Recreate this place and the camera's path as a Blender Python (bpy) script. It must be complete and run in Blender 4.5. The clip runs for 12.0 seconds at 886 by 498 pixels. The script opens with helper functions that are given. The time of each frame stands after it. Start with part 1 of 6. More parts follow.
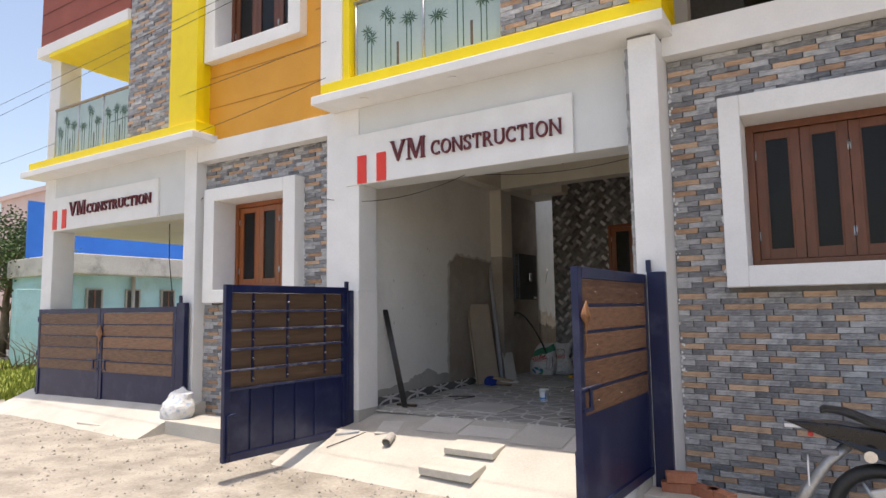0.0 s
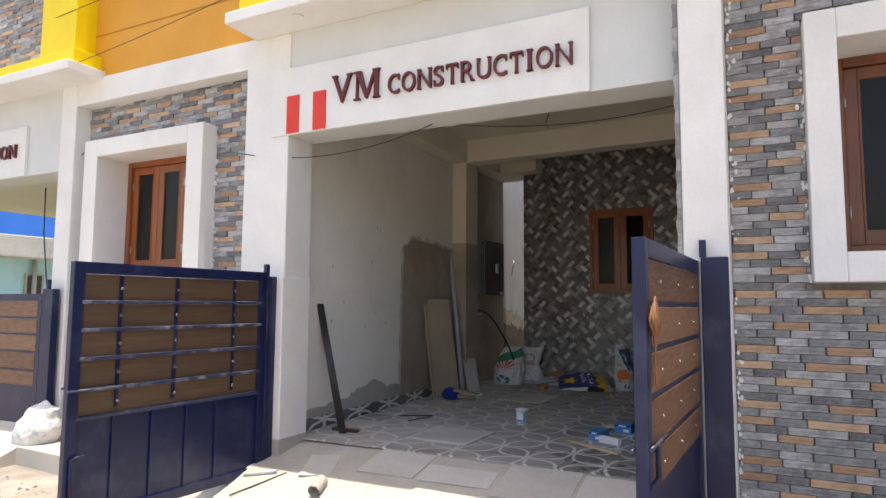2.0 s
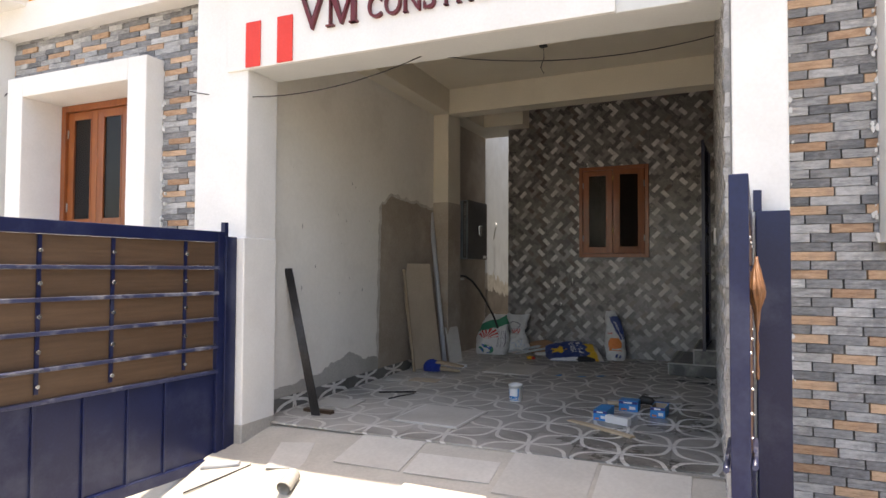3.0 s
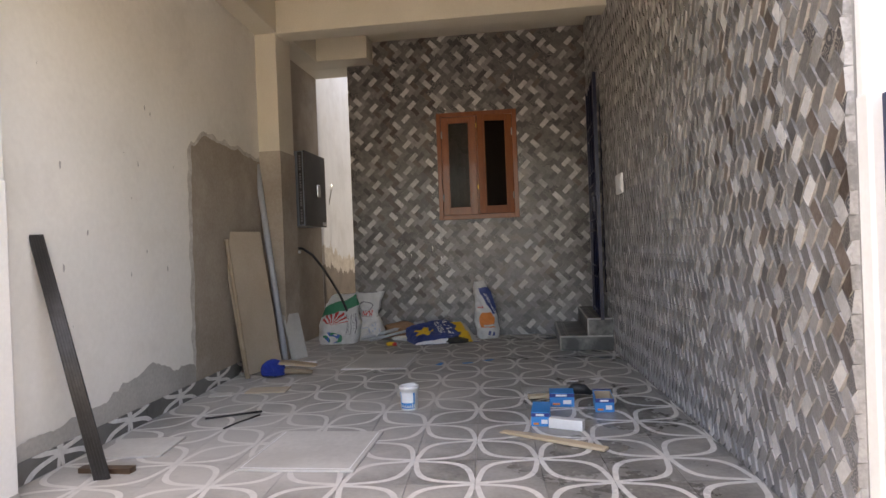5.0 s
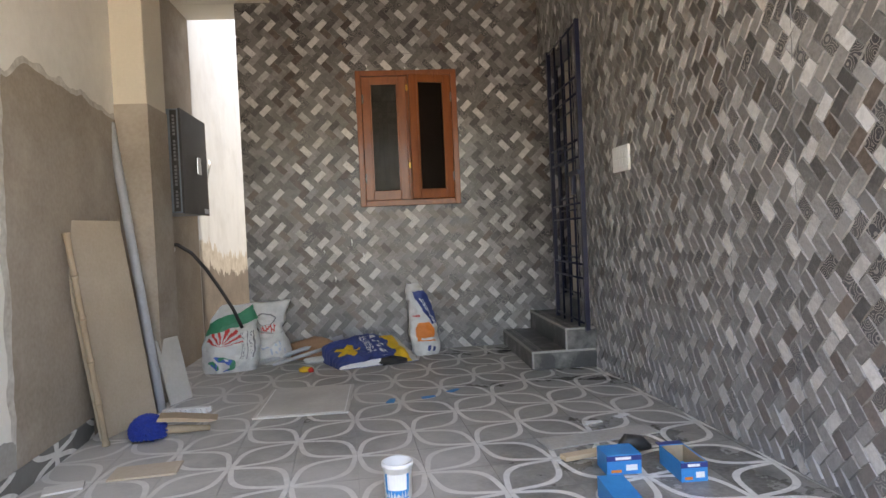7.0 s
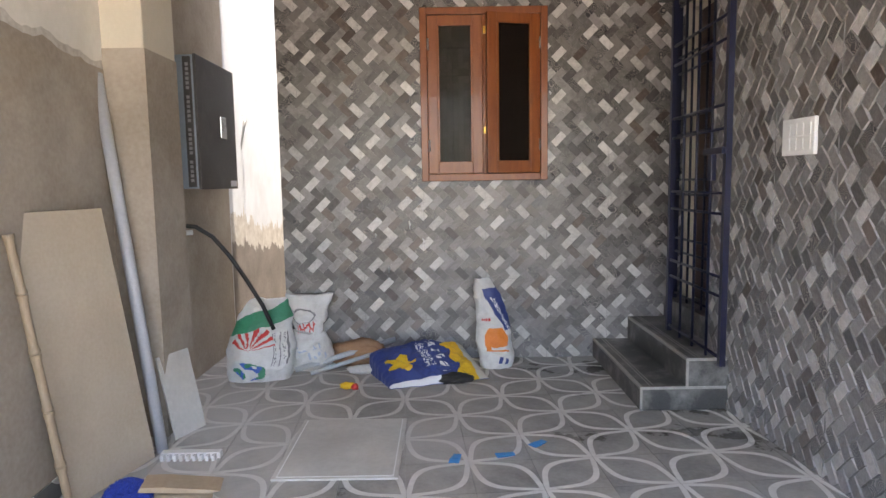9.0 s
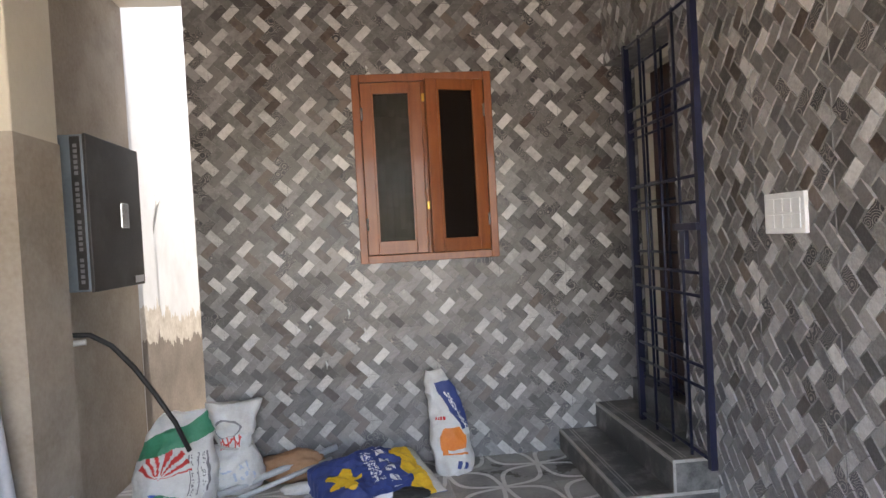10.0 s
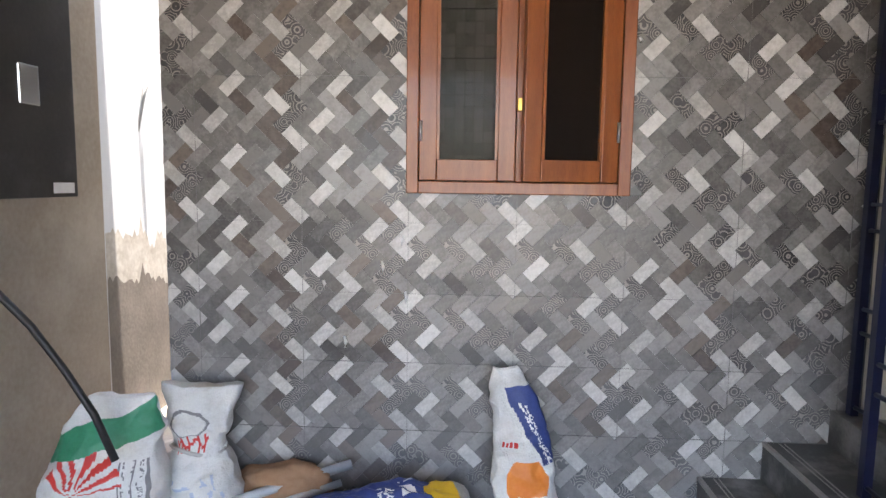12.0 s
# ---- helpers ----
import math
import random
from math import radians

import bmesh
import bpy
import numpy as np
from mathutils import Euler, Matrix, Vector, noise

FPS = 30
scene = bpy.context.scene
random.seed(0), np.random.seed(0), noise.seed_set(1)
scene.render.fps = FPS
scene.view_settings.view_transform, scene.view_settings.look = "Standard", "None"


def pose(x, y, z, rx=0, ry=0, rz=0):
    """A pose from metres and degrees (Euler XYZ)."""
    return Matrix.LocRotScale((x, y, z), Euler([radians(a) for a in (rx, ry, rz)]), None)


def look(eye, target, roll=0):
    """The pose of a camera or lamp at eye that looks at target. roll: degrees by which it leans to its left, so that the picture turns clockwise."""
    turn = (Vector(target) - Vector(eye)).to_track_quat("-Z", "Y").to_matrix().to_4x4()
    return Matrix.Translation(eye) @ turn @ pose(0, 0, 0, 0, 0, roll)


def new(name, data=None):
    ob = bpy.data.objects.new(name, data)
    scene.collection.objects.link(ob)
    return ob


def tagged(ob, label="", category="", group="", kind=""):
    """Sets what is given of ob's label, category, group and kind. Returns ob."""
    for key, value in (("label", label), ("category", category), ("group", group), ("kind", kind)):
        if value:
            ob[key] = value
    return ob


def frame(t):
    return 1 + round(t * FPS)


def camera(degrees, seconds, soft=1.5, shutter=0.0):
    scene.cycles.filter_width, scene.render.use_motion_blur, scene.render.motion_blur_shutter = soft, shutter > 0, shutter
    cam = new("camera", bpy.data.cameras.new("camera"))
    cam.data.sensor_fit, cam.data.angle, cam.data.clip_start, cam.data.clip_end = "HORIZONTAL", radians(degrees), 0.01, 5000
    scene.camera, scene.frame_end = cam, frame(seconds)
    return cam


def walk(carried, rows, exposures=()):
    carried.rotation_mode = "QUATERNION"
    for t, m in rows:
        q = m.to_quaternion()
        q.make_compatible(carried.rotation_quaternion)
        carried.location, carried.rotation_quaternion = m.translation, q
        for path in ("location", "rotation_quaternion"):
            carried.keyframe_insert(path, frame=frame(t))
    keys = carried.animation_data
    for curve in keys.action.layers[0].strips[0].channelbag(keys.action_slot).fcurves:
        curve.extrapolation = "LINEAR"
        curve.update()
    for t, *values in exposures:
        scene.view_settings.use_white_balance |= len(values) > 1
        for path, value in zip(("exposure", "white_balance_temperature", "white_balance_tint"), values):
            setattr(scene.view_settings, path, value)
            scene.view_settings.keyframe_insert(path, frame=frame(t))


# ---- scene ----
cam = camera(70.8, 12.0)
PATH = [
    (0, (3.581, -0.423, 1.161), (2.469, 1.229, 1.351), -0.8),
    (0.5, (3.337, -0.107, 1.136), (2.273, 1.573, 1.348), -1.4),
    (1, (3.025, 0.254, 1.136), (2.011, 1.971, 1.3), -2.5),
    (1.5, (2.769, 0.665, 1.181), (1.618, 2.297, 1.295), 0.1),
    (2, (2.514, 0.992, 1.164), (1.551, 2.737, 1.339), 0.4),
    (2.5, (2.28, 1.234, 1.173), (1.443, 3.043, 1.338), -0.9),
    (3, (2.042, 1.541, 1.159), (1.167, 3.339, 1.223), 0.3),
    (3.2, (1.891, 1.678, 1.077), (1.04, 3.488, 1.091), 0.2),
    (4.8, (1.115, 2.825, 1.026), (0.746, 4.791, 1.041), -2.0),
    (5, (0.984, 2.902, 1.025), (0.715, 4.884, 1.017), -2.2),
    (5.5, (0.726, 3.289, 1.055), (0.527, 5.279, 1.075), -2.5),
    (6, (0.483, 3.636, 0.996), (0.213, 5.617, 1.019), 0.9),
    (6.5, (0.301, 3.925, 1.029), (0.329, 5.923, 0.949), -2.3),
    (7, (0.193, 4.299, 1.058), (0.379, 6.289, 1.007), -2.6),
    (7.2, (0.143, 4.438, 1.048), (0.368, 6.426, 1.025), -2.3),
    (8.8, (0.112, 5.311, 1.299), (0.276, 7.297, 1.129), 0.9),
    (9, (0.148, 5.42, 1.306), (0.146, 7.409, 1.098), -0.9),
    (9.2, (0.149, 5.569, 1.33), (0.152, 7.565, 1.205), 0.7),
    (9.5, (0.1, 5.725, 1.399), (0.056, 7.723, 1.319), -0.3),
    (10, (0.142, 5.909, 1.474), (0.335, 7.899, 1.435), -3.2),
    (10.5, (0.226, 6.252, 1.485), (0.245, 8.252, 1.441), -1.6),
    (11, (0.2, 6.612, 1.468), (0.18, 8.611, 1.431), 0.7),
    (11.5, (0.271, 6.967, 1.394), (0.463, 8.954, 1.275), -1.4),
    (12, (0.28, 7.404, 1.375), (0.184, 9.39, 1.159), 0.8),
]
EXPOSURES = [(0.0, 0.76, 7300, 14), (2.0, 1.12, 7500, 14), (3.2, 1.66, 7800, 14), (4.8, 2.30, 8200, 18), (5.0, 2.36, 8200, 18), (5.5, 2.76, 8100, 14), (6.5, 3.06, 8000, 14), (9.0, 3.62, 7500, 17), (10.5, 3.66, 7300, 16), (12.0, 3.97, 7000, 16)]
walk(cam, [(t, look(eye, target, roll)) for t, eye, target, roll in PATH], EXPOSURES)
SKY, SUN = 0.15, 2.6

# ---------------------------------------------------------------- light
SUN_FROM = Vector((0.06, -0.035, 1.0)).normalized()
world = bpy.data.worlds.new("sky")
scene.world = world
world.use_nodes = True
wn = world.node_tree.nodes
sky = wn.new("ShaderNodeTexSky")
sky.sky_type = "NISHITA"
sky.sun_disc = False
sky.sun_elevation = math.asin(SUN_FROM.z)
sky.sun_rotation = math.atan2(SUN_FROM.x, SUN_FROM.y)
sky.dust_density = 2.5
wn["Background"].inputs["Strength"].default_value = SKY
world.node_tree.links.new(sky.outputs[0], wn["Background"].inputs["Color"])
sun = new("sun", bpy.data.lights.new("sun", "SUN"))
sun.data.energy = SUN
sun.data.angle = radians(0.6)
sun.data.color = (1.0, 0.96, 0.9)
sun.matrix_world = look(SUN_FROM * 30, (0, 0, 0))

# ---------------------------------------------------------------- materials


def ramp_node(nt, stops):
    r = nt.nodes.new("ShaderNodeValToRGB")
    el = r.color_ramp.elements
    while len(el) < len(stops):
        el.new(0.5)
    for e, (p, c) in zip(el, stops):
        e.position = p
        e.color = (*c, 1) if len(c) == 3 else c
    return r


def surf(name, dark, light, scale=6.0, rough=0.7, bump=0.15, fine=60.0, metal=0.0, stretch=(1, 1, 1), spec=0.5, stain=None, stain_scale=0.8, stain_amount=0.5, random_mix=0.0, island=False, coat=0.0):
    """A surface with two scales of variation, optional stains and a per-piece shift of tone."""
    m = bpy.data.materials.new(name)
    m.use_nodes = True
    nt = m.node_tree
    N, L = nt.nodes, nt.links
    bsdf = N["Principled BSDF"]
    tc = N.new("ShaderNodeTexCoord")
    mp = N.new("ShaderNodeMapping")
    mp.inputs["Scale"].default_value = stretch
    L.new(tc.outputs["Object"], mp.inputs["Vector"])
    n1 = N.new("ShaderNodeTexNoise")
    n1.inputs["Scale"].default_value = scale
    n1.inputs["Detail"].default_value = 6
    n2 = N.new("ShaderNodeTexNoise")
    n2.inputs["Scale"].default_value = fine
    n2.inputs["Detail"].default_value = 3
    for n in (n1, n2):
        L.new(mp.outputs[0], n.inputs["Vector"])
    mix = N.new("ShaderNodeMath")
    mix.operation = "MULTIPLY_ADD"
    mix.inputs[1].default_value = 0.4
    L.new(n2.outputs["Fac"], mix.inputs[0])
    sub = N.new("ShaderNodeMath")
    sub.operation = "MULTIPLY"
    sub.inputs[1].default_value = 0.6
    L.new(n1.outputs["Fac"], sub.inputs[0])
    L.new(sub.outputs[0], mix.inputs[2])
    fac = mix.outputs[0]
    if random_mix:
        src = N.new("ShaderNodeNewGeometry").outputs["Random Per Island"] if island else N.new("ShaderNodeObjectInfo").outputs["Random"]
        ad = N.new("ShaderNodeMath")
        ad.operation = "MULTIPLY_ADD"
        ad.inputs[1].default_value = random_mix
        off = N.new("ShaderNodeMath")
        off.operation = "SUBTRACT"
        off.inputs[1].default_value = random_mix / 2
        L.new(fac, off.inputs[0])
        L.new(src, ad.inputs[0])
        L.new(off.outputs[0], ad.inputs[2])
        fac = ad.outputs[0]
    r = ramp_node(nt, [(0.3, dark), (0.7, light)])
    L.new(fac, r.inputs[0])
    col = r.outputs[0]
    if stain:
        n3 = N.new("ShaderNodeTexNoise")
        n3.inputs["Scale"].default_value = stain_scale
        n3.inputs["Detail"].default_value = 8
        n3.inputs["Roughness"].default_value = 0.65
        L.new(tc.outputs["Object"], n3.inputs["Vector"])
        r3 = ramp_node(nt, [(0.5, (0, 0, 0)), (0.68, (stain_amount,) * 3)])
        L.new(n3.outputs["Fac"], r3.inputs[0])
        mx = N.new("ShaderNodeMix")
        mx.data_type = "RGBA"
        L.new(r3.outputs[0], mx.inputs["Factor"])
        L.new(col, mx.inputs["A"])
        mx.inputs["B"].default_value = (*stain, 1)
        col = mx.outputs["Result"]
    L.new(col, bsdf.inputs["Base Color"])
    bsdf.inputs["Roughness"].default_value = rough
    bsdf.inputs["Metallic"].default_value = metal
    bsdf.inputs["Specular IOR Level"].default_value = spec
    bsdf.inputs["Coat Weight"].default_value = coat
    if bump:
        b = N.new("ShaderNodeBump")
        b.inputs["Strength"].default_value = bump
        b.inputs["Distance"].default_value = 0.01
        L.new(mix.outputs[0], b.inputs["Height"])
        L.new(b.outputs[0], bsdf.inputs["Normal"])
    return m


def glass_mat(name, tint, rough=0.03, alpha=0.25):
    m = bpy.data.materials.new(name)
    m.use_nodes = True
    b = m.node_tree.nodes["Principled BSDF"]
    b.inputs["Base Color"].default_value = (*tint, 1)
    b.inputs["Roughness"].default_value = rough
    b.inputs["Transmission Weight"].default_value = 1 - alpha
    b.inputs["IOR"].default_value = 1.28
    b.inputs["Specular IOR Level"].default_value = 0.3
    return m


white = surf("white_paint", (0.74, 0.74, 0.72), (0.84, 0.84, 0.82), 3, 0.6, 0.05, stain=(0.6, 0.58, 0.54), stain_amount=0.3)
whitewash = surf("cool_whitewash", (0.70, 0.745, 0.79), (0.79, 0.83, 0.87), 2.5, 0.7, 0.08, 30, stretch=(1, 2.5, 0.5), stain=(0.47, 0.49, 0.50), stain_amount=0.4, stain_scale=1.3)
damp = surf("damp_plaster", (0.15, 0.132, 0.115), (0.26, 0.23, 0.205), 5, 0.9, 0.3, 45)
grey_paint = surf("pale_grey_paint", (0.60, 0.62, 0.61), (0.68, 0.70, 0.69), 3, 0.6, 0.05)
cream = surf("cream_paint", (0.66, 0.61, 0.50), (0.74, 0.69, 0.58), 2, 0.65, 0.08, stain=(0.50, 0.46, 0.38), stain_amount=0.25)
primer = surf("wall_primer", (0.77, 0.75, 0.69), (0.87, 0.85, 0.79), 1.3, 0.75, 0.12, 30, stain=(0.60, 0.57, 0.51), stain_amount=0.4, stain_scale=1.4)
cement = surf("cement_plaster", (0.30, 0.25, 0.195), (0.44, 0.38, 0.31), 2.2, 0.9, 0.25, 45, stain=(0.52, 0.47, 0.40), stain_amount=0.6, stain_scale=1.6)
smear = surf("smeared_skim", (0.40, 0.365, 0.315), (0.72, 0.70, 0.65), 9, 0.85, 0.2, 40)
concrete = surf("concrete", (0.34, 0.33, 0.30), (0.50, 0.48, 0.44), 3, 0.9, 0.3, 50, stain=(0.26, 0.24, 0.21), stain_amount=0.5)
old_concrete = surf("weathered_concrete", (0.42, 0.41, 0.38), (0.62, 0.61, 0.57), 1.2, 0.9, 0.25, 20, stain=(0.10, 0.10, 0.09), stain_amount=0.8, stain_scale=0.9)
ramp_mat = surf("ramp_concrete", (0.44, 0.42, 0.37), (0.60, 0.57, 0.51), 2, 0.85, 0.2, 50, stain=(0.33, 0.31, 0.27), stain_amount=0.5)
dirt = surf("dusty_ground", (0.23, 0.205, 0.17), (0.48, 0.44, 0.38), 2.6, 0.95, 0.9, 35, stain=(0.20, 0.18, 0.15), stain_amount=0.75, stain_scale=1.7)
yellow = surf("yellow_paint", (0.82, 0.61, 0.004), (0.90, 0.70, 0.008), 4, 0.5, 0.05)
orange = surf("orange_paint", (0.66, 0.30, 0.025), (0.76, 0.37, 0.05), 2, 0.6, 0.06)
maroon_wall = surf("red_brown_paint", (0.24, 0.05, 0.025), (0.32, 0.075, 0.04), 3, 0.6, 0.05)
red = surf("red_paint", (0.72, 0.035, 0.02), (0.80, 0.05, 0.03), 8, 0.45, 0.02)
letter_red = surf("maroon_letter", (0.10, 0.008, 0.012), (0.15, 0.014, 0.018), 8, 0.4, 0.02)
navy = surf("navy_gate_paint", (0.007, 0.011, 0.046), (0.012, 0.019, 0.072), 5, 0.29, 0.05, 80, spec=0.4, stain=(0.10, 0.11, 0.14), stain_amount=0.28, stain_scale=2.5)
# pale blotches are wear and also paint the sun's highlights on the rails
rail_worn_lit = surf("worn_sunlit_rail_paint", (0.016, 0.02, 0.06), (0.05, 0.06, 0.12), 9, 0.35, 0.1, 60, stain=(0.45, 0.46, 0.50), stain_amount=0.55, stain_scale=7)
navy_bar = surf("navy_bar_paint", (0.004, 0.006, 0.024), (0.009, 0.012, 0.042), 20, 0.35, 0.05)
plank = surf("brown_plank", (0.075, 0.034, 0.018), (0.29, 0.155, 0.086), 4.0, 0.5, 0.4, 40, stretch=(2, 2, 16), random_mix=0.25)
plank_back = surf("brown_sheet", (0.068, 0.039, 0.021), (0.13, 0.077, 0.044), 3.0, 0.55, 0.3, 60, stretch=(1, 1, 14), random_mix=0.2)
teak = surf("varnished_teak", (0.21, 0.053, 0.013), (0.37, 0.115, 0.03), 3.5, 0.35, 0.1, 40, stretch=(9, 9, 1), coat=0.2, random_mix=0.2)
teak_dark = surf("dark_varnished_wood", (0.105, 0.033, 0.014), (0.19, 0.065, 0.027), 3.5, 0.35, 0.1, 40, stretch=(9, 9, 1), random_mix=0.2)
door_wood = surf("dark_door_wood", (0.030, 0.013, 0.008), (0.07, 0.028, 0.014), 3.5, 0.45, 0.1, 40, stretch=(9, 9, 1))
stone_dark = surf("slate_stone", (0.085, 0.087, 0.093), (0.30, 0.304, 0.312), 12, 0.6, 1.0, 55, stretch=(1, 1, 6), random_mix=0.22, island=True, stain=(0.44, 0.44, 0.43), stain_amount=0.5, stain_scale=9)
stone_grey = surf("grey_stone", (0.19, 0.192, 0.198), (0.60, 0.60, 0.595), 12, 0.6, 1.0, 55, stretch=(1, 1, 6), random_mix=0.25, island=True, stain=(0.14, 0.14, 0.145), stain_amount=0.6, stain_scale=9)
stone_tan = surf("tan_stone", (0.33, 0.185, 0.105), (0.68, 0.47, 0.31), 12, 0.6, 0.9, 55, stretch=(1, 1, 6), random_mix=0.30, island=True, stain=(0.32, 0.23, 0.18), stain_amount=0.5, stain_scale=7)
grout = surf("dark_joint", (0.16, 0.158, 0.155), (0.24, 0.237, 0.232), 20, 0.9, 0.2)
weave_light = surf("pale_weave", (0.36, 0.348, 0.332), (0.66, 0.645, 0.622), 22, 0.3, 0.25, 90, random_mix=0.35, island=True)
weave_soft = surf("soft_grey_weave", (0.135, 0.128, 0.12), (0.30, 0.288, 0.273), 24, 0.3, 0.3, 90, random_mix=0.4, island=True)
weave_mid = surf("grey_weave", (0.075, 0.07, 0.066), (0.18, 0.169, 0.158), 26, 0.3, 0.3, 90, random_mix=0.5, island=True)
weave_dark = surf("dark_weave", (0.032, 0.031, 0.033), (0.085, 0.081, 0.082), 26, 0.3, 0.3, 70, random_mix=0.4, island=True)
weave_brown = surf("brown_weave", (0.065, 0.048, 0.039), (0.165, 0.132, 0.11), 26, 0.3, 0.3, 70, random_mix=0.5, island=True)
# paler tone that paints street daylight onto brick edges of the right wall
weave_lit_rim = surf("daylit_edge", (0.20, 0.192, 0.182), (0.42, 0.405, 0.388), 24, 0.25, 0.1, 90, random_mix=0.4, island=True)
granite = surf("black_granite", (0.035, 0.036, 0.036), (0.10, 0.102, 0.098), 4, 0.4, 0.05, 120, stain=(0.34, 0.33, 0.31), stain_amount=0.65, stain_scale=4)
granite_edge = surf("pale_granite_edge", (0.30, 0.29, 0.27), (0.42, 0.41, 0.38), 15, 0.5, 0.1)
steel = surf("galvanised_steel", (0.36, 0.37, 0.38), (0.52, 0.53, 0.54), 15, 0.4, 0.05, metal=0.7)
chrome = surf("bright_metal", (0.62, 0.62, 0.62), (0.75, 0.75, 0.75), 15, 0.22, 0.0, metal=1.0)
brass = surf("brass", (0.70, 0.42, 0.08), (0.85, 0.55, 0.14), 20, 0.3, 0.0, metal=0.8)
pvc = surf("grey_pvc", (0.40, 0.42, 0.45), (0.52, 0.54, 0.57), 5, 0.4, 0.03)
pvc_white = surf("white_plastic", (0.74, 0.74, 0.72), (0.82, 0.82, 0.80), 8, 0.35, 0.02)
black = surf("black_rubber", (0.012, 0.012, 0.012), (0.03, 0.03, 0.03), 12, 0.5, 0.05)
black_gloss = surf("black_gloss", (0.008, 0.008, 0.009), (0.018, 0.018, 0.02), 6, 0.18, 0.0)
charcoal = surf("charcoal_metal", (0.022, 0.020, 0.019), (0.046, 0.042, 0.040), 6, 0.4, 0.06, stain=(0.10, 0.10, 0.10), stain_amount=0.4, stain_scale=3)
box_grey = surf("blue_grey_metal", (0.16, 0.20, 0.24), (0.22, 0.27, 0.31), 6, 0.45, 0.04)
board_mat = surf("beige_board", (0.47, 0.385, 0.28), (0.57, 0.485, 0.375), 3, 0.75, 0.06, stain=(0.33, 0.26, 0.19), stain_amount=0.35)
tile_plain = surf("plain_floor_tile", (0.52, 0.505, 0.465), (0.67, 0.65, 0.605), 3, 0.45, 0.05, 40, random_mix=0.2, stain=(0.33, 0.31, 0.28), stain_amount=0.5)
bamboo = surf("bamboo", (0.24, 0.18, 0.115), (0.40, 0.31, 0.21), 5, 0.5, 0.15, 40, stretch=(8, 8, 1))
raw_wood = surf("raw_pale_wood", (0.46, 0.35, 0.22), (0.62, 0.50, 0.35), 3, 0.7, 0.1, 30, stretch=(1, 10, 10))
sack_white = surf("white_woven_sack", (0.58, 0.58, 0.565), (0.76, 0.76, 0.745), 9, 0.55, 0.9, 140, stain=(0.40, 0.385, 0.355), stain_amount=0.5, stain_scale=6)
sack_blue = surf("blue_woven_sack", (0.022, 0.042, 0.17), (0.042, 0.075, 0.26), 5, 0.5, 0.4, 140)
sack_grey = surf("grey_woven_sack", (0.42, 0.41, 0.39), (0.58, 0.57, 0.54), 5, 0.6, 0.5, 140)
print_green = surf("green_print", (0.02, 0.19, 0.10), (0.04, 0.27, 0.15), 8, 0.5, 0.2)
print_red = surf("red_print", (0.55, 0.03, 0.03), (0.68, 0.06, 0.05), 8, 0.5, 0.2)
print_blue = surf("blue_print", (0.03, 0.10, 0.42), (0.06, 0.16, 0.52), 8, 0.5, 0.2)
print_yellow = surf("yellow_print", (0.72, 0.42, 0.02), (0.82, 0.52, 0.04), 8, 0.5, 0.2)
print_orange = surf("orange_print", (0.70, 0.18, 0.02), (0.80, 0.26, 0.05), 8, 0.5, 0.2)
print_grey = surf("grey_print", (0.16, 0.16, 0.17), (0.24, 0.24, 0.25), 8, 0.5, 0.2)
print_faint = surf("faint_blue_print", (0.36, 0.44, 0.58), (0.50, 0.56, 0.66), 8, 0.5, 0.2)
print_white = surf("white_print", (0.74, 0.74, 0.74), (0.82, 0.82, 0.82), 8, 0.5, 0.1)
cloth_brown = surf("brown_paper", (0.30, 0.165, 0.09), (0.42, 0.25, 0.15), 7, 0.85, 0.5, 40)
box_blue = surf("blue_carton", (0.01, 0.20, 0.52), (0.02, 0.27, 0.62), 5, 0.45, 0.03)
box_navy = surf("navy_carton", (0.02, 0.03, 0.16), (0.03, 0.045, 0.22), 5, 0.45, 0.03)
card = surf("brown_card", (0.34, 0.25, 0.16), (0.44, 0.34, 0.23), 5, 0.8, 0.1)
blue_bristle = surf("blue_bristle", (0.005, 0.02, 0.20), (0.01, 0.05, 0.36), 40, 0.6, 0.5, 120)
brick_mat = surf("red_brick", (0.34, 0.13, 0.075), (0.48, 0.22, 0.13), 9, 0.9, 0.5, 60, random_mix=0.3)
turquoise = surf("turquoise_paint", (0.30, 0.545, 0.61), (0.42, 0.66, 0.715), 1.2, 0.8, 0.1, 20, stain=(0.24, 0.36, 0.34), stain_amount=0.5)
blue_sheet = surf("blue_roof_sheet", (0.01, 0.13, 0.55), (0.02, 0.19, 0.66), 1.5, 0.4, 0.05)
pink_wall = surf("pink_paint", (0.62, 0.47, 0.43), (0.70, 0.55, 0.50), 1, 0.8, 0.05)
leaf_mat = surf("tree_leaf", (0.025, 0.055, 0.015), (0.07, 0.12, 0.03), 3, 0.6, 0.1, random_mix=0.6, island=True)
bark = surf("bark", (0.08, 0.06, 0.04), (0.17, 0.13, 0.09), 8, 0.9, 0.6)
grass_mat = surf("grass", (0.085, 0.12, 0.01), (0.215, 0.25, 0.03), 6, 0.8, 0.2, random_mix=0.5, island=True)
dark_backing = surf("unlit_room_sheet", (0.022, 0.014, 0.011), (0.05, 0.033, 0.026), 6, 0.9, 0.2)
light_cloth = surf("checked_cloth", (0.34, 0.35, 0.32), (0.52, 0.53, 0.50), 6, 0.9, 0.2, random_mix=0.6, island=True)
rear_glass = glass_mat("clear_dark_glass", (0.34, 0.33, 0.31), 0.05, 0.06)
rear_glass.node_tree.nodes["Principled BSDF"].inputs["IOR"].default_value = 1.12
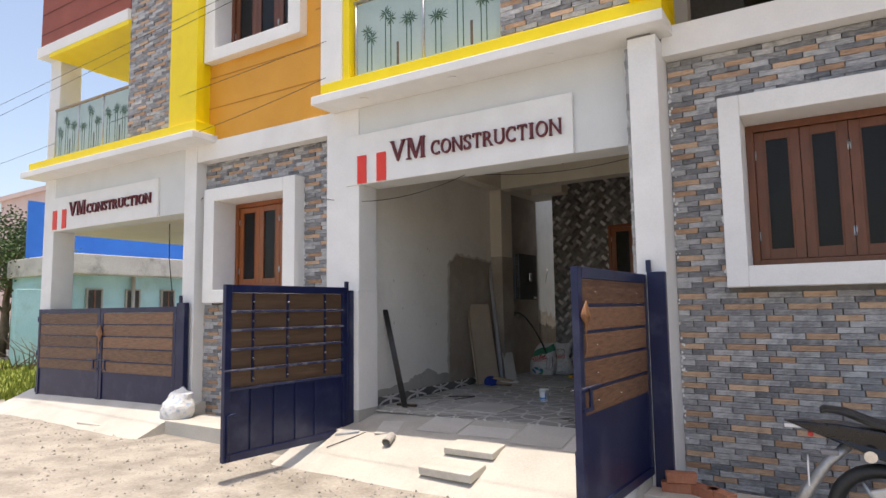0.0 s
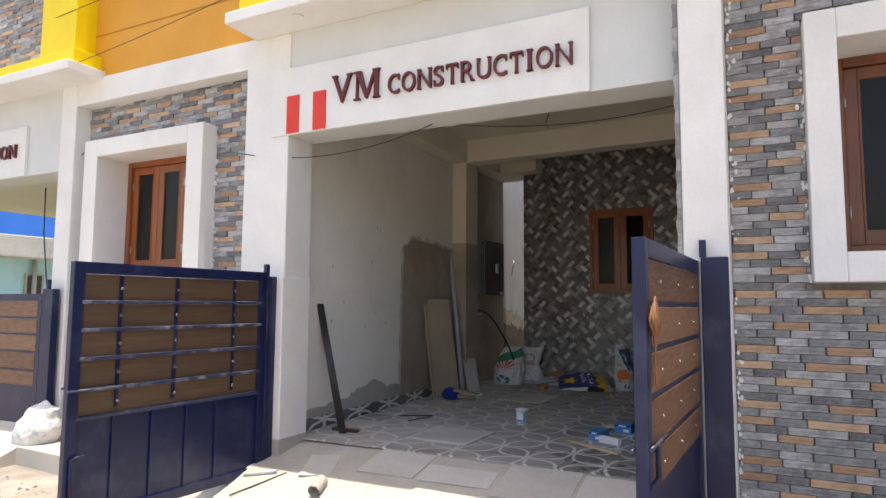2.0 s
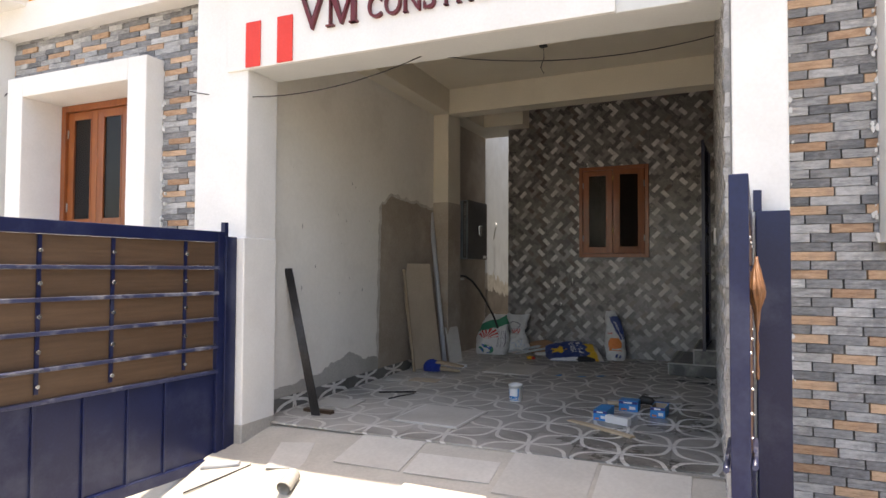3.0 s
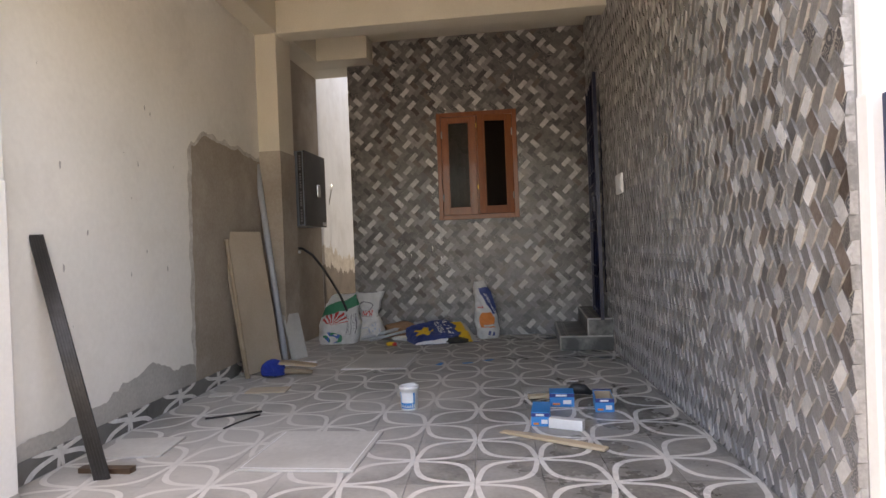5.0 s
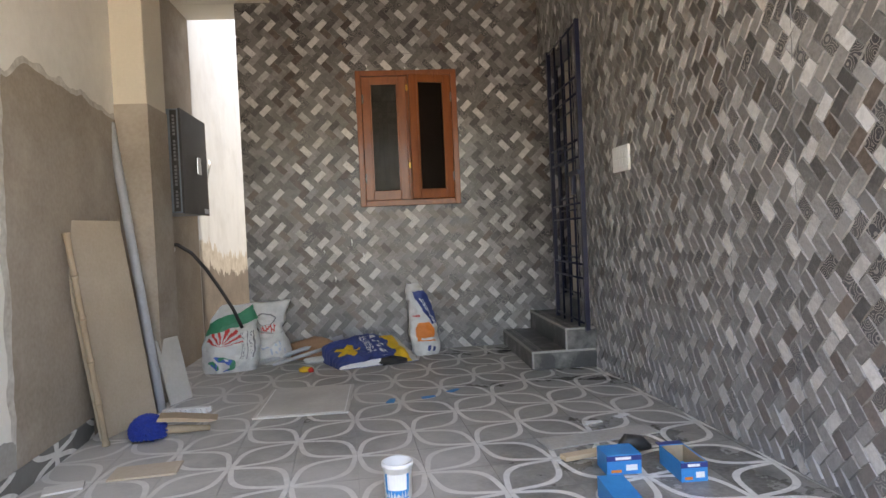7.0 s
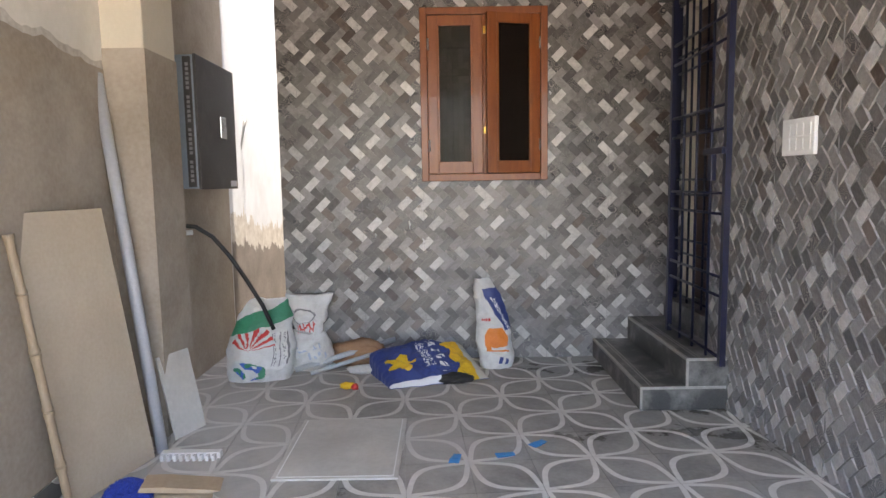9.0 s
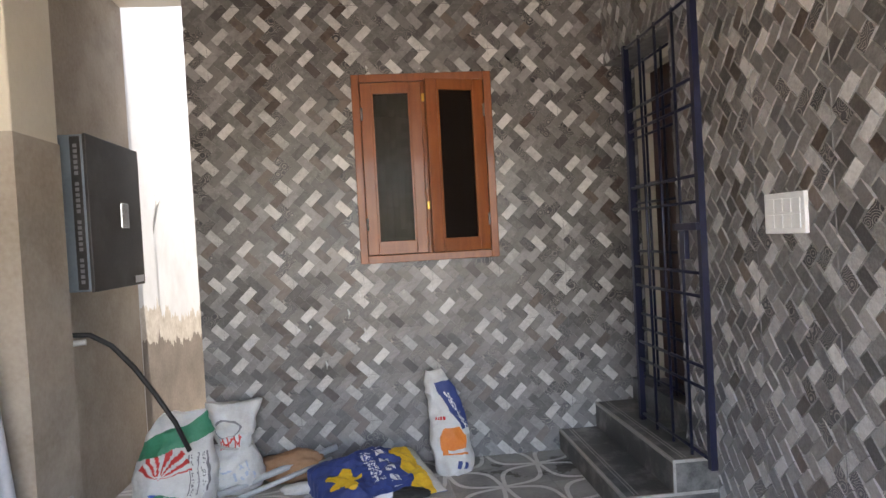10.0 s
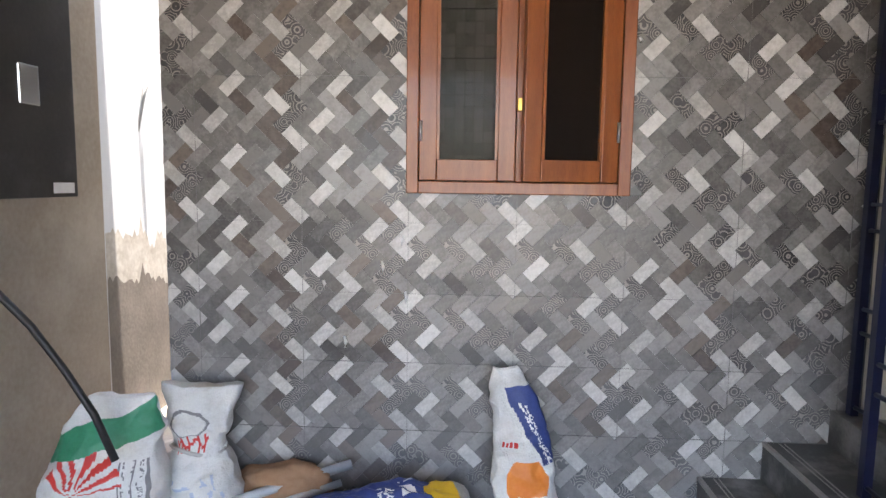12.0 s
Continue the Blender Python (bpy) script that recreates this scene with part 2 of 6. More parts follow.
# near-black tint stands in for the unlit room behind this leaf
leaf_glass = glass_mat("dark_leaf_glass", (0.030, 0.022, 0.018), 0.05, 0.5)
leaf_glass.node_tree.nodes["Principled BSDF"].inputs["IOR"].default_value = 1.12
dark_glass = glass_mat("window_glass", (0.045, 0.044, 0.045), 0.12, 0.35)
frosted = surf("frosted_glass", (0.34, 0.44, 0.41), (0.42, 0.52, 0.49), 3, 0.25, 0.0)
etch_mat = surf("green_etching", (0.03, 0.09, 0.05), (0.07, 0.13, 0.07), 8, 0.5, 0.0)
etch_brown = surf("brown_etching", (0.11, 0.075, 0.045), (0.17, 0.12, 0.08), 8, 0.5, 0.0)
room_dark = surf("dim_room_paint", (0.30, 0.28, 0.25), (0.38, 0.36, 0.32), 3, 0.9, 0.05)


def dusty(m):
    """Cement dust in uneven patches over the lower wall, also painting in low daylight missing there."""
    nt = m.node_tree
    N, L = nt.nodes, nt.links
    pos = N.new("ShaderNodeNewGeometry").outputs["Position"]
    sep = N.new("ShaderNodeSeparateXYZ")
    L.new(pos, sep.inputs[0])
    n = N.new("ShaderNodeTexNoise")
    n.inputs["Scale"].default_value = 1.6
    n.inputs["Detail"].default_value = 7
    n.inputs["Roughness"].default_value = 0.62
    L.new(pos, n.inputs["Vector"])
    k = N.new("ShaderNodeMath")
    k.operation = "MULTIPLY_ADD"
    # paler towards the floor: dust together with brightness the lamps do not give
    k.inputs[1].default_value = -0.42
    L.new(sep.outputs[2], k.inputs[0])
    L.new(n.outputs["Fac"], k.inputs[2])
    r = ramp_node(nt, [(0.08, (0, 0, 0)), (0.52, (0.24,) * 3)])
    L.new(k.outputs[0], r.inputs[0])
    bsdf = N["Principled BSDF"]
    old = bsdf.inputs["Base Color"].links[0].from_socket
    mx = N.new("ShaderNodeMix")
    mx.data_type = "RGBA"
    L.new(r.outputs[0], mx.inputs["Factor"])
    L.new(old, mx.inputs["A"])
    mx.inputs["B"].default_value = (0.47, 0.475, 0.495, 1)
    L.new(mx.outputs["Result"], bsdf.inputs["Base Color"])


def ringed(m):
    """Fine printed rings and scrolls on the darkest bricks."""
    nt = m.node_tree
    N, L = nt.nodes, nt.links
    tc = N.new("ShaderNodeTexCoord")
    v = N.new("ShaderNodeTexVoronoi")
    v.inputs["Scale"].default_value = 19
    L.new(tc.outputs["Object"], v.inputs["Vector"])
    w = N.new("ShaderNodeMath")
    w.operation = "MULTIPLY"
    w.inputs[1].default_value = 38
    L.new(v.outputs["Distance"], w.inputs[0])
    sn = N.new("ShaderNodeMath")
    sn.operation = "SINE"
    L.new(w.outputs[0], sn.inputs[0])
    r = ramp_node(nt, [(0.45, (0, 0, 0)), (0.70, (0.75,) * 3)])
    L.new(sn.outputs[0], r.inputs[0])
    bsdf = N["Principled BSDF"]
    old = bsdf.inputs["Base Color"].links[0].from_socket
    mx = N.new("ShaderNodeMix")
    mx.data_type = "RGBA"
    L.new(r.outputs[0], mx.inputs["Factor"])
    L.new(old, mx.inputs["A"])
    mx.inputs["B"].default_value = (0.36, 0.33, 0.295, 1)
    L.new(mx.outputs["Result"], bsdf.inputs["Base Color"])


ringed(weave_dark)
for wm in (weave_light, weave_soft, weave_mid, weave_dark, weave_brown, weave_lit_rim):
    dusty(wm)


def patterned_tile(name="floral_tile", dark=(0.095, 0.092, 0.083), light=(0.28, 0.27, 0.248), shift=0.0, dust=0.74):
    """Grey glazed tile with pale curved bands that form four-petalled flowers round the lattice nodes."""
    m = surf(name, dark, light, 7, 0.30, 0.04, 50, random_mix=0.25)
    nt = m.node_tree
    N, L = nt.nodes, nt.links

    def op(kind, a, b=None):
        n = N.new("ShaderNodeMath")
        n.operation = kind
        for i, v in enumerate((a, b)):
            if v is None:
                continue
            if isinstance(v, (int, float)):
                n.inputs[i].default_value = v
            else:
                L.new(v, n.inputs[i])
        return n.outputs[0]

    pos = N.new("ShaderNodeNewGeometry").outputs["Position"]
    wob = N.new("ShaderNodeSeparateXYZ")
    L.new(pos, wob.inputs[0])
    dx, dy = op("SUBTRACT", wob.outputs[0], NODE_X + shift), op("SUBTRACT", wob.outputs[1], NODE_Y)
    c, s = math.cos(FLOOR_TURN), math.sin(FLOOR_TURN)
    gx = op("DIVIDE", op("ADD", op("MULTIPLY", dx, c), op("MULTIPLY", dy, s)), PITCH)
    gy = op("DIVIDE", op("SUBTRACT", op("MULTIPLY", dy, c), op("MULTIPLY", dx, s)), PITCH_Y)
    gx = op("ADD", gx, op("DIVIDE", wob.outputs[2], PITCH))
    u, v = op("ADD", gx, gy), op("SUBTRACT", gx, gy)

    def family(a, b):
        d = op("ABSOLUTE", op("SUBTRACT", b, op("ROUND", b)))
        s = op("POWER", op("ABSOLUTE", op("SINE", op("MULTIPLY", a, math.pi))), 1.3)
        off = op("ABSOLUTE", op("SUBTRACT", d, op("MULTIPLY", s, 0.26)))
        return op("LESS_THAN", off, 0.037)

    band = op("MAXIMUM", family(u, v), family(v, u))
    # small cross cuts in the bands, like mosaic
    n = N.new("ShaderNodeTexNoise")
    n.inputs["Scale"].default_value = 25
    L.new(pos, n.inputs["Vector"])
    band = op("MULTIPLY", band, op("ADD", op("MULTIPLY", n.outputs["Fac"], 0.5), 0.62))
    bsdf = N["Principled BSDF"]
    old = bsdf.inputs["Base Color"].links[0].from_socket
    mx = N.new("ShaderNodeMix")
    mx.data_type = "RGBA"
    L.new(band, mx.inputs["Factor"])
    L.new(old, mx.inputs["A"])
    mx.inputs["B"].default_value = (0.82, 0.81, 0.775, 1)
    # cement dust trodden over the tiles, duller where it lies
    d = N.new("ShaderNodeTexNoise")
    d.inputs["Scale"].default_value = 1.1
    d.inputs["Detail"].default_value = 9
    d.inputs["Roughness"].default_value = 0.68
    L.new(pos, d.inputs["Vector"])
    dr = ramp_node(nt, [(0.40, (0.06 * dust,) * 3), (0.66, (dust,) * 3)])
    near = op("MINIMUM", op("MAXIMUM", op("MULTIPLY", op("SUBTRACT", 0.7, wob.outputs[0]), 0.10), -0.03), 0.13)
    lay = op("ADD", d.outputs["Fac"], near)
    L.new(lay, dr.inputs[0])
    dm = N.new("ShaderNodeMix")
    dm.data_type = "RGBA"
    L.new(dr.outputs[0], dm.inputs["Factor"])
    L.new(mx.outputs["Result"], dm.inputs["A"])
    dm.inputs["B"].default_value = (0.55, 0.53, 0.49, 1)
    L.new(dm.outputs["Result"], bsdf.inputs["Base Color"])
    rr = ramp_node(nt, [(0.40, (0.26,) * 3), (0.68, (0.75,) * 3)])
    L.new(lay, rr.inputs[0])
    L.new(rr.outputs[0], bsdf.inputs["Roughness"])
    return m


NODE_X, NODE_Y, PITCH, PITCH_Y = 0.7217, 5.5713, 0.594, 0.598
HOUSE = radians(3.0)  # the plan is turned a little against the rear wall
FLOOR_TURN = radians(3.7)
floral = patterned_tile()
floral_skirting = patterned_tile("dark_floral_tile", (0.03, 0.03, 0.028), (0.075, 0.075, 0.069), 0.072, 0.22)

# ---------------------------------------------------------------- mesh helpers


def mesh_object(name, bm, mats, parent=None, label="", bevel=0.0, smooth=False):
    me = bpy.data.meshes.new(name)
    bmesh.ops.recalc_face_normals(bm, faces=bm.faces)
    bm.to_mesh(me)
    bm.free()
    for m in mats if isinstance(mats, (list, tuple)) else [mats]:
        me.materials.append(m)
    if smooth:
        for p in me.polygons:
            p.use_smooth = True
    ob = new(name, me)
    if parent:
        ob.parent = parent
    if label:
        ob["label"] = label
    if bevel:
        bv = ob.modifiers.new("bevel", "BEVEL")
        bv.width, bv.segments, bv.limit_method, bv.angle_limit = bevel, 2, "ANGLE", radians(40)
    return ob


def part(name, bm, material, parent, label="", bevel=0.0, smooth=False):
    return mesh_object(name, bm, material, parent, label, bevel, smooth)


def thing(name, label, category, group="", at=(0, 0, 0), rz=0.0):
    e = new(name)
    e.empty_display_size = 0.1
    e.matrix_basis = TURN @ pose(*at, 0, 0, rz)
    return tagged(e, label, category, group)


def box(bm, x0, x1, y0, y1, z0, z1, mi=0):
    vs = [bm.verts.new(p) for p in ((x0, y0, z0), (x1, y0, z0), (x1, y1, z0), (x0, y1, z0), (x0, y0, z1), (x1, y0, z1), (x1, y1, z1), (x0, y1, z1))]
    for f in ((0, 3, 2, 1), (4, 5, 6, 7), (0, 1, 5, 4), (1, 2, 6, 5), (2, 3, 7, 6), (3, 0, 4, 7)):
        bm.faces.new([vs[i] for i in f]).material_index = mi
    return vs


def boxes(*dims):
    bm = bmesh.new()
    for d in dims:
        box(bm, *d)
    return bm


def tube(bm, points, radius, sides=8, mi=0, caps=True):
    """A round bar along points; radius is one number or one for each point."""
    pts = [Vector(p) for p in points]
    rings = []
    for i, p in enumerate(pts):
        d = (pts[min(i + 1, len(pts) - 1)] - pts[max(i - 1, 0)]).normalized()
        q = d.to_track_quat("Z", "Y")
        r = radius[i] if isinstance(radius, (list, tuple)) else radius
        rings.append([bm.verts.new(p + q @ Vector((r * math.cos(a), r * math.sin(a), 0))) for a in [2 * math.pi * k / sides for k in range(sides)]])
    for a, b in zip(rings, rings[1:]):
        for k in range(sides):
            f = bm.faces.new((a[k], a[(k + 1) % sides], b[(k + 1) % sides], b[k]))
            f.material_index, f.smooth = mi, True
    if caps:
        bm.faces.new(rings[0][::-1]).material_index = mi
        bm.faces.new(rings[-1]).material_index = mi
    return bm


def sag(a, b, drop, n=14):
    a, b = Vector(a), Vector(b)
    return [a.lerp(b, i / n) - Vector((0, 0, drop * 4 * (i / n) * (1 - i / n))) for i in range(n + 1)]


def prism(bm, outline, y0, y1, mi=0):
    """An outline in x and z, pushed from y0 to y1."""
    a = [bm.verts.new((x, y0, z)) for x, z in outline]
    b = [bm.verts.new((x, y1, z)) for x, z in outline]
    n = len(outline)
    bm.faces.new(a).material_index = mi
    bm.faces.new(b[::-1]).material_index = mi
    for i in range(n):
        bm.faces.new((a[i], b[i], b[(i + 1) % n], a[(i + 1) % n])).material_index = mi
    return bm


def wall_with_holes(bm, x0, x1, z0, z1, y0, y1, holes):
    """A wall along x, with rectangular holes (xa, xb, za, zb) that do not overlap in x."""
    x = x0
    for xa, xb, za, zb in sorted(holes):
        box(bm, x, xa, y0, y1, z0, z1)
        if za > z0:
            box(bm, xa, xb, y0, y1, z0, za)
        if zb < z1:
            box(bm, xa, xb, y0, y1, zb, z1)
        x = xb
    box(bm, x, x1, y0, y1, z0, z1)
    return bm


TURN = Matrix()  # where the part of the plan that is being built stands


def setting(name, bm, mat, label, category, bevel=0.0):
    ob = tagged(mesh_object(name, bm, mat, bevel=bevel), label, category, kind="structure")
    ob.matrix_basis = TURN.copy()
    return ob


def lettering(body, width, height, depth, bold=0.0):
    """A mesh of raised writing, its lower left corner at the origin, facing -y."""
    cu = bpy.data.curves.new("writing", "FONT")
    cu.body = body
    cu.extrude = depth / 2
    cu.offset = bold
    ob = bpy.data.objects.new("writing", cu)
    scene.collection.objects.link(ob)
    bpy.context.view_layer.update()
    me = bpy.data.meshes.new_from_object(ob.evaluated_get(bpy.context.evaluated_depsgraph_get()))
    bpy.data.objects.remove(ob)
    co = np.array([v.co[:] for v in me.vertices])
    lo, hi = co.min(0), co.max(0)
    sx, sz = width / (hi[0] - lo[0]), height / (hi[1] - lo[1])
    for v in me.vertices:
        x, y, z = v.co
        v.co = ((x - lo[0]) * sx, -z, (y - lo[1]) * sz)
    return me

# ---------------------------------------------------------------- setting: ground
XL, STREET, FRONT = -1.62, -0.42, 5.0


def sheet(bm, x0, x1, y0, y1, nx, ny, height):
    grid = [[bm.verts.new((x0 + (x1 - x0) * i / nx, y0 + (y1 - y0) * j / ny, 0)) for i in range(nx + 1)] for j in range(ny + 1)]
    for row in grid:
        for v in row:
            v.co.z = height(v.co.x, v.co.y)
    for j in range(ny):
        for i in range(nx):
            bm.faces.new((grid[j][i], grid[j][i + 1], grid[j + 1][i + 1], grid[j + 1][i])).smooth = True
    return bm


bm = bmesh.new()
sheet(bm, -700, 700, -700, 700, 8, 8, lambda x, y: STREET - 0.06)
setting("ground", bm, dirt, "pale dusty earth and sand reaching far", "ground")
bm = bmesh.new()
sheet(bm, -40, 30, -12, 4.85, 280, 130, lambda x, y: STREET + 0.02 * noise.noise((x * 0.9, y * 0.9, 0)) + 0.012 * noise.noise((x * 4, y * 4, 3)))
setting("road", bm, dirt, "rough sunlit road of sand and broken concrete", "road")

# ramps of cast concrete in front of the two car ports
RAMP = ((5.42, -0.004), (4.72, -0.135), (4.2, -0.36), (3.95, -0.46))


def ramp_z(y):
    for (ya, za), (yb, zb) in zip(RAMP, RAMP[1:]):
        if yb <= y <= ya:
            return za + (zb - za) * (ya - y) / (ya - yb)
    return RAMP[-1][1]


def ramp(name, x0, x1):
    bm = bmesh.new()
    ys = [p[0] for p in RAMP]
    sheet(bm, x0, x1, ys[-1], ys[0], 24, 40, lambda x, y: ramp_z(y) + 0.006 * noise.noise((x * 3, y * 3, 1)))
    for x in (x0, x1):
        pts = [(y, z) for y, z in RAMP] + [(RAMP[-1][0], -0.6), (RAMP[0][0], -0.6)]
        bm.faces.new([bm.verts.new((x, y, z)) for y, z in pts])
    return setting(name, bm, ramp_mat, "cracked cement ramp from the road to the floor", "ramp")


ramp("ramp_main", -1.62, 2.05)
ramp("ramp_left", -8.6, -4.1)
setting("plinth", boxes((-4.1, -1.62, 4.42, 5.02, -0.5, -0.24), (2.05, 8, 4.6, 5.02, -0.5, -0.30)), ramp_mat, "low cement plinth along the wall foot", "plinth", 0.01)
setting("floor_base", boxes((-1.9, 2.2, 5.40, 10.2, -0.4, -0.012), (-1.9, -0.9, 10.2, 17, -0.4, -0.012)), concrete, "cement bed under the floor tiles", "floor")
setting("floor_left", boxes((-8.5, -4.2, 5.6, 10.2, -0.4, 0.0)), concrete, "bare cement floor of the next car port", "floor")

# ---------------------------------------------------------------- setting: walls
SIDE = Matrix.Translation((-1.36, 5.3, 0)) @ Matrix.Rotation(HOUSE, 4, "Z") @ Matrix.Translation((-XL, -5.3, 0))
TURN = SIDE
wall_left = setting("wall_left", boxes((XL - 0.2, XL, 5.3, 8.62, -0.3, 3.43)), primer, "side wall with pale patchy primer", "wall")
TURN = Matrix()
setting("wall_left_rear", boxes((XL - 0.2, -1.56, 8.95, 10.42, -0.3, 3.43)), cement, "raw brown-grey cement plaster wall", "wall")
setting("wall_passage", boxes((XL - 0.2, -1.56, 10.42, 17, -0.3, 3.9)), whitewash, "sunlit white wall of the open side passage", "wall")
setting("wall_passage_end", boxes((-1.56, -1.03, 16.8, 17, -0.3, 2.4)), white, "white wall at the end of the passage", "wall")
column = setting("column", boxes((XL - 0.05, -1.325, 8.6, 8.97, -0.2, 3.43)), cream, "cream painted column, raw cement below", "column", 0.008)
part("raw_plaster", boxes((XL + 0.002, -1.321, 8.595, 8.60, 0, 2.0), (-1.325, -1.32, 8.596, 8.97, 0, 2.0)), cement, column, "unpainted cement plaster")
bm = bmesh.new()
edge = [(7.18, 0.0)]
for i in range(40):
    z = 0.05 + 1.80 * i / 39
    edge.append((7.19 + 0.03 * noise.noise((z * 3, 0, 7)) + 0.018 * noise.noise((z * 11, 0, 3)) + 0.05 * (z / 1.8) ** 2, z))
for i in range(40):
    y = 7.28 + 1.31 * i / 39
    edge.append((y, 1.96 - 0.06 * i / 39 - 0.10 * max(0, 1 - i / 5) + 0.03 * noise.noise((y * 5, 2, 1)) + 0.014 * noise.noise((y * 17, 2, 1))))
edge += [(8.598, 1.90), (8.598, 0.0)]
vs = [bm.verts.new((XL + 0.004, y, z)) for y, z in edge]
bm.faces.new(vs)
rim = bmesh.new()
halo = [(y - (0.05 + 0.035 * noise.noise((z * 6, 1, 4)) + 0.03 * noise.noise((z * 23, 1, 4))) * (z < 1.84), z + (0.035 + 0.03 * noise.noise((y * 9, 4, 4))) * (z >= 1.84)) for y, z in edge[:-2]] + [(8.597, 1.92), (8.597, 0.0)]
rim.faces.new([rim.verts.new((XL + 0.002, y, z)) for y, z in halo])
part("smeared_edge", rim, smear, wall_left, "thin smeared skim round the bare patch")
part("bare_plaster", bm, cement, wall_left, "large bare patch of brown-grey cement plaster")
bm = bmesh.new()
low = [(5.3, 0.1), (5.3, 0.24)]
for i in range(80):
    y = 5.32 + 1.86 * i / 79
    low.append((y, 0.19 + 0.13 * max(0, math.sin((y - 5.75) * 1.9)) ** 2 + 0.06 * noise.noise((y * 4, 0, 2)) + 0.025 * noise.noise((y * 19, 0, 5))))
low += [(7.18, 0.1)]
bm.faces.new([bm.verts.new((XL + 0.003, y, z)) for y, z in low])
part("rough_plaster", bm, concrete, wall_left, "rough grey plaster along the wall foot")

def drip_edge(y0, y1, high, low, rough, seed, n=160):
    """An uneven upper edge of thin runs, from high at y0 to low at y1."""
    out = []
    for i in range(n):
        y = y0 + (y1 - y0) * i / (n - 1)
        k = min(1, 3.2 * i / n)
        out.append((y, high + (low - high) * k + rough * (0.6 * noise.noise((y * 6, seed, 3)) + 0.5 * noise.noise((y * 31, seed, 3)) + 0.35 * noise.noise((y * 90, seed, 7)))))
    return out


wall_passage = bpy.data.objects["wall_passage"]
for name, x, high, low, rough, mat, label in (("wash_runs", -1.5585, 1.10, 0.90, 0.20, smear, "thin runs of cement wash"), ("bare_foot", -1.557, 0.86, 0.70, 0.14, damp, "bare cement foot under the whitewash")):
    bm = bmesh.new()
    bm.faces.new([bm.verts.new((x, y, z)) for y, z in [(10.424, 0.0)] + drip_edge(10.424, 14.0, high, low, rough, high) + [(14.0, 0.0)]])
    part(name, bm, mat, wall_passage, label)

wall_back = setting("wall_back", wall_with_holes(bmesh.new(), -1.03, 2.3, -0.3, 7.0, 10.02, 10.25, [(0.03, 0.88, 1.35, 2.51)]), grout, "rear wall tiled in a grey woven pattern", "wall")
setting("wall_passage_side", boxes((-1.03, -0.83, 10.25, 17, -0.3, 7.0)), white, "white side wall of the passage", "wall")
# the right wall leans a little inwards towards the rear
R0, R1 = Vector((1.955, 4.93, 0)), Vector((1.735, 9.15, 0))
RDIR = (R1 - R0).normalized()
RLEN = (R1 - R0).length
RW = Matrix.Translation(R0) @ Matrix(((RDIR.x, RDIR.y, 0, 0), (RDIR.y, -RDIR.x, 0, 0), (0, 0, 1, 0), (0, 0, 0, 1)))
wall_right = setting("wall_right", boxes((0, RLEN, 0.02, 0.22, -0.3, 3.6), (RLEN, RLEN + 0.9, 0.02, 0.22, 2.56, 3.6)), grout, "side wall tiled in a grey woven pattern", "wall")
wall_right.matrix_basis = RW
setting("wall_door_side", boxes((2.3, 2.4, 8.9, 10.25, -0.3, 3.6)), room_dark, "dim wall behind the house door", "wall")

# front of the house: three openings in one long wall
FACE = Matrix.Translation((0.04, 5.08, 0)) @ Matrix.Rotation(radians(2.2), 4, "Z") @ Matrix.Diagonal((1.006, 1, 1.008, 1)) @ Matrix.Translation((0, -5.0, 0))
TURN = FACE
STONE_Y = FRONT + 0.12
LWIN, RWIN = (-3.81, -2.49, 1.44, 2.66), (2.76, 4.26, 1.46, 2.69)
UWIN = (-3.75, -2.33, 4.78, 6.0)


def wider(h):
    return (h[0] - 0.05, h[1] + 0.05, h[2] - 0.05, h[3] + 0.05)


front = bmesh.new()
wall_with_holes(front, -4.20, -1.75, -0.5, 3.43, STONE_Y + 0.02, STONE_Y + 0.22, [wider(LWIN)])
wall_with_holes(front, 2.16, 8.0, -0.5, 3.43, STONE_Y + 0.02, STONE_Y + 0.22, [wider(RWIN)])
wall_front = setting("wall_front", front, grout, "front wall clad in slate and tan split stone", "wall")
setting("wall_front_upper", wall_with_holes(bmesh.new(), -4.22, -1.62, 3.5, 7.0, FRONT - 0.03, FRONT + 0.25, [wider(UWIN)]), orange, "orange painted upper wall with grooves", "wall")
setting("wall_front_upper_side", boxes((2.25, 8.0, 3.58, 7.0, FRONT - 0.03, FRONT + 0.25)), orange, "orange painted upper wall", "wall")
setting("wall_band", boxes((-4.2, -1.62, FRONT - 0.05, FRONT + 0.25, 3.25, 3.52), (2.17, 8, FRONT - 0.05, FRONT + 0.25, 3.33, 3.60)), white, "white painted band above the stone", "trim", 0.006)
# no cut grooves: proud strips whose darker orange paints the shade in them
g = bmesh.new()
for z in (3.98, 4.42, 4.9, 5.4, 5.9):
    for a, b in ((-4.22, UWIN[0] - 0.36), (UWIN[1] + 0.36, -1.62)) if 4.5 < z else ((-4.22, -1.62),):
        box(g, a, b, FRONT - 0.034, FRONT - 0.03, z, z + 0.014)
setting("wall_grooves", g, surf("groove_shadow_paint", (0.42, 0.17, 0.015), (0.5, 0.21, 0.02), 4, 0.7, 0.0), "thin dark orange strips painted as shade in the joints", "trim")

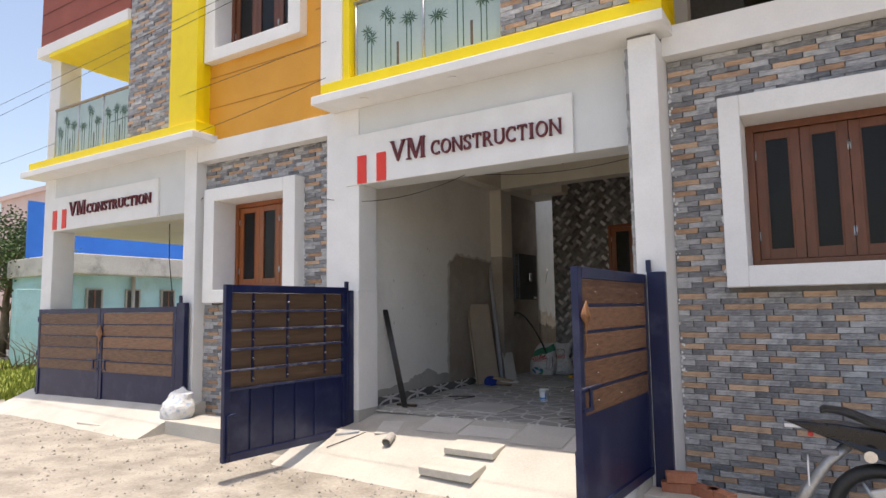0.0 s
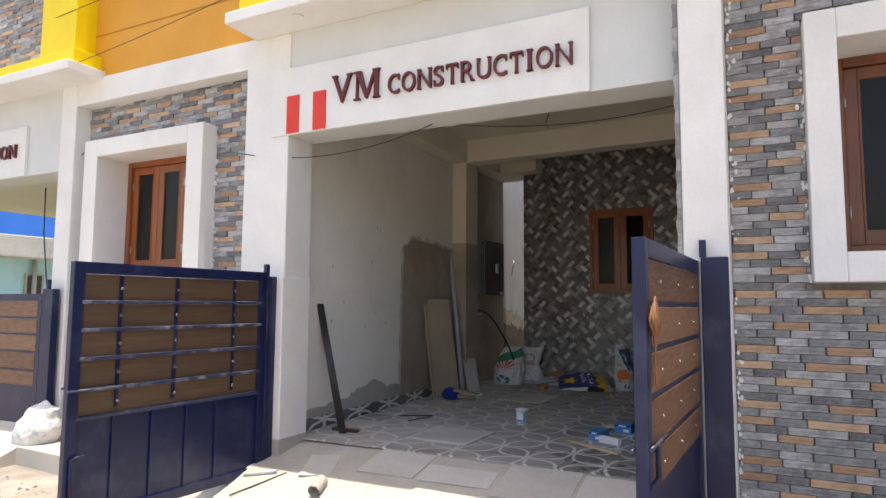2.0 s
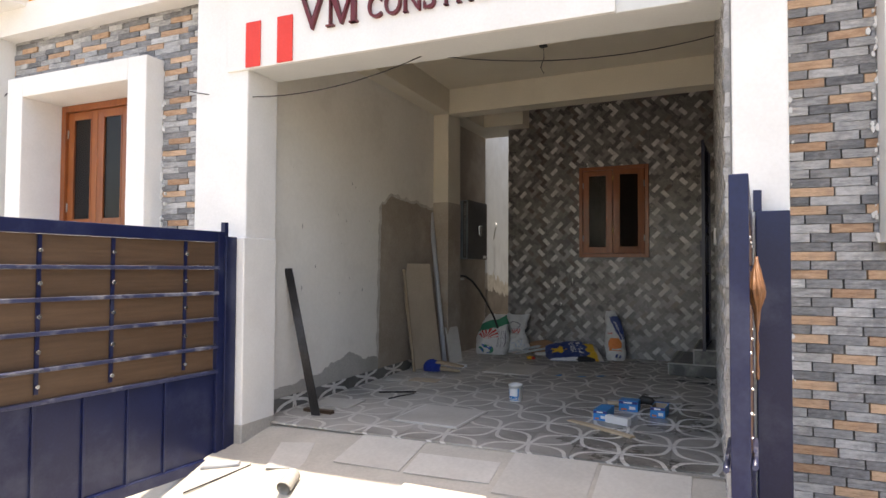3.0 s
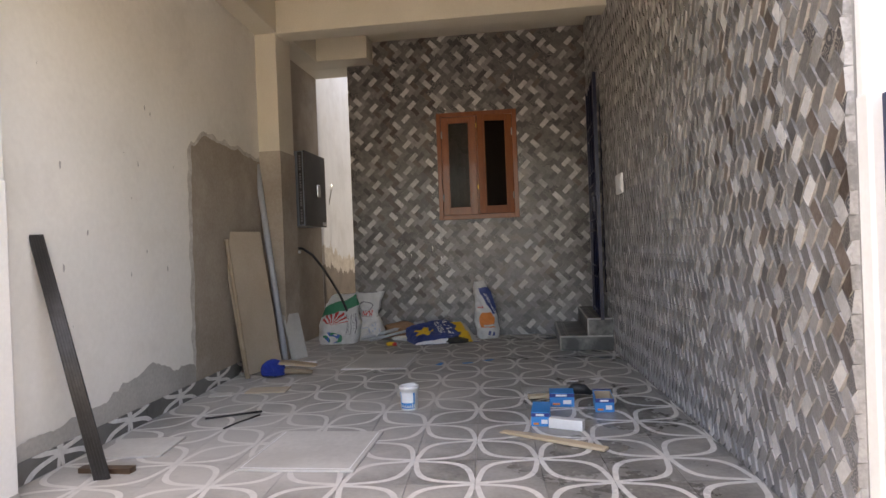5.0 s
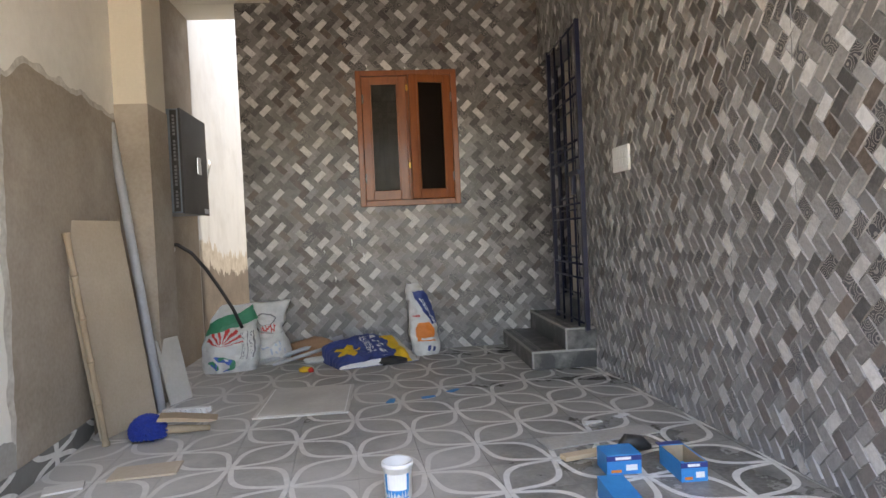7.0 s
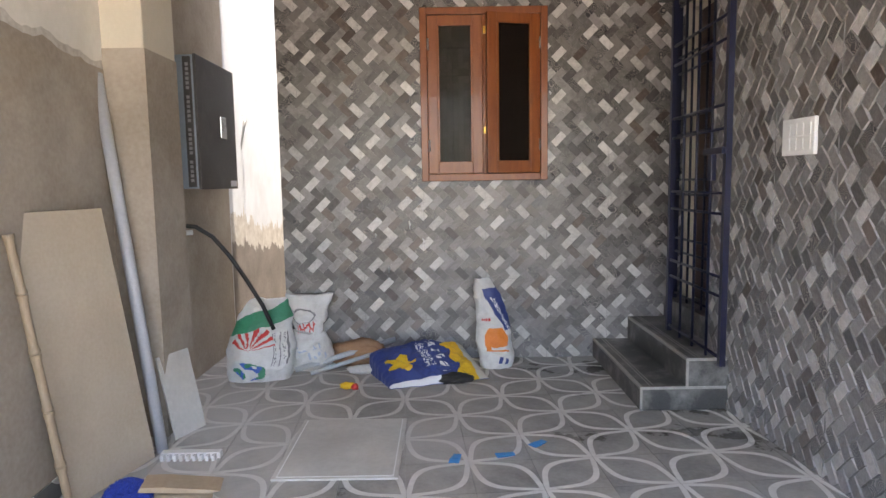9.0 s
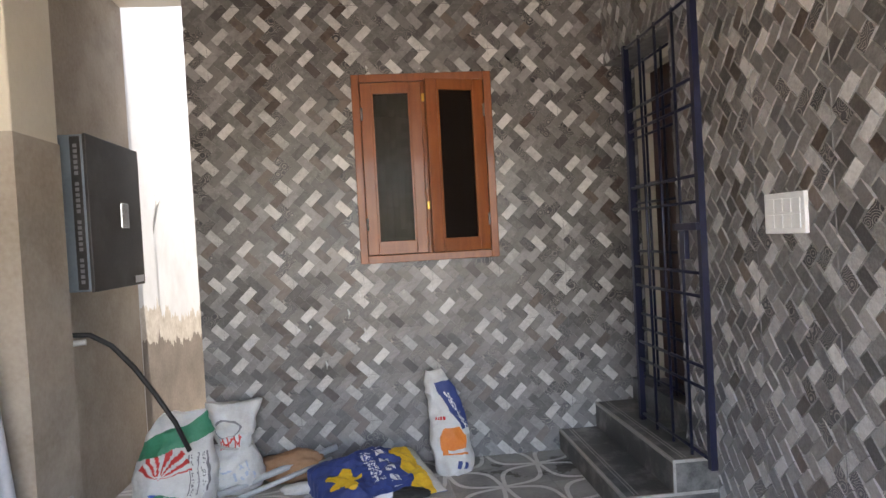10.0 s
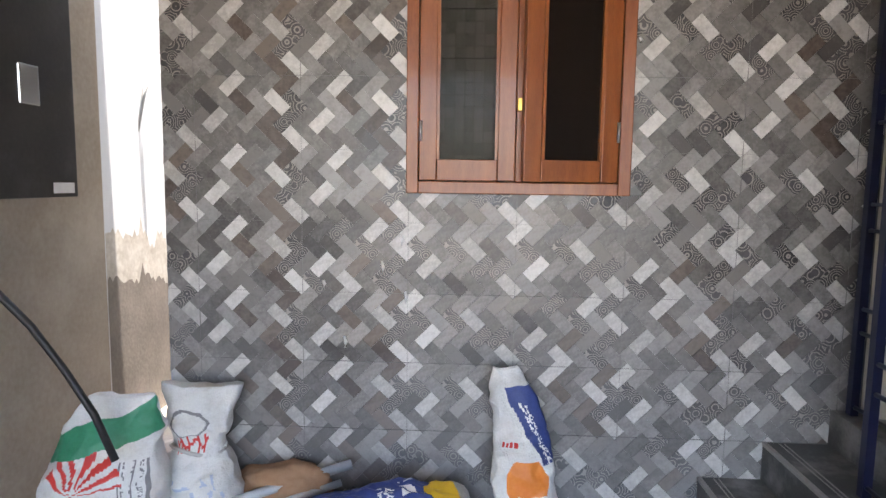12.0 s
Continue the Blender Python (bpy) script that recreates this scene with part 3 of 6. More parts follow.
# pillars of the main opening, thicker below where the gate hangs
OPEN_L, OPEN_R, BEAM_Z = -1.255, 1.925, 2.585
setting("pillar_left", boxes((-1.75, OPEN_L, FRONT - 0.06, 5.28, -0.4, 3.5), (-1.77, OPEN_L + 0.015, FRONT - 0.09, 5.27, -0.4, 1.37)), white, "white painted gate pillar with a grubby foot", "pillar", 0.01)
setting("pillar_right", boxes((OPEN_R, 2.17, FRONT - 0.26, 5.31, -0.4, 3.47), (OPEN_R - 0.004, 2.16, FRONT - 0.285, 5.27, -0.4, 1.42)), white, "white painted gate pillar, chipped along the stone", "pillar", 0.01)
setting("pillar_foot", boxes((-1.772, OPEN_L + 0.019, FRONT - 0.094, 5.272, -0.4, 0.04)), concrete, "bare cement foot of the pillar", "pillar", 0.01)
setting("beam_front", boxes((OPEN_L, OPEN_R, FRONT - 0.05, 5.28, BEAM_Z, 3.5)), grey_paint, "pale grey beam over the opening", "beam", 0.006)
setting("sign_panel", boxes((-1.43, 1.346, FRONT - 0.085, FRONT - 0.05, BEAM_Z - 0.003, 3.168)), white, "white raised panel for the house sign", "panel", 0.004)
TURN = Matrix()
setting("ceiling", boxes((-1.85, 2.15, 5.28, 10.02, 3.43, 3.6), (-1.85, -1.03, 10.02, 10.42, 3.43, 3.6)), cream, "cream painted slab above the car port", "ceiling")
TURN = SIDE
setting("beam_side", boxes((XL, -1.40, 5.31, 8.62, 3.12, 3.43)), cream, "cream beam along the side wall", "beam", 0.008)
TURN = Matrix()
setting("beam_cross", boxes((-1.56, 1.9, 8.6, 8.85, 3.115, 3.43)), cream, "cream beam across the car port", "beam", 0.008)
setting("beam_passage", boxes((-1.56, -0.72, 9.72, 10.02, 3.17, 3.43), (-1.56, -1.03, 10.02, 10.42, 3.17, 3.43), (-1.56, -1.30, 8.97, 9.72, 3.17, 3.43)), cream, "short cream beam over the passage", "beam", 0.006)

# balcony slabs over the openings
TURN = FACE
setting("balcony_slab", boxes((-1.66, 2.27, 4.56, 5.28, 3.50, 3.60)), white, "white edge of the balcony slab", "slab", 0.01)
setting("balcony_kerb", boxes((-1.60, 2.25, 4.66, 5.2, 3.60, 3.76)), yellow, "bright yellow painted kerb along the balcony edge", "trim", 0.008)
setting("balcony_pier", boxes((1.98, 2.25, 4.62, 5.2, 3.76, 7.0)), yellow, "bright yellow painted pier at the balcony's end", "trim", 0.008)
setting("balcony_edge_strip", boxes((-1.30, -1.20, 4.70, 5.0, 3.76, 7.0)), yellow, "narrow bright yellow painted upright strip", "trim", 0.008)
setting("balcony_pillar", boxes((-1.62, -1.30, 4.68, 5.2, 3.76, 7.0)), white, "white balcony pillar", "pillar", 0.008)
setting("balcony_wall", boxes((0.72, 1.98, 4.74, 4.95, 3.76, 7.0)), grout, "balcony screen wall clad in split stone", "wall")
setting("balcony_back", boxes((-1.62, 2.2, 6.2, 6.4, 3.6, 7.0)), grey_paint, "pale wall behind the balcony", "wall")

# left neighbour of the same row
LB0, LB1 = -8.02, -4.46
setting("pillar_row", boxes((-8.36, LB0, FRONT - 0.06, 5.31, -0.5, 5.9), (LB1, -4.20, FRONT - 0.06, 5.31, -0.5, 3.5)), white, "white painted pillars of the next car port", "pillar", 0.01)
setting("beam_row", boxes((LB0, LB1, FRONT - 0.05, 5.28, 2.56, 3.5)), grey_paint, "pale grey beam over the next opening", "beam", 0.006)
setting("sign_panel_row", boxes((-8.12, -5.05, FRONT - 0.085, FRONT - 0.05, 2.557, 3.13)), white, "white raised panel for the second sign", "panel", 0.004)
setting("balcony_slab_row", boxes((-8.45, -3.80, 4.56, 5.28, 3.48, 3.58)), white, "white edge of the second balcony slab", "slab", 0.01)
setting("balcony_kerb_row", boxes((-8.38, -3.86, 4.66, 5.2, 3.58, 3.74)), yellow, "bright yellow painted kerb of the next house", "trim", 0.008)
setting("balcony_pier_row", boxes((-4.58, -3.98, 4.74, 5.2, 3.74, 7.0)), yellow, "broad bright yellow painted pier of the next house", "trim", 0.008)
setting("balcony_soffit_row", boxes((-7.95, -5.6, 4.70, 7.5, 5.56, 5.64)), yellow, "bright yellow painted soffit over the next balcony", "trim", 0.008)
setting("balcony_wall_row", boxes((-5.62, -4.58, 4.78, 4.98, 3.74, 7.0)), grout, "second balcony screen wall clad in split stone", "wall")
setting("balcony_top_row", boxes((-8.36, -5.62, 4.70, 5.2, 5.64, 5.82)), white, "white beam over the second balcony", "beam")
setting("wall_top_row", boxes((-8.32, -5.62, 4.74, 5.2, 5.82, 7.4)), maroon_wall, "red-brown painted wall with joint lines", "wall")
g = bmesh.new()
for z in (6.05, 6.42, 6.79, 7.16):
    box(g, -8.32, -5.62, 4.736, 4.74, z, z + 0.016)
setting("wall_top_grooves", g, surf("dark_joint_paint", (0.10, 0.022, 0.012), (0.14, 0.03, 0.018), 4, 0.7, 0.0), "thin dark joint lines in the red-brown wall", "trim")
setting("ceiling_row", boxes((-8.62, -4.2, 5.28, 10.02, 2.60, 3.6)), cream, "cream slab above the next car port", "ceiling")
setting("wall_row", boxes((-4.46, -4.2, 5.31, 10.2, -0.4, 3.43), (-7.2, -4.46, 10.0, 10.2, -0.4, 3.43)), primer, "plain walls of the next car port", "wall")
# plain closing walls and roof
TURN = Matrix()
setting("roof", boxes((-5.9, 8.2, 5.1, 10.2, 7.1, 7.3), (-1.03, 8.2, 10.2, 16.9, 7.1, 7.3)), concrete, "flat concrete roof", "roof")
setting("wall_outer", boxes((8.0, 8.2, 5.0, 16.9, -0.5, 7.0), (-0.83, 8.0, 16.7, 16.9, -0.5, 7.0), (-5.62, -5.5, 5.2, 10.2, 3.6, 7.0), (-5.9, -1.85, 10.0, 10.2, 3.6, 7.0)), white, "plain outer walls of the houses", "wall")
setting("floor_upper", boxes((-4.2, -1.82, 5.3, 10.2, 3.43, 3.5), (2.17, 8, 5.27, 16.7, 3.43, 3.58)), concrete, "concrete floor slab", "slab")
setting("wall_room", boxes((2.2, 2.35, 5.4, 8.9, -0.3, 3.43), (-4.2, -1.82, 8.2, 8.3, -0.3, 3.43), (-1.03, 3, 12.5, 12.6, -0.3, 3.43)), room_dark, "dim inner walls of the rooms", "wall")


# ---------------------------------------------------------------- windows
def window_box(name, hole, proud, deep, label, y=FRONT):
    """White box frame round an opening, standing proud of the wall."""
    xa, xb, za, zb = hole
    w = 0.21 if xa < 0 else 0.165
    bm = boxes((xa - w, xa, y - proud, y + deep, za - 0.17, zb + 0.18), (xb, xb + w, y - proud, y + deep, za - 0.17, zb + 0.18),
               (xa, xb, y - proud, y + deep, za - 0.17, za), (xa, xb, y - proud, y + deep, zb, zb + 0.18))
    return setting(name, bm, white, label, "window frame", 0.008)


def sash(parent, x0, x1, z0, z1, y, wood, glass, name="shutter", thick=0.035, rail=0.075, hinge_right=False, open_deg=0.0):
    """One glazed leaf, hinged at a side; its parts are frame, pane and hinges."""
    w = x1 - x0
    ob = part(name, boxes((0, rail, 0, thick, 0, z1 - z0), (w - rail, w, 0, thick, 0, z1 - z0), (rail, w - rail, 0, thick, 0, rail + 0.015), (rail, w - rail, 0, thick, z1 - z0 - rail, z1 - z0)), wood, parent, bevel=0.004)
    if hinge_right:
        ob.matrix_basis = Matrix.Translation((x1, y, z0)) @ Matrix.Rotation(radians(open_deg), 4, "Z") @ Matrix.Translation((-w, 0, 0))
    else:
        ob.matrix_basis = Matrix.Translation((x0, y, z0)) @ Matrix.Rotation(radians(-open_deg), 4, "Z")
    part("pane", boxes((rail - 0.005, w - rail + 0.005, 0.012, 0.018, rail, z1 - z0 - rail + 0.005)), glass, ob, "dark glass pane")
    part("bead", boxes((rail, rail + 0.012, -0.004, 0.012, rail + 0.015, z1 - z0 - rail), (w - rail - 0.012, w - rail, -0.004, 0.012, rail + 0.015, z1 - z0 - rail)), wood, ob)
    for hz in (0.16, z1 - z0 - 0.24):
        hx = w - 0.006 if hinge_right else 0.006
        part("hinge", tube(bmesh.new(), [(hx, -0.006, hz), (hx, -0.006, hz + 0.08)], 0.007, 6), steel, ob)
    return ob


def joinery(name, hole, y, wood, leaves, label):
    xa, xb, za, zb = hole
    w = tagged(new(name), label, "window", kind="structure")
    w.matrix_basis = TURN.copy()
    f = 0.06
    xa, xb, za, zb = xa + 0.002, xb - 0.002, za + 0.002, zb - 0.002
    part("window_frame", boxes((xa, xa + f, y - 0.03, y + 0.07, za, zb), (xb - f, xb, y - 0.03, y + 0.07, za, zb), (xa + f, xb - f, y - 0.03, y + 0.07, za, za + f), (xa + f, xb - f, y - 0.03, y + 0.07, zb - f, zb)), wood, w, bevel=0.004)
    n = leaves
    lw = (xb - xa - 2 * f) / n
    for i in range(n):
        sash(w, xa + f + i * lw + 0.002, xa + f + (i + 1) * lw - 0.002, za + f + 0.003, zb - f - 0.003, y, wood, dark_glass, hinge_right=i % 2 == 1)
    return w


TURN = FACE
window_box("window_surround_left", LWIN, 0.06, 0.36, "white box surround of the front window")
window_box("window_surround_right", RWIN, 0.06, 0.36, "white box surround of the large front window")
window_box("window_surround_upper", UWIN, 0.16, 0.2, "white box surround of the upper window")
joinery("window_1", LWIN, FRONT + 0.34, teak, 3, "varnished teak window with dark panes, closed")
joinery("window_2", RWIN, FRONT + 0.34, teak_dark, 4, "brown wooden window with dark panes, closed")
joinery("window_3", UWIN, FRONT + 0.16, teak_dark, 3, "brown wooden upper window with dark panes, closed")

# ---------------------------------------------------------------- the house sign
GLYPH_WIDTH = {"V": 0.95, "M": 1.12, "O": 0.95, "C": 0.82, "N": 0.92, "S": 0.66, "T": 0.80, "R": 0.86, "U": 0.86}
# stem ends that carry a serif: places across the glyph at its foot and at its head
FEET = {"V": ((), (0.10, 0.90)), "M": ((0.08, 0.92), (0.08, 0.92)), "N": ((0.09,), (0.09, 0.91)), "T": ((0.5,), ()), "R": ((0.14, 0.88), (0.10,)), "U": ((), (0.10, 0.90)), "I": ((0.5,), (0.5,))}
# upright ticks at the open ends of round and barred letters
TICKS = {"C": ((0.93, 0.68, 0.98),), "S": ((0.90, 0.68, 0.98), (0.08, 0.02, 0.32)), "T": ((0.04, 0.74, 1.0), (0.96, 0.74, 1.0))}


def serif_letter(c, w, h):
    """One raised letter of width w and height h with slab serifs at its stem ends."""
    body = w if c != "I" else 0.17 * h
    shift = (w - body) / 2
    bm = bmesh.new()
    if c == "M":
        # narrow and broad stems with two slanting strokes between them
        for outline in (((0.05, 0), (0.11, 0), (0.11, 1), (0.05, 1)), ((0.84, 0), (1.0, 0), (1.0, 1), (0.84, 1)), ((0.11, 1), (0.11, 0.80), (0.46, 0.02), (0.52, 0.02), (0.52, 0.16), (0.25, 1)), ((0.52, 0.02), (0.84, 0.84), (0.84, 1), (0.82, 1), (0.52, 0.24))):
            prism(bm, [(px * w, pz * h) for px, pz in outline], -0.015, 0.015)
        bmesh.ops.recalc_face_normals(bm, faces=bm.faces)
    else:
        bm.from_mesh(lettering(c, body, h, 0.03, -0.004))
    bmesh.ops.translate(bm, verts=bm.verts, vec=(shift, 0, 0))
    half = min(0.15 * h, 0.14 * w) if c != "I" else 0.15 * h
    low, high = FEET.get(c, ((), ()))
    for places, z in ((low, 0.0), (high, h - 0.05 * h)):
        for p in places:
            m = p * w
            box(bm, m - half, m + half, -0.015, 0.0145, z, z + 0.05 * h)
    for p, a, b in TICKS.get(c, ()):
        box(bm, p * w - 0.025 * h, p * w + 0.025 * h, -0.015, 0.0145, a * h, b * h)
    out = bpy.data.meshes.new("letter")
    bm.to_mesh(out)
    bm.free()
    out.materials.clear()
    out.materials.append(letter_red)
    return out


def sign(name, x_red, x_vm, x_word, z0, w_vm, w_word, label):
    s = thing(name, label, "sign")
    y = FRONT - 0.085
    for i, x in enumerate(x_red):
        part("stripe", boxes((x, x + 0.13, y - 0.012, y - 0.001, z0 - 0.185, z0 + 0.14)), red, s, "bright red upright bar", 0.002)
    for word, x, w, h in (("VM", x_vm, w_vm, 0.235), ("CONSTRUCTION", x_word, w_word, 0.155)):
        wide = [0.40 if c == "I" else GLYPH_WIDTH.get(c, 0.82) for c in word]
        unit = w / (sum(wide) + 0.20 * (len(word) - 1))
        for c, g in zip(word, wide):
            ob = new("letter", serif_letter(c, g * unit, h))
            ob.parent = s
            ob.matrix_basis = pose(x, y - 0.016, z0 + (0.0 if word == "VM" else 0.004))
            ob["label"] = "raised maroon letter"
            x += (g + 0.20) * unit
    return s


sign("house_sign", (-1.25, -0.97), -0.76, -0.225, 2.775, 0.44, 1.46, "house sign with two red bars and maroon letters")
sign("house_sign", (-8.00, -7.70), -7.45, -6.92, 2.77, 0.46, 1.72, "second house sign with red bars and maroon letters")


# ---------------------------------------------------------------- gates
def gate_leaf(w, label, hand=1, boards=3):
    """A sheet-steel gate leaf from its hinge at x = 0 to x = hand * w; the street face looks to -y."""
    g = thing("gate", label, "gate")
    H = 1.63

    def bx(x0, x1, y0, y1, z0, z1):
        a, b = sorted((hand * x0, hand * x1))
        return (a, b, y0, y1, z0, z1)

    part("gate_frame", boxes(bx(0, 0.06, -0.025, 0.025, 0, H), bx(w - 0.07, w, -0.025, 0.025, 0, H), bx(0.06, w - 0.07, -0.025, 0.025, H - 0.075, H), bx(0.06, w - 0.07, -0.025, 0.025, 0, 0.07)), navy, g, bevel=0.004)
    part("sheet", boxes(bx(0.06, w - 0.07, -0.008, 0.0, 0.07, 0.645)), navy, g, "plain navy steel sheet")
    rails = (0.655, 0.826, 1.02, 1.20, 1.376, H - 0.075)
    for i, (a, b) in enumerate(zip(rails, rails[1:])):
        b += 0.010 if b == rails[-1] else 0.0
        part("plank", boxes(bx(0.07, w - 0.08, -0.022, -0.008, a + 0.012, b - 0.012)), plank, g, "brown wood-grained board with studs", 0.003)
        part("backing", boxes(bx(0.07, w - 0.08, -0.0075, -0.002, a + 0.012, b - 0.012)), plank_back, g, "dull brown sheet")
        for k in range(boards):
            x = hand * (0.07 + (w - 0.15) * (k + 0.5) / boards)
            bm = bmesh.new()
            bmesh.ops.create_icosphere(bm, subdivisions=1, radius=0.006, matrix=Matrix.Translation((x, -0.0235, (a + b) / 2)))
            part("stud", bm, chrome, g)
    for z in rails[:-1]:
        part("rail", boxes(bx(0.05, w - 0.06, 0.0, 0.028, z - 0.011, z + 0.011)), rail_worn_lit, g, "navy rail with pale wear and painted-in sun highlights", 0.003)
        part("front_rail", boxes(bx(0.05, w - 0.06, -0.018, -0.008, z - 0.010, z + 0.010)), navy, g)
    for k in range(3):
        x = w * (0.203, 0.529, 0.796)[k]
        part("upright", boxes(bx(x - 0.01, x + 0.01, 0.0, 0.012, 0.70, H - 0.08)), navy, g)
        for a, b in zip(rails, rails[1:]):
            part("bolt", tube(bmesh.new(), [(hand * x, 0.010, (a + b) / 2), (hand * x, 0.026, (a + b) / 2)], 0.012, 8), chrome, g, "bright bolt head")
    for k in range(4):
        x = w * (0.29, 0.455, 0.628, 0.803)[k]
        part("rib", boxes(bx(x - 0.009, x + 0.009, 0.0, 0.016, 0.07, 0.645)), navy, g, bevel=0.003)
    part("slide_bolt", tube(bmesh.new(), [(hand * (w - 0.30), -0.034, 0.845), (hand * (w + 0.005), -0.034, 0.845)], 0.008, 8), rail_worn_lit, g, "worn slide bolt")
    part("back_bolt", tube(bmesh.new(), [(hand * (w - 0.34), 0.036, 0.83), (hand * (w + 0.01), 0.036, 0.83)], 0.008, 8), rail_worn_lit, g, "worn navy slide bolt")
    part("hasp", boxes(bx(w - 0.17, w - 0.13, -0.036, -0.022, 0.70, 0.84), bx(w - 0.19, w - 0.02, -0.034, -0.022, 0.69, 0.715)), navy, g, bevel=0.003)
    part("drop_bolt", tube(bmesh.new(), [(hand * (w - 0.035), 0.036, 0.02), (hand * (w - 0.035), 0.036, 0.42), (hand * (w - 0.06), 0.05, 0.43), (hand * (w - 0.11), 0.05, 0.43)], 0.010, 8), navy, g)
    for z in (0.25, 0.85, 1.42):
        part("hinge", tube(bmesh.new(), [(-hand * 0.015, -0.02, z), (-hand * 0.015, -0.02, z + 0.09)], 0.014, 8), navy, g)
    return g


carved_wood = surf("carved_brown_wood", (0.16, 0.07, 0.03), (0.30, 0.14, 0.06), 20, 0.5, 0.3)


def carved_handle(parent, x, z, y=-0.03, size=1.0):
    """A wooden carved door pull: a twisted stem that opens into a leafy head, all of one piece."""
    bm = bmesh.new()
    rows = []
    n = 40
    for j in range(25):
        v = j / 24
        stem = 0.012 + 0.004 * math.sin(v * 30)
        head = 0.055 * math.exp(-((v - 0.72) / 0.16) ** 2)
        row = []
        for i in range(n):
            a = 2 * math.pi * i / n
            r = (stem + head * (0.62 + 0.38 * abs(math.cos(4.5 * a + 9 * v)))) * size
            row.append(bm.verts.new((x + r * math.cos(a) + 0.008 * size * math.sin(v * 14), y - 0.012 + 0.35 * r * math.sin(a), z + (v - 0.6) * 0.34 * size)))
        rows.append(row)
    for p, q in zip(rows, rows[1:]):
        for i in range(n):
            bm.faces.new((p[i], p[(i + 1) % n], q[(i + 1) % n], q[i])).smooth = True
    bm.faces.new(rows[0][::-1])
    bm.faces.new(rows[-1])
    part("carved_handle", bm, carved_wood, parent, "carved wooden pull")


gl = gate_leaf(1.565, "navy steel gate leaf with brown boards, standing open")
gl.matrix_basis = pose(-1.295, 4.83, -0.217, 0, 0, -92.6)
gr = gate_leaf(1.48, "navy steel gate leaf with brown boards, swung outwards", hand=-1)
gr.matrix_basis = pose(2.045, 4.885, -0.208, 0, 0, 89.2)
carved_handle(gr, -1.40, 1.27)
g2 = gate_leaf(1.86, "closed navy gate leaf of the next car port")
g2.matrix_basis = FACE @ pose(-8.16, 4.86, -0.40, 0, 0, 0)
g3 = gate_leaf(1.86, "closed navy gate leaf with a carved pull", hand=-1)
g3.matrix_basis = FACE @ pose(-4.43, 4.86, -0.40, 0, 0, 0)
carved_handle(g3, -1.84, 1.20, -0.035, 1.25)


def gate_post(x0, x1, y0, y1, z0, z1, pin, label):
    p = thing("gate_post", label, "post")
    part("post", boxes((x0, x1, y0, y1, z0, z1)), navy, p, bevel=0.005)
    part("pin", boxes((pin - 0.018, pin + 0.018, y0 + 0.01, y0 + 0.045, z1, z1 + 0.10)), navy, p)
    return p


gate_post(-1.42, -1.30, 4.80, 4.905, -0.25, 1.37, -1.345, "navy steel gate post bolted to the pillar")
gate_post(2.02, 2.165, 4.685, 4.765, -0.3, 1.43, 2.03, "navy steel gate post on the white pillar")
gate_post(-4.42, -4.24, 4.83, 4.905, -0.45, 1.28, -4.36, "navy steel post of the closed gate")


# ---------------------------------------------------------------- balcony glazing
def palm(bm, x, z0, h, y, seed):
    rnd = random.Random(seed)
    for s in range(2):
        xs = x + 0.035 * (s - 0.5) * 2 + rnd.uniform(-0.01, 0.01)
        top = z0 + h * rnd.uniform(0.72, 1.0)
        box(bm, xs - 0.005, xs + 0.005, y - 0.002, y, z0, top)
        for k in range(11):
            a = k * 2 * math.pi / 11 + rnd.uniform(-0.2, 0.2)
            r = rnd.uniform(0.075, 0.115)
            c, d = Vector((xs, y - 0.001, top)), Vector((math.cos(a), 0, math.sin(a)))
            n = Vector((-d.z, 0, d.x)) * 0.008
            bm.faces.new([bm.verts.new(p) for p in (c, c + d * r * 0.45 + n, c + d * r, c + d * r * 0.45 - n)])


def balustrade(name, x0, x1, z0, z1, y, n, label, rail_mat):
    b = thing(name, label, "balustrade")
    w = (x1 - x0) / n
    for i in range(n):
        a, e = x0 + i * w + 0.012, x0 + (i + 1) * w - 0.012
        p = part("glass_panel", boxes((a, e, y, y + 0.01, z0 + 0.02, z1 - 0.03)), frosted, b, "frosted glass panel with etched palms")
        bm = bmesh.new()
        for k in range(3):
            palm(bm, a + (e - a) * (0.2 + 0.3 * k), z0 + 0.05, (z1 - z0) * (0.55 + 0.17 * (k % 2) + 0.05 * i), y - 0.001, i * 7 + k)
        tagged(part("etching", bm, etch_mat, p), kind="stuff")
        part("trunk_etching", boxes((a + (e - a) * 0.62, a + (e - a) * 0.62 + 0.03, y - 0.003, y - 0.0005, z0 + 0.04, z0 + 0.3)), etch_brown, p)
    for i in range(n + 1):
        x = x0 + i * w
        part("baluster", tube(bmesh.new(), [(x, y, z0), (x, y, z1)], 0.016, 10), steel, b)
    part("handrail", tube(bmesh.new(), [(x0 - 0.02, y, z1), (x1 + 0.02, y, z1)], 0.024, 10), rail_mat, b)
    return b


balustrade("glass_balustrade", -1.16, 0.70, 3.78, 4.68, 4.78, 2, "steel balustrade with palm-etched frosted glass", steel)
balustrade("glass_balustrade", -7.80, -5.64, 3.76, 4.62, 4.80, 3, "balustrade with frosted glass and a yellowed rail", bamboo)
for x in (-1.0, 0.15, 1.2):
    l = thing("soffit_light", "small white round downlight under the slab", "lamp", "downlights under the slab")
    bm = bmesh.new()
    bmesh.ops.create_cone(bm, cap_ends=True, segments=20, radius1=0.055, radius2=0.05, depth=0.012, matrix=Matrix.Translation((x, 4.72, 3.494)))
    part("rim", bm, pvc_white, l, smooth=False)

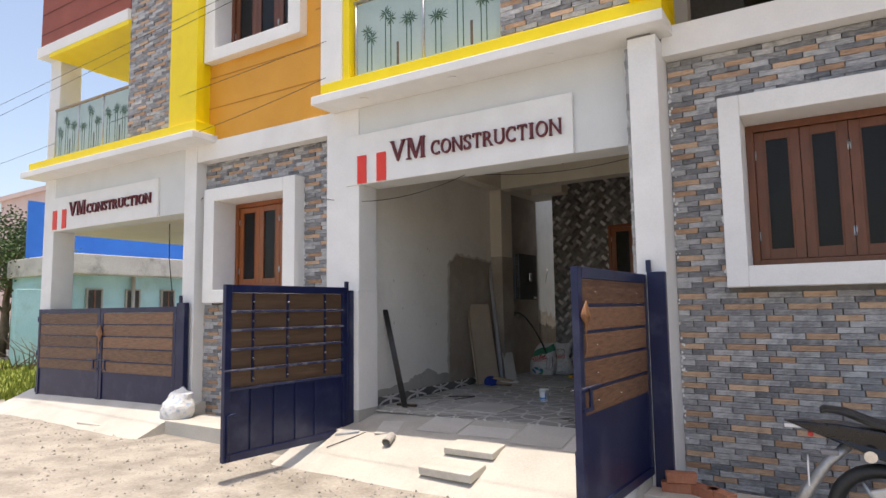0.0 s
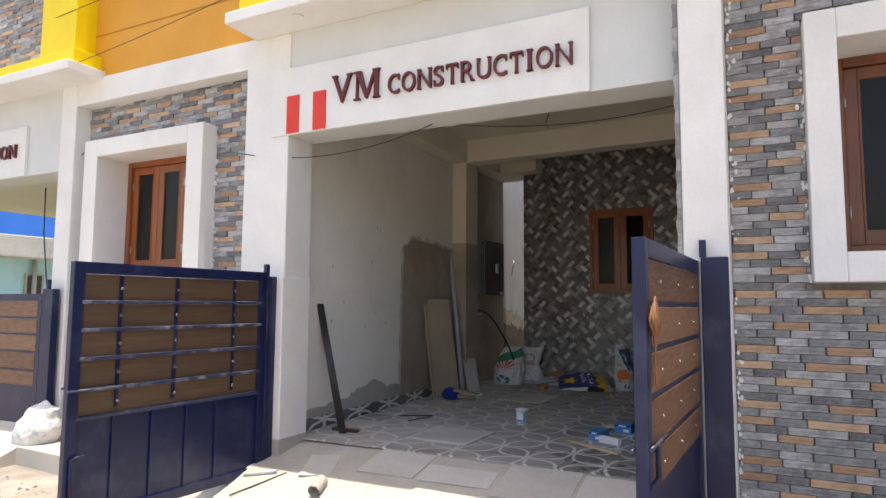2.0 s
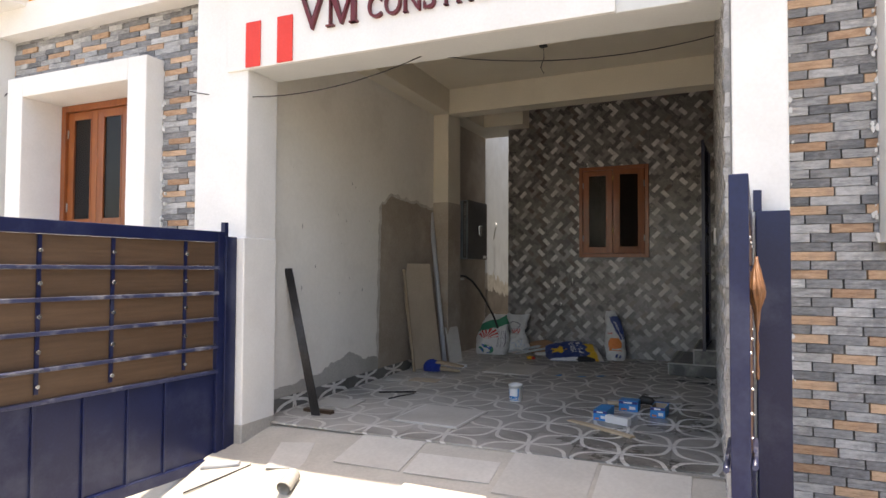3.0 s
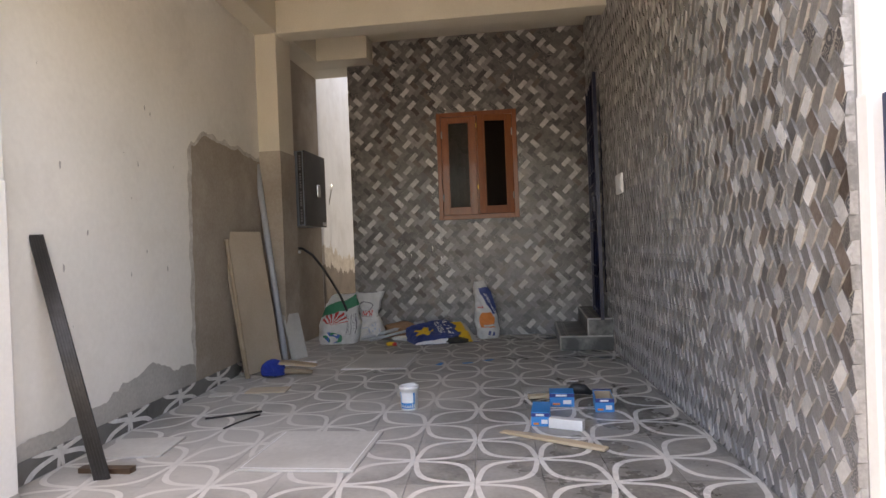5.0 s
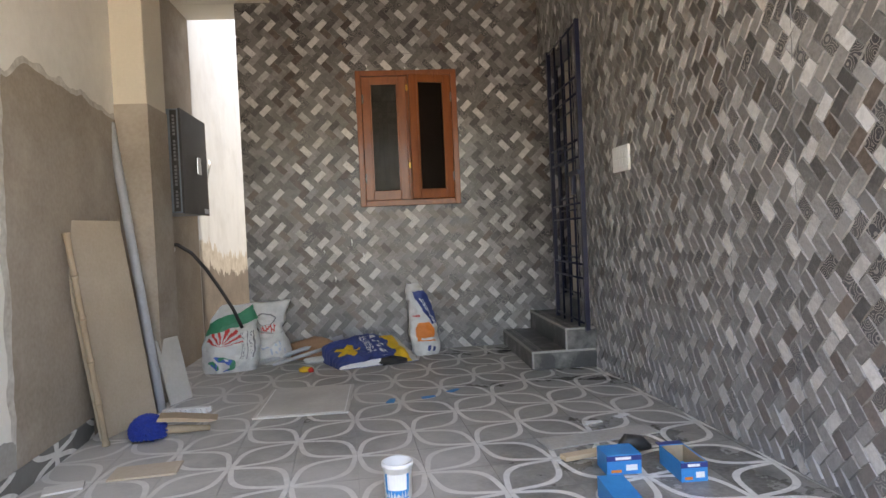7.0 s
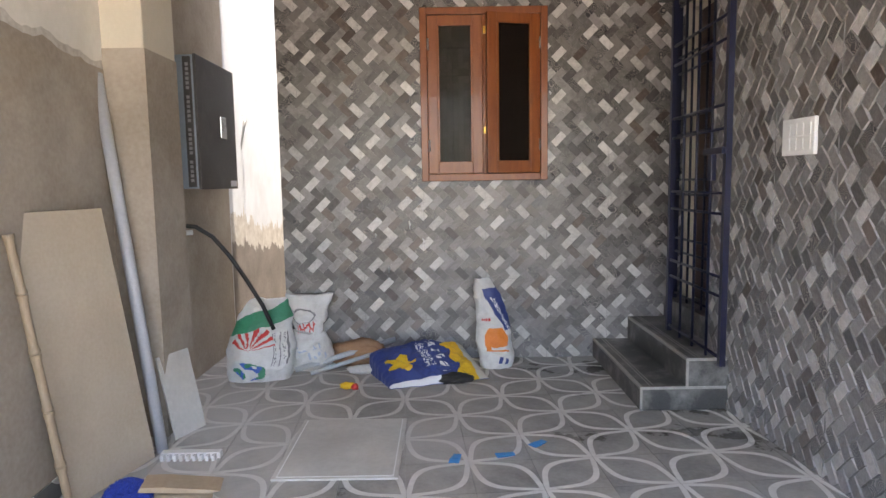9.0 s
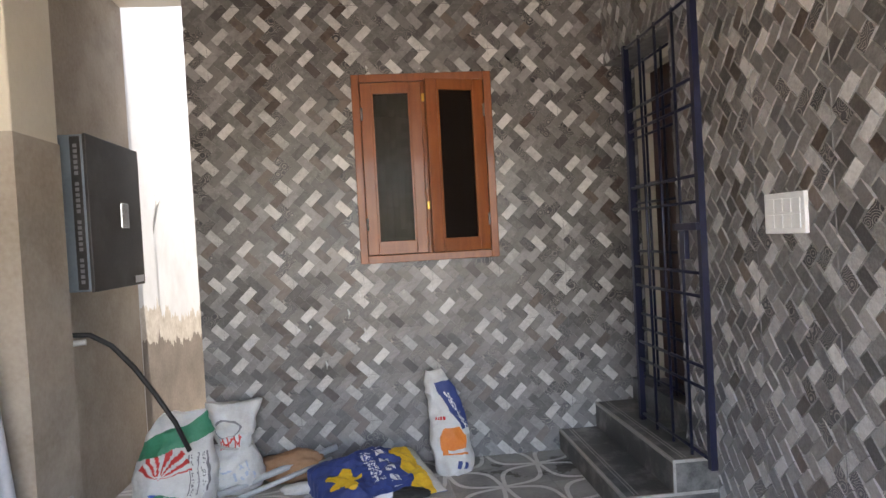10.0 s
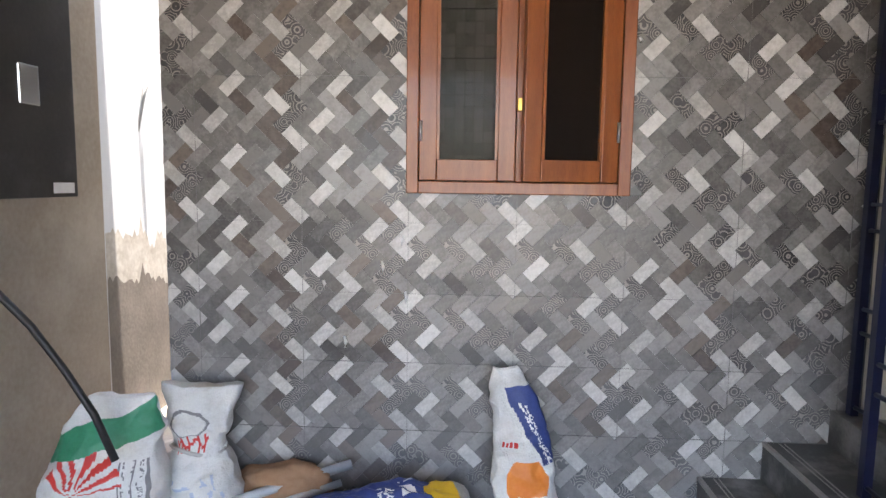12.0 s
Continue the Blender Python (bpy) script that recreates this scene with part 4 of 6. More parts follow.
# ---------------------------------------------------------------- steps, door, grille
TURN = Matrix()
steps = thing("entrance_steps", "black granite entrance steps with pale nosings", "steps")
for i, (x0, z1) in enumerate(((1.255, 0.137), (1.515, 0.30), (1.78, 0.45))):
    y0 = 8.86 if i < 2 else 9.14
    part("step", boxes((x0, 2.1 if i == 2 else 1.80, y0, 9.995, 0.0 if i == 0 else 0.13 * i, z1)), granite, steps, bevel=0.004)
    if i < 2:
        part("nosing", boxes((x0 - 0.004, x0 + 0.014, y0 - 0.003, 9.99, z1 - 0.012, z1 + 0.003), (x0 - 0.004, x0 + 0.01, y0 - 0.004, y0 + 0.006, 0.01 if i == 0 else 0.14, z1 - 0.012), (x0 + 0.014, 1.74, y0 - 0.004, y0 + 0.01, z1 - 0.012, z1 + 0.003)), granite_edge, steps, "pale worn edge strip")
        part("groove", boxes((x0 + 0.06, x0 + 0.066, y0 + 0.03, 9.98, z1, z1 + 0.0015), (x0 + 0.08, x0 + 0.086, y0 + 0.03, 9.98, z1, z1 + 0.0015)), granite_edge, steps)

door = tagged(new("door_1"), "dark brown wooden house door, shut behind the grille", "door", kind="structure")
part("door_frame", boxes((1.90, 2.0, 9.90, 9.99, 0.45, 2.56), (1.90, 2.0, 9.16, 9.24, 0.45, 2.56), (1.90, 2.0, 9.24, 9.90, 2.48, 2.56)), cream, door, "pale brown door frame")
part("door_leaf", boxes((1.97, 2.01, 9.24, 9.90, 0.46, 2.48)), door_wood, door, "dark brown door leaf")
part("door_panel", boxes((1.955, 1.97, 9.32, 9.82, 0.60, 1.35), (1.955, 1.97, 9.32, 9.82, 1.48, 2.38)), door_wood, door, bevel=0.006)
part("padlock", boxes((1.93, 1.955, 9.40, 9.445, 1.34, 1.41)), brass, door, "brass padlock", 0.004)
part("shackle", tube(bmesh.new(), [(1.943, 9.407 + 0.031 * (1 - math.cos(a)) / 2, 1.41 + 0.035 * math.sin(a)) for a in np.linspace(0, math.pi, 9)], 0.004, 6), chrome, door)


def grille(name, a, b, z0, z1, label, inner=2, pairs=True):
    """A welded bar grille that stands upright between the plan points a and b."""
    g = thing(name, label, "grille")
    a, b = Vector((*a, 0)), Vector((*b, 0))
    for p in (a, b):
        part("stile", boxes((p.x - 0.016, p.x + 0.016, p.y - 0.016, p.y + 0.016, z0, z1)), navy_bar, g)
    fr = [0.0, 0.17, 0.225, 0.376, 0.432, 0.585, 0.635, 0.788, 0.835, 0.985]
    for f in fr:
        z = z1 - 0.015 - f * (z1 - z0 - 0.02)
        part("bar", tube(bmesh.new(), [(a.x, a.y, z), (b.x, b.y, z)], 0.0085, 6), navy_bar, g)
    for k in range(inner):
        p = a.lerp(b, (k + 1) / (inner + 1))
        part("upright", tube(bmesh.new(), [(p.x, p.y, z0), (p.x, p.y, z1)], 0.009, 6), navy_bar, g)
    return g


gg = grille("grille_gate", (1.652, 9.535), (1.635, 8.70), 0.305, 2.55, "navy welded bar gate before the house door", 3)
part("latch", boxes((1.60, 1.62, 8.69, 8.93, 1.44, 1.475), (1.595, 1.622, 8.80, 8.85, 1.30, 1.44)), navy_bar, gg, "heavy latch bar", 0.003)
grille("door_grille", (1.83, 9.93), (1.83, 9.20), 0.455, 2.52, "fixed bar grille in the doorway", 2)

# ---------------------------------------------------------------- rear window with one leaf ajar
rear = tagged(new("window_4"), "varnished teak window with one leaf ajar", "window", kind="structure")
part("window_frame", boxes((0, 0.05, 9.965, 10.06, 1.325, 2.545), (0.86, 0.91, 9.965, 10.06, 1.325, 2.545), (0.05, 0.86, 9.965, 10.06, 1.325, 1.375), (0.05, 0.86, 9.965, 10.06, 2.495, 2.545), (0.445, 0.475, 9.98, 10.06, 1.375, 2.495)), teak, rear, bevel=0.004)
sash(rear, 0.052, 0.444, 1.378, 2.492, 9.972, teak, rear_glass, rail=0.072)
sash(rear, 0.462, 0.858, 1.378, 2.492, 9.972, teak, leaf_glass, rail=0.072, hinge_right=True, open_deg=13)
for leaf in rear.children:
    for pane in leaf.children:
        if pane.name.startswith("pane"):
            pane.visible_shadow = False
for z in (1.66, 2.36):
    part("catch", boxes((0.449, 0.468, 9.955, 9.98, z, z + 0.05)), brass, rear, "brass catch", 0.003)
cur = thing("window_mesh", "grey checked net behind the closed leaf", "curtain")
bm = bmesh.new()
for i in range(9):
    for j in range(22):
        box(bm, 0.07 + 0.041 * i, 0.07 + 0.041 * i + 0.037, 10.085, 10.088, 1.39 + 0.05 * j, 1.39 + 0.05 * j + 0.046)
tagged(part("net", bm, light_cloth, cur), kind="stuff")
# added dark sheet: gives the gloom of the room behind the right pane
dc = thing("window_dark_sheet", "added dark sheet standing in for the unlit room behind the leaf", "curtain")
bm = bmesh.new()
for i in range(24):
    x = 0.455 + 0.0185 * i
    box(bm, x, x + 0.0185, 10.092 + 0.008 * math.sin(i * 1.3), 10.10 + 0.008 * math.sin(i * 1.3), 1.36, 2.505)
tagged(part("folds", bm, dark_backing, dc), kind="stuff")
bars = thing("window_bars", "dark upright safety bars behind the window", "bars")
for k in range(6):
    part("bar", tube(bmesh.new(), [(0.1 + 0.14 * k, 10.12, 1.35), (0.1 + 0.14 * k, 10.12, 2.51)], 0.007, 6), black, bars)
for k in range(5):
    part("cross_bar", tube(bmesh.new(), [(0.03, 10.125, 1.5 + 0.2 * k), (0.88, 10.125, 1.5 + 0.2 * k)], 0.006, 6), black, bars)

# ---------------------------------------------------------------- wall boxes and cables
mb = thing("meter_box", "charcoal steel meter box hung on the wall", "meter box")
part("body", boxes((-1.56, -1.300, 9.15, 9.80, 1.30, 2.08)), box_grey, mb, "blue-grey box side", 0.004)
part("door", boxes((-1.300, -1.283, 9.145, 9.805, 1.295, 2.085)), charcoal, mb, "charcoal hinged door", 0.004)
part("edge_band", boxes((-1.36, -1.312, 9.147, 9.151, 1.31, 2.07)), charcoal, mb, "dark band with faint lettering")
bm = bmesh.new()
for k in range(26):
    z = 1.34 + 0.027 * k
    if k % 7 != 5:
        box(bm, -1.345, -1.327, 9.1455, 9.1472, z, z + 0.018)
tagged(part("lettering", bm, print_grey, mb, "illegible small letters"), kind="stuff")
part("lock", boxes((-1.283, -1.272, 9.50, 9.60, 1.62, 1.76)), chrome, mb, "bright lock plate", 0.006)
part("sticker", boxes((-1.283, -1.281, 9.66, 9.78, 1.31, 1.35)), print_white, mb, "scuffed label")
cable = thing("power_cable", "thick black cable arching from the wall", "cable")
part("cable", tube(bmesh.new(), [(-1.57, 9.28, 1.04), (-1.50, 9.32, 1.07), (-1.42, 9.36, 1.06), (-1.33, 9.40, 0.99), (-1.24, 9.44, 0.86), (-1.15, 9.47, 0.70), (-1.06, 9.49, 0.53), (-0.99, 9.49, 0.36)], 0.014, 8), black, cable)
part("cleat", tube(bmesh.new(), [(-1.555, 9.33, 1.02), (-1.44, 9.36, 1.025)], 0.016, 8), pvc_white, cable, "white plastic conduit end")
sw = thing("switch_board", "white plastic switch plate with eight rockers", "switch")
sw.matrix_basis = RW @ Matrix.Translation((3.235, 0, 1.41))
part("plate", boxes((0, 0.235, -0.024, -0.004, 0, 0.165)), pvc_white, sw, bevel=0.004)
for k in range(8):
    part("rocker", boxes((0.022 + 0.05 * (k % 4), 0.064 + 0.05 * (k % 4), -0.028, -0.0235, 0.022 + 0.064 * (k // 4), 0.078 + 0.064 * (k // 4))), pvc_white, sw, bevel=0.002)
wire = thing("ceiling_wire", "thin black wire slung under the beam", "wire")
part("wire", tube(bmesh.new(), sag((-1.76, 4.93, 2.50), (0.10, 5.26, 2.62), 0.14), 0.0038, 6), black, wire)
part("wire", tube(bmesh.new(), sag((0.10, 5.28, 2.62), (1.85, 6.3, 2.82), 0.1), 0.0035, 6), black, wire)
pend = thing("pendant_wire", "bare wire end hanging from the ceiling hook", "wire")
part("rose", boxes((0.18, 0.25, 7.56, 7.62, 3.41, 3.432)), black, pend)
part("cord", tube(bmesh.new(), [(0.215, 7.59, 3.42), (0.22, 7.6, 3.3), (0.19, 7.58, 3.2), (0.22, 7.59, 3.14)], 0.005, 6), black, pend)

# ---------------------------------------------------------------- things in the car port


def lying(name, label, category, bm, mat, m, group="", bevel=0.0, part_name="body", smooth=False):
    t = thing(name, label, category, group)
    t.matrix_basis = m
    part(part_name, bm, mat, t, bevel=bevel, smooth=smooth)
    return t


def lean(foot, top, width, thick, name, label, category, mat, along):
    """A flat board whose foot and head centres are given; along is the direction of its width in plan."""
    foot, top, along = Vector(foot), Vector(top), Vector(along).normalized()
    up = top - foot
    n = along.cross(up).normalized()
    t = thing(name, label, category)
    bm = bmesh.new()
    vs = []
    for d in (0, thick):
        for a, b in ((-0.5, 0), (0.5, 0), (0.5, 1), (-0.5, 1)):
            vs.append(bm.verts.new(foot + along * width * a + up * b - n * d))
    for f in ((0, 1, 2, 3), (7, 6, 5, 4), (0, 4, 5, 1), (1, 5, 6, 2), (2, 6, 7, 3), (3, 7, 4, 0)):
        bm.faces.new([vs[i] for i in f])
    part("board", bm, mat, t, bevel=0.003)
    return t


lean((-1.335, 8.10, 0.0), (-1.455, 8.00, 1.22), 0.50, 0.018, "board", "beige board leaning on the bare plaster", "board", board_mat, (0.24, 0.97, 0))
lean((-1.22, 8.65, 0.0), (-1.31, 8.68, 0.43), 0.22, 0.012, "tile_offcut", "pale tile offcut leaning on the column", "tile", tile_plain, (0.36, 0.93, 0))
bp = thing("bamboo_pole", "knotty bamboo pole leaning on the wall", "pole")
a, b = Vector((-1.34, 7.77, 0.0)), Vector((-1.435, 7.68, 1.15))
for k in range(5):
    p, q = a.lerp(b, k / 5), a.lerp(b, (k + 1) / 5)
    part("joint", tube(bmesh.new(), [p, p.lerp(q, 0.05), p.lerp(q, 0.12), p.lerp(q, 0.88), p.lerp(q, 0.95), q], [0.019, 0.022, 0.017, 0.017, 0.021, 0.020], 9), bamboo, bp)
pp = thing("steel_pipe", "long grey pipe leaning in the corner", "pipe")
part("pipe", tube(bmesh.new(), [(-1.27, 8.41, 0.0), (-1.545, 8.555, 1.87)], 0.028, 12), pvc, pp)
cb = thing("black_profiles", "bundle of dark ribbed profiles leaning on the wall", "profiles")
for k in range(5):
    part("profile", tube(bmesh.new(), [(-1.045 + 0.013 * k, 5.55 + 0.004 * k, 0.0), (-1.378 + 0.008 * k, 5.60 + 0.008 * k, 1.155)], 0.0105, 6), charcoal, cb)
part("foot_strip", boxes((-1.20, -0.93, 5.63, 5.68, 0.0, 0.025)), plank_back, cb, "short timber offcut")

br = thing("hand_broom", "blue bristle broom head with a tan handle", "broom")
bm = bmesh.new()
rnd = random.Random(4)
hub = Vector((-1.137, 7.812, 0.055))
for k in range(1500):
    z, a = rnd.uniform(-0.45, 1.0), rnd.uniform(0, 2 * math.pi)
    r = math.sqrt(1 - z * z)
    d = Vector((r * math.cos(a), r * math.sin(a), z))
    tip = hub + Vector((d.x * 0.105, d.y * 0.085, d.z * 0.095)) * rnd.uniform(0.88, 1.0)
    tip.z = max(0.004, tip.z)
    tube(bm, [hub.lerp(tip, 0.35), tip], [0.006, 0.004], 4)
part("bristles", bm, blue_bristle, br, "bright blue bristles")
part("stock", tube(bmesh.new(), [hub, hub + Vector((0.12, 0.03, -0.01)), hub + Vector((0.30, 0.10, -0.035))], [0.03, 0.024, 0.016], 8), card, br)
bm = bmesh.new()
prism(bm, [(0.03, 0.0), (0.30, -0.035), (0.34, -0.03), (0.30, -0.02), (0.12, 0.012), (0.04, 0.018)], -0.05, 0.07)
torn = lying("torn_card", "torn piece of brown card on the broom", "card", bm, card, Matrix.Translation(hub + Vector((0.02, 0.0, 0.055))) @ Matrix.Rotation(radians(12), 4, "Z"))
rk = thing("notched_trowel", "pale notched trowel lying by the pipe", "trowel")
part("blade", boxes((-1.24, -0.95, 8.32, 8.36, 0.0, 0.03)), pvc_white, rk)
for k in range(9):
    part("tooth", boxes((-1.23 + 0.031 * k, -1.215 + 0.031 * k, 8.29, 8.32, 0.0, 0.026)), pvc_white, rk)

for x, y, w, d, r, lab in ((-0.97, 7.32, 0.30, 0.17, 6, "beige tile piece lying on the floor"), (-1.27, 7.18, 0.16, 0.10, 20, "small striped tile sample on the floor"), (-1.12, 6.0, 0.36, 0.32, 8, "plain pale tile lying by the wall foot")):
    lying("loose_tile", lab, "tile", boxes((-w / 2, w / 2, -d / 2, d / 2, 0, 0.01)), board_mat if "beige" in lab else tile_plain, pose(x, y, 0.001, 0, 0, r), bevel=0.002)
# plain inspection covers let into the patterned floor
for x0, x1, y0, y1 in ((-0.43, 0.15, 5.68, 6.29), (-0.64, -0.07, 8.07, 8.78)):
    c = thing("floor_cover", "plain pale inspection cover in the patterned floor", "cover", "floor covers")
    part("cover", boxes((x0, x1, y0, y1, 0.0, 0.010)), tile_plain, c, bevel=0.003)
    part("edge_strip", boxes((x0 + 0.02, x1 - 0.02, y0 + 0.018, y0 + 0.024, 0.010, 0.0115), (x1 - 0.026, x1 - 0.02, y0 + 0.03, y1 - 0.02, 0.010, 0.0115), (x0 + 0.02, x0 + 0.026, y0 + 0.03, y1 - 0.02, 0.010, 0.0115)), pvc_white, c, "pale scored line")

bk = thing("paint_bucket", "small white plastic paint tub, open", "bucket")
bk.matrix_basis = pose(0.202, 6.80, 0.0) @ Matrix.Diagonal((0.81, 0.81, 0.98, 1))
bm = bmesh.new()
prof = [(0.0, 0.004), (0.062, 0.0), (0.065, 0.006), (0.072, 0.135), (0.079, 0.136), (0.079, 0.152), (0.071, 0.154), (0.068, 0.02), (0.0, 0.018)]
rings = [[bm.verts.new((r * math.cos(2 * math.pi * k / 24), r * math.sin(2 * math.pi * k / 24), z)) for k in range(24)] for r, z in prof[1:-1]]
for p, q in zip(rings, rings[1:]):
    for k in range(24):
        bm.faces.new((p[k], p[(k + 1) % 24], q[(k + 1) % 24], q[k])).smooth = True
bm.faces.new(rings[0][::-1])
bm.faces.new(rings[-1])
part("tub", bm, pvc_white, bk)
bm = bmesh.new()
for k in range(9):
    a0, a1 = radians(-150 + 12 * k), radians(-150 + 12 * (k + 1))
    for z0, z1, mi in ((0.014, 0.05, 0), (0.05, 0.115, 1)):
        vs = []
        for a, z in ((a0, z0), (a1, z0), (a1, z1), (a0, z1)):
            r = 0.0665 + 0.007 * z / 0.135
            vs.append(bm.verts.new((r * math.cos(a), r * math.sin(a), z)))
        f = bm.faces.new(vs)
        f.material_index = 0 if z0 < 0.02 or k in (0, 8) else 1
part("label", bm, [box_blue, print_white], bk, "blue and white printed label")


def carton(x, y, rz, w, d, h, open_top, label):
    c = thing("carton", label, "box", "blue cartons on the floor", (x, y, 0), rz)
    t = 0.004
    for side in ((0, w, 0, t, 0, h), (0, w, d - t, d, 0, h), (0, t, t, d - t, 0, h), (w - t, w, t, d - t, 0, h)):
        part("side", boxes(side), box_blue, c)
    part("bottom", boxes((t, w - t, t, d - t, 0, t)), box_blue, c)
    part("band", boxes((-0.001, w + 0.001, -0.0012, 0, h * 0.72, h * 0.98)), box_navy, c, "navy band")
    part("mark", boxes((w * 0.25, w * 0.7, -0.0022, -0.0012, h * 0.78, h * 0.92)), print_white, c)
    part("mark", boxes((w * 0.12, w * 0.42, -0.0014, -0.0002, h * 0.12, h * 0.26)), print_orange, c)
    part("mark", boxes((w * 0.55, w * 0.88, -0.0014, -0.0002, h * 0.2, h * 0.5)), print_white, c)
    if open_top:
        part("lining", boxes((t, w - t, d - 2 * t, d - t, t, h - 0.003), (t, 2 * t, t, d - 2 * t, t, h - 0.003), (w - 2 * t, w - t, t, d - 2 * t, t, h - 0.003)), card, c, "brown card inside")
        part("flap", boxes((0, w, d, d + h * 0.5, h - 0.004, h)), box_navy, c)
    else:
        part("lid", boxes((0, w, 0, d, h, h + 0.003)), box_blue, c)
    return c


carton(1.085, 6.84, -1, 0.15, 0.13, 0.082, False, "closed blue carton on the tiled floor")
carton(0.968, 6.42, -3, 0.102, 0.24, 0.075, False, "longer blue carton on the tiled floor")
carton(1.35, 6.712, -2, 0.11, 0.22, 0.08, True, "open blue carton showing brown card")
lying("white_carton", "plain white carton lying flat", "box", boxes((0, 0.19, 0, 0.055, 0, 0.055)), pvc_white, pose(1.062, 6.385, 0, 0, 0, -20), bevel=0.003)
lying("black_bag", "crumpled black bag behind the cartons", "bag", tube(bmesh.new(), [(0, 0, 0.02), (0.05, 0.01, 0.05), (0.11, 0.0, 0.045), (0.16, 0.02, 0.015)], [0.015, 0.038, 0.034, 0.012], 9), black, pose(1.20, 7.02, 0.02))
lying("wood_batten", "pale wooden batten on the tiled floor", "batten", prism(bmesh.new(), [(0, 0), (0.60, 0), (0.60, 0.014), (0.45, 0.017), (0.16, 0.016), (0, 0.008)], 0, 0.055), raw_wood, pose(0.795, 6.28, 0.002, 0, 0, -30), bevel=0.003)
lying("wood_batten", "short pale batten under the carton", "batten", boxes((0, 0.24, 0, 0.055, 0, 0.022)), raw_wood, pose(0.96, 7.02, 0.002, 0, 0, 14), bevel=0.003)
lying("tile_strip", "narrow grey tile strip lying on the floor", "tile", boxes((0, 0.62, 0, 0.14, 0, 0.008)), concrete, pose(0.93, 7.18, 0.001, 0, 0, 12), bevel=0.002)
lying("iron_rod", "dark thin rod lying on the floor", "rod", tube(bmesh.new(), [(-0.82, 6.34, 0.008), (-0.79, 6.48, 0.008), (-0.73, 6.64, 0.008)], 0.0055, 6), charcoal, Matrix())
lying("iron_rod", "short dark rod lying by the wall", "rod", tube(bmesh.new(), [(-1.05, 6.55, 0.008), (-0.75, 6.72, 0.008)], 0.007, 6), charcoal, Matrix())
for x, y, r in ((0.42, 8.30, 10), (0.60, 8.42, 40), (0.19, 8.26, 80), (1.26, 7.55, 0), (1.45, 7.62, 30)):
    bm = bmesh.new()
    for k in range(3):
        box(bm, -0.035 + 0.02 * k, 0.015 + 0.02 * k, -0.02, 0.03 - 0.006 * k, 0.002 * k, 0.002 * k + 0.002)
    lying("torn_wrapper", "torn scrap of blue wrapper on the floor" if y > 8 else "crumpled scrap of pale paper on the floor", "scrap", bm, box_blue if y > 8 else print_white, pose(x, y, 0.001, 0, 0, r), "scraps on the floor")


def grid_sack(nu, nv, shape, paint, mats, name, label, m):
    """A closed bag: a sleeve of nu by nv faces whose cross-section shape(u, v) gives; paint picks a material."""
    t = thing(name, label, "sack", "cement sacks by the rear wall")
    t.matrix_basis = m
    cut = int(nv * 0.9)
    for name, j0, j1 in (("bag", 0, cut), ("mouth", cut, nv)):
        bm = bmesh.new()
        rows = []
        for j in range(j0, j1 + 1):
            rows.append([bm.verts.new(shape(2 * math.pi * i / nu, j / nv)) for i in range(nu)])
        for j in range(j1 - j0):
            for i in range(nu):
                f = bm.faces.new((rows[j][i], rows[j][(i + 1) % nu], rows[j + 1][(i + 1) % nu], rows[j + 1][i]))
                f.material_index, f.smooth = paint(2 * math.pi * (i + 0.5) / nu, (j0 + j + 0.5) / nv), True
        if j0 == 0:
            bm.faces.new(rows[0][::-1])
        else:
            bm.faces.new(rows[-1])
        part(name, bm, mats, t)
    return t


def pow_s(c, e):
    return math.copysign(abs(c) ** e, c)


def standing(w, d, h, seed, slump=0.1, neck=1.0, mouth=0.9, tilt=0.0):
    def shape(a, v):
        k = 0.80 + 0.20 * math.sin(math.pi * min(1, v * 1.35 + 0.12)) - (1 - neck) * math.exp(-((v - 0.53) / 0.13) ** 2)
        if v > 0.8:
            k *= 1 - (1 - mouth) * (v - 0.8) / 0.2
        dd = d * (1 - 0.72 * max(0, v - 0.45) / 0.55)
        x, y, z = w / 2 * k * pow_s(math.cos(a), 0.75), dd / 2 * k * pow_s(math.sin(a), 0.75), h * v
        n = noise.noise_vector(Vector((x * 9 + seed, y * 9, z * 9))) * 0.022 + noise.noise_vector(Vector((x * 26 + seed, y * 26, z * 26))) * 0.008
        if v < 0.05:
            n.z = 0
        return (x + n.x + slump * v * v, y + n.y + tilt * v, max(0, z + n.z))
    return shape


def front(a, lo=-150, hi=-30):
    return lo < math.degrees(math.atan2(math.sin(a), math.cos(a))) < hi


def paint_rice(a, v):
    x = math.cos(a)
    if not front(a, -179, -1):
        return 0
    if 0.66 < v - 0.12 * x < 0.86:
        return 1
    r, th = math.hypot(x + 0.20, (v - 0.40) * 2.4), math.atan2((v - 0.40) * 2.4, x + 0.20)
    if r < 0.62 and 0.15 < th < 3.0:
        return 2 if int((th + 0.2) * 4.6) % 2 else 0
    if math.hypot((x + 0.25) * 0.8, (v - 0.13) * 3.0) < 0.34 and noise.noise((x * 4, v * 11, 3)) > -0.05:
        return 3 if noise.noise((x * 5, v * 9, 9)) > 0.05 else 1
    if 0.30 < x < 0.80 and 0.20 < v < 0.60:
        if abs(x - 0.32) < 0.02 or abs(x - 0.56) < 0.015 or abs(x - 0.78) < 0.02:
            return 4
        return 4 if noise.noise((x * 30, v * 60, 2)) > 0.12 and int(x * 14) % 2 else 0
    return 0


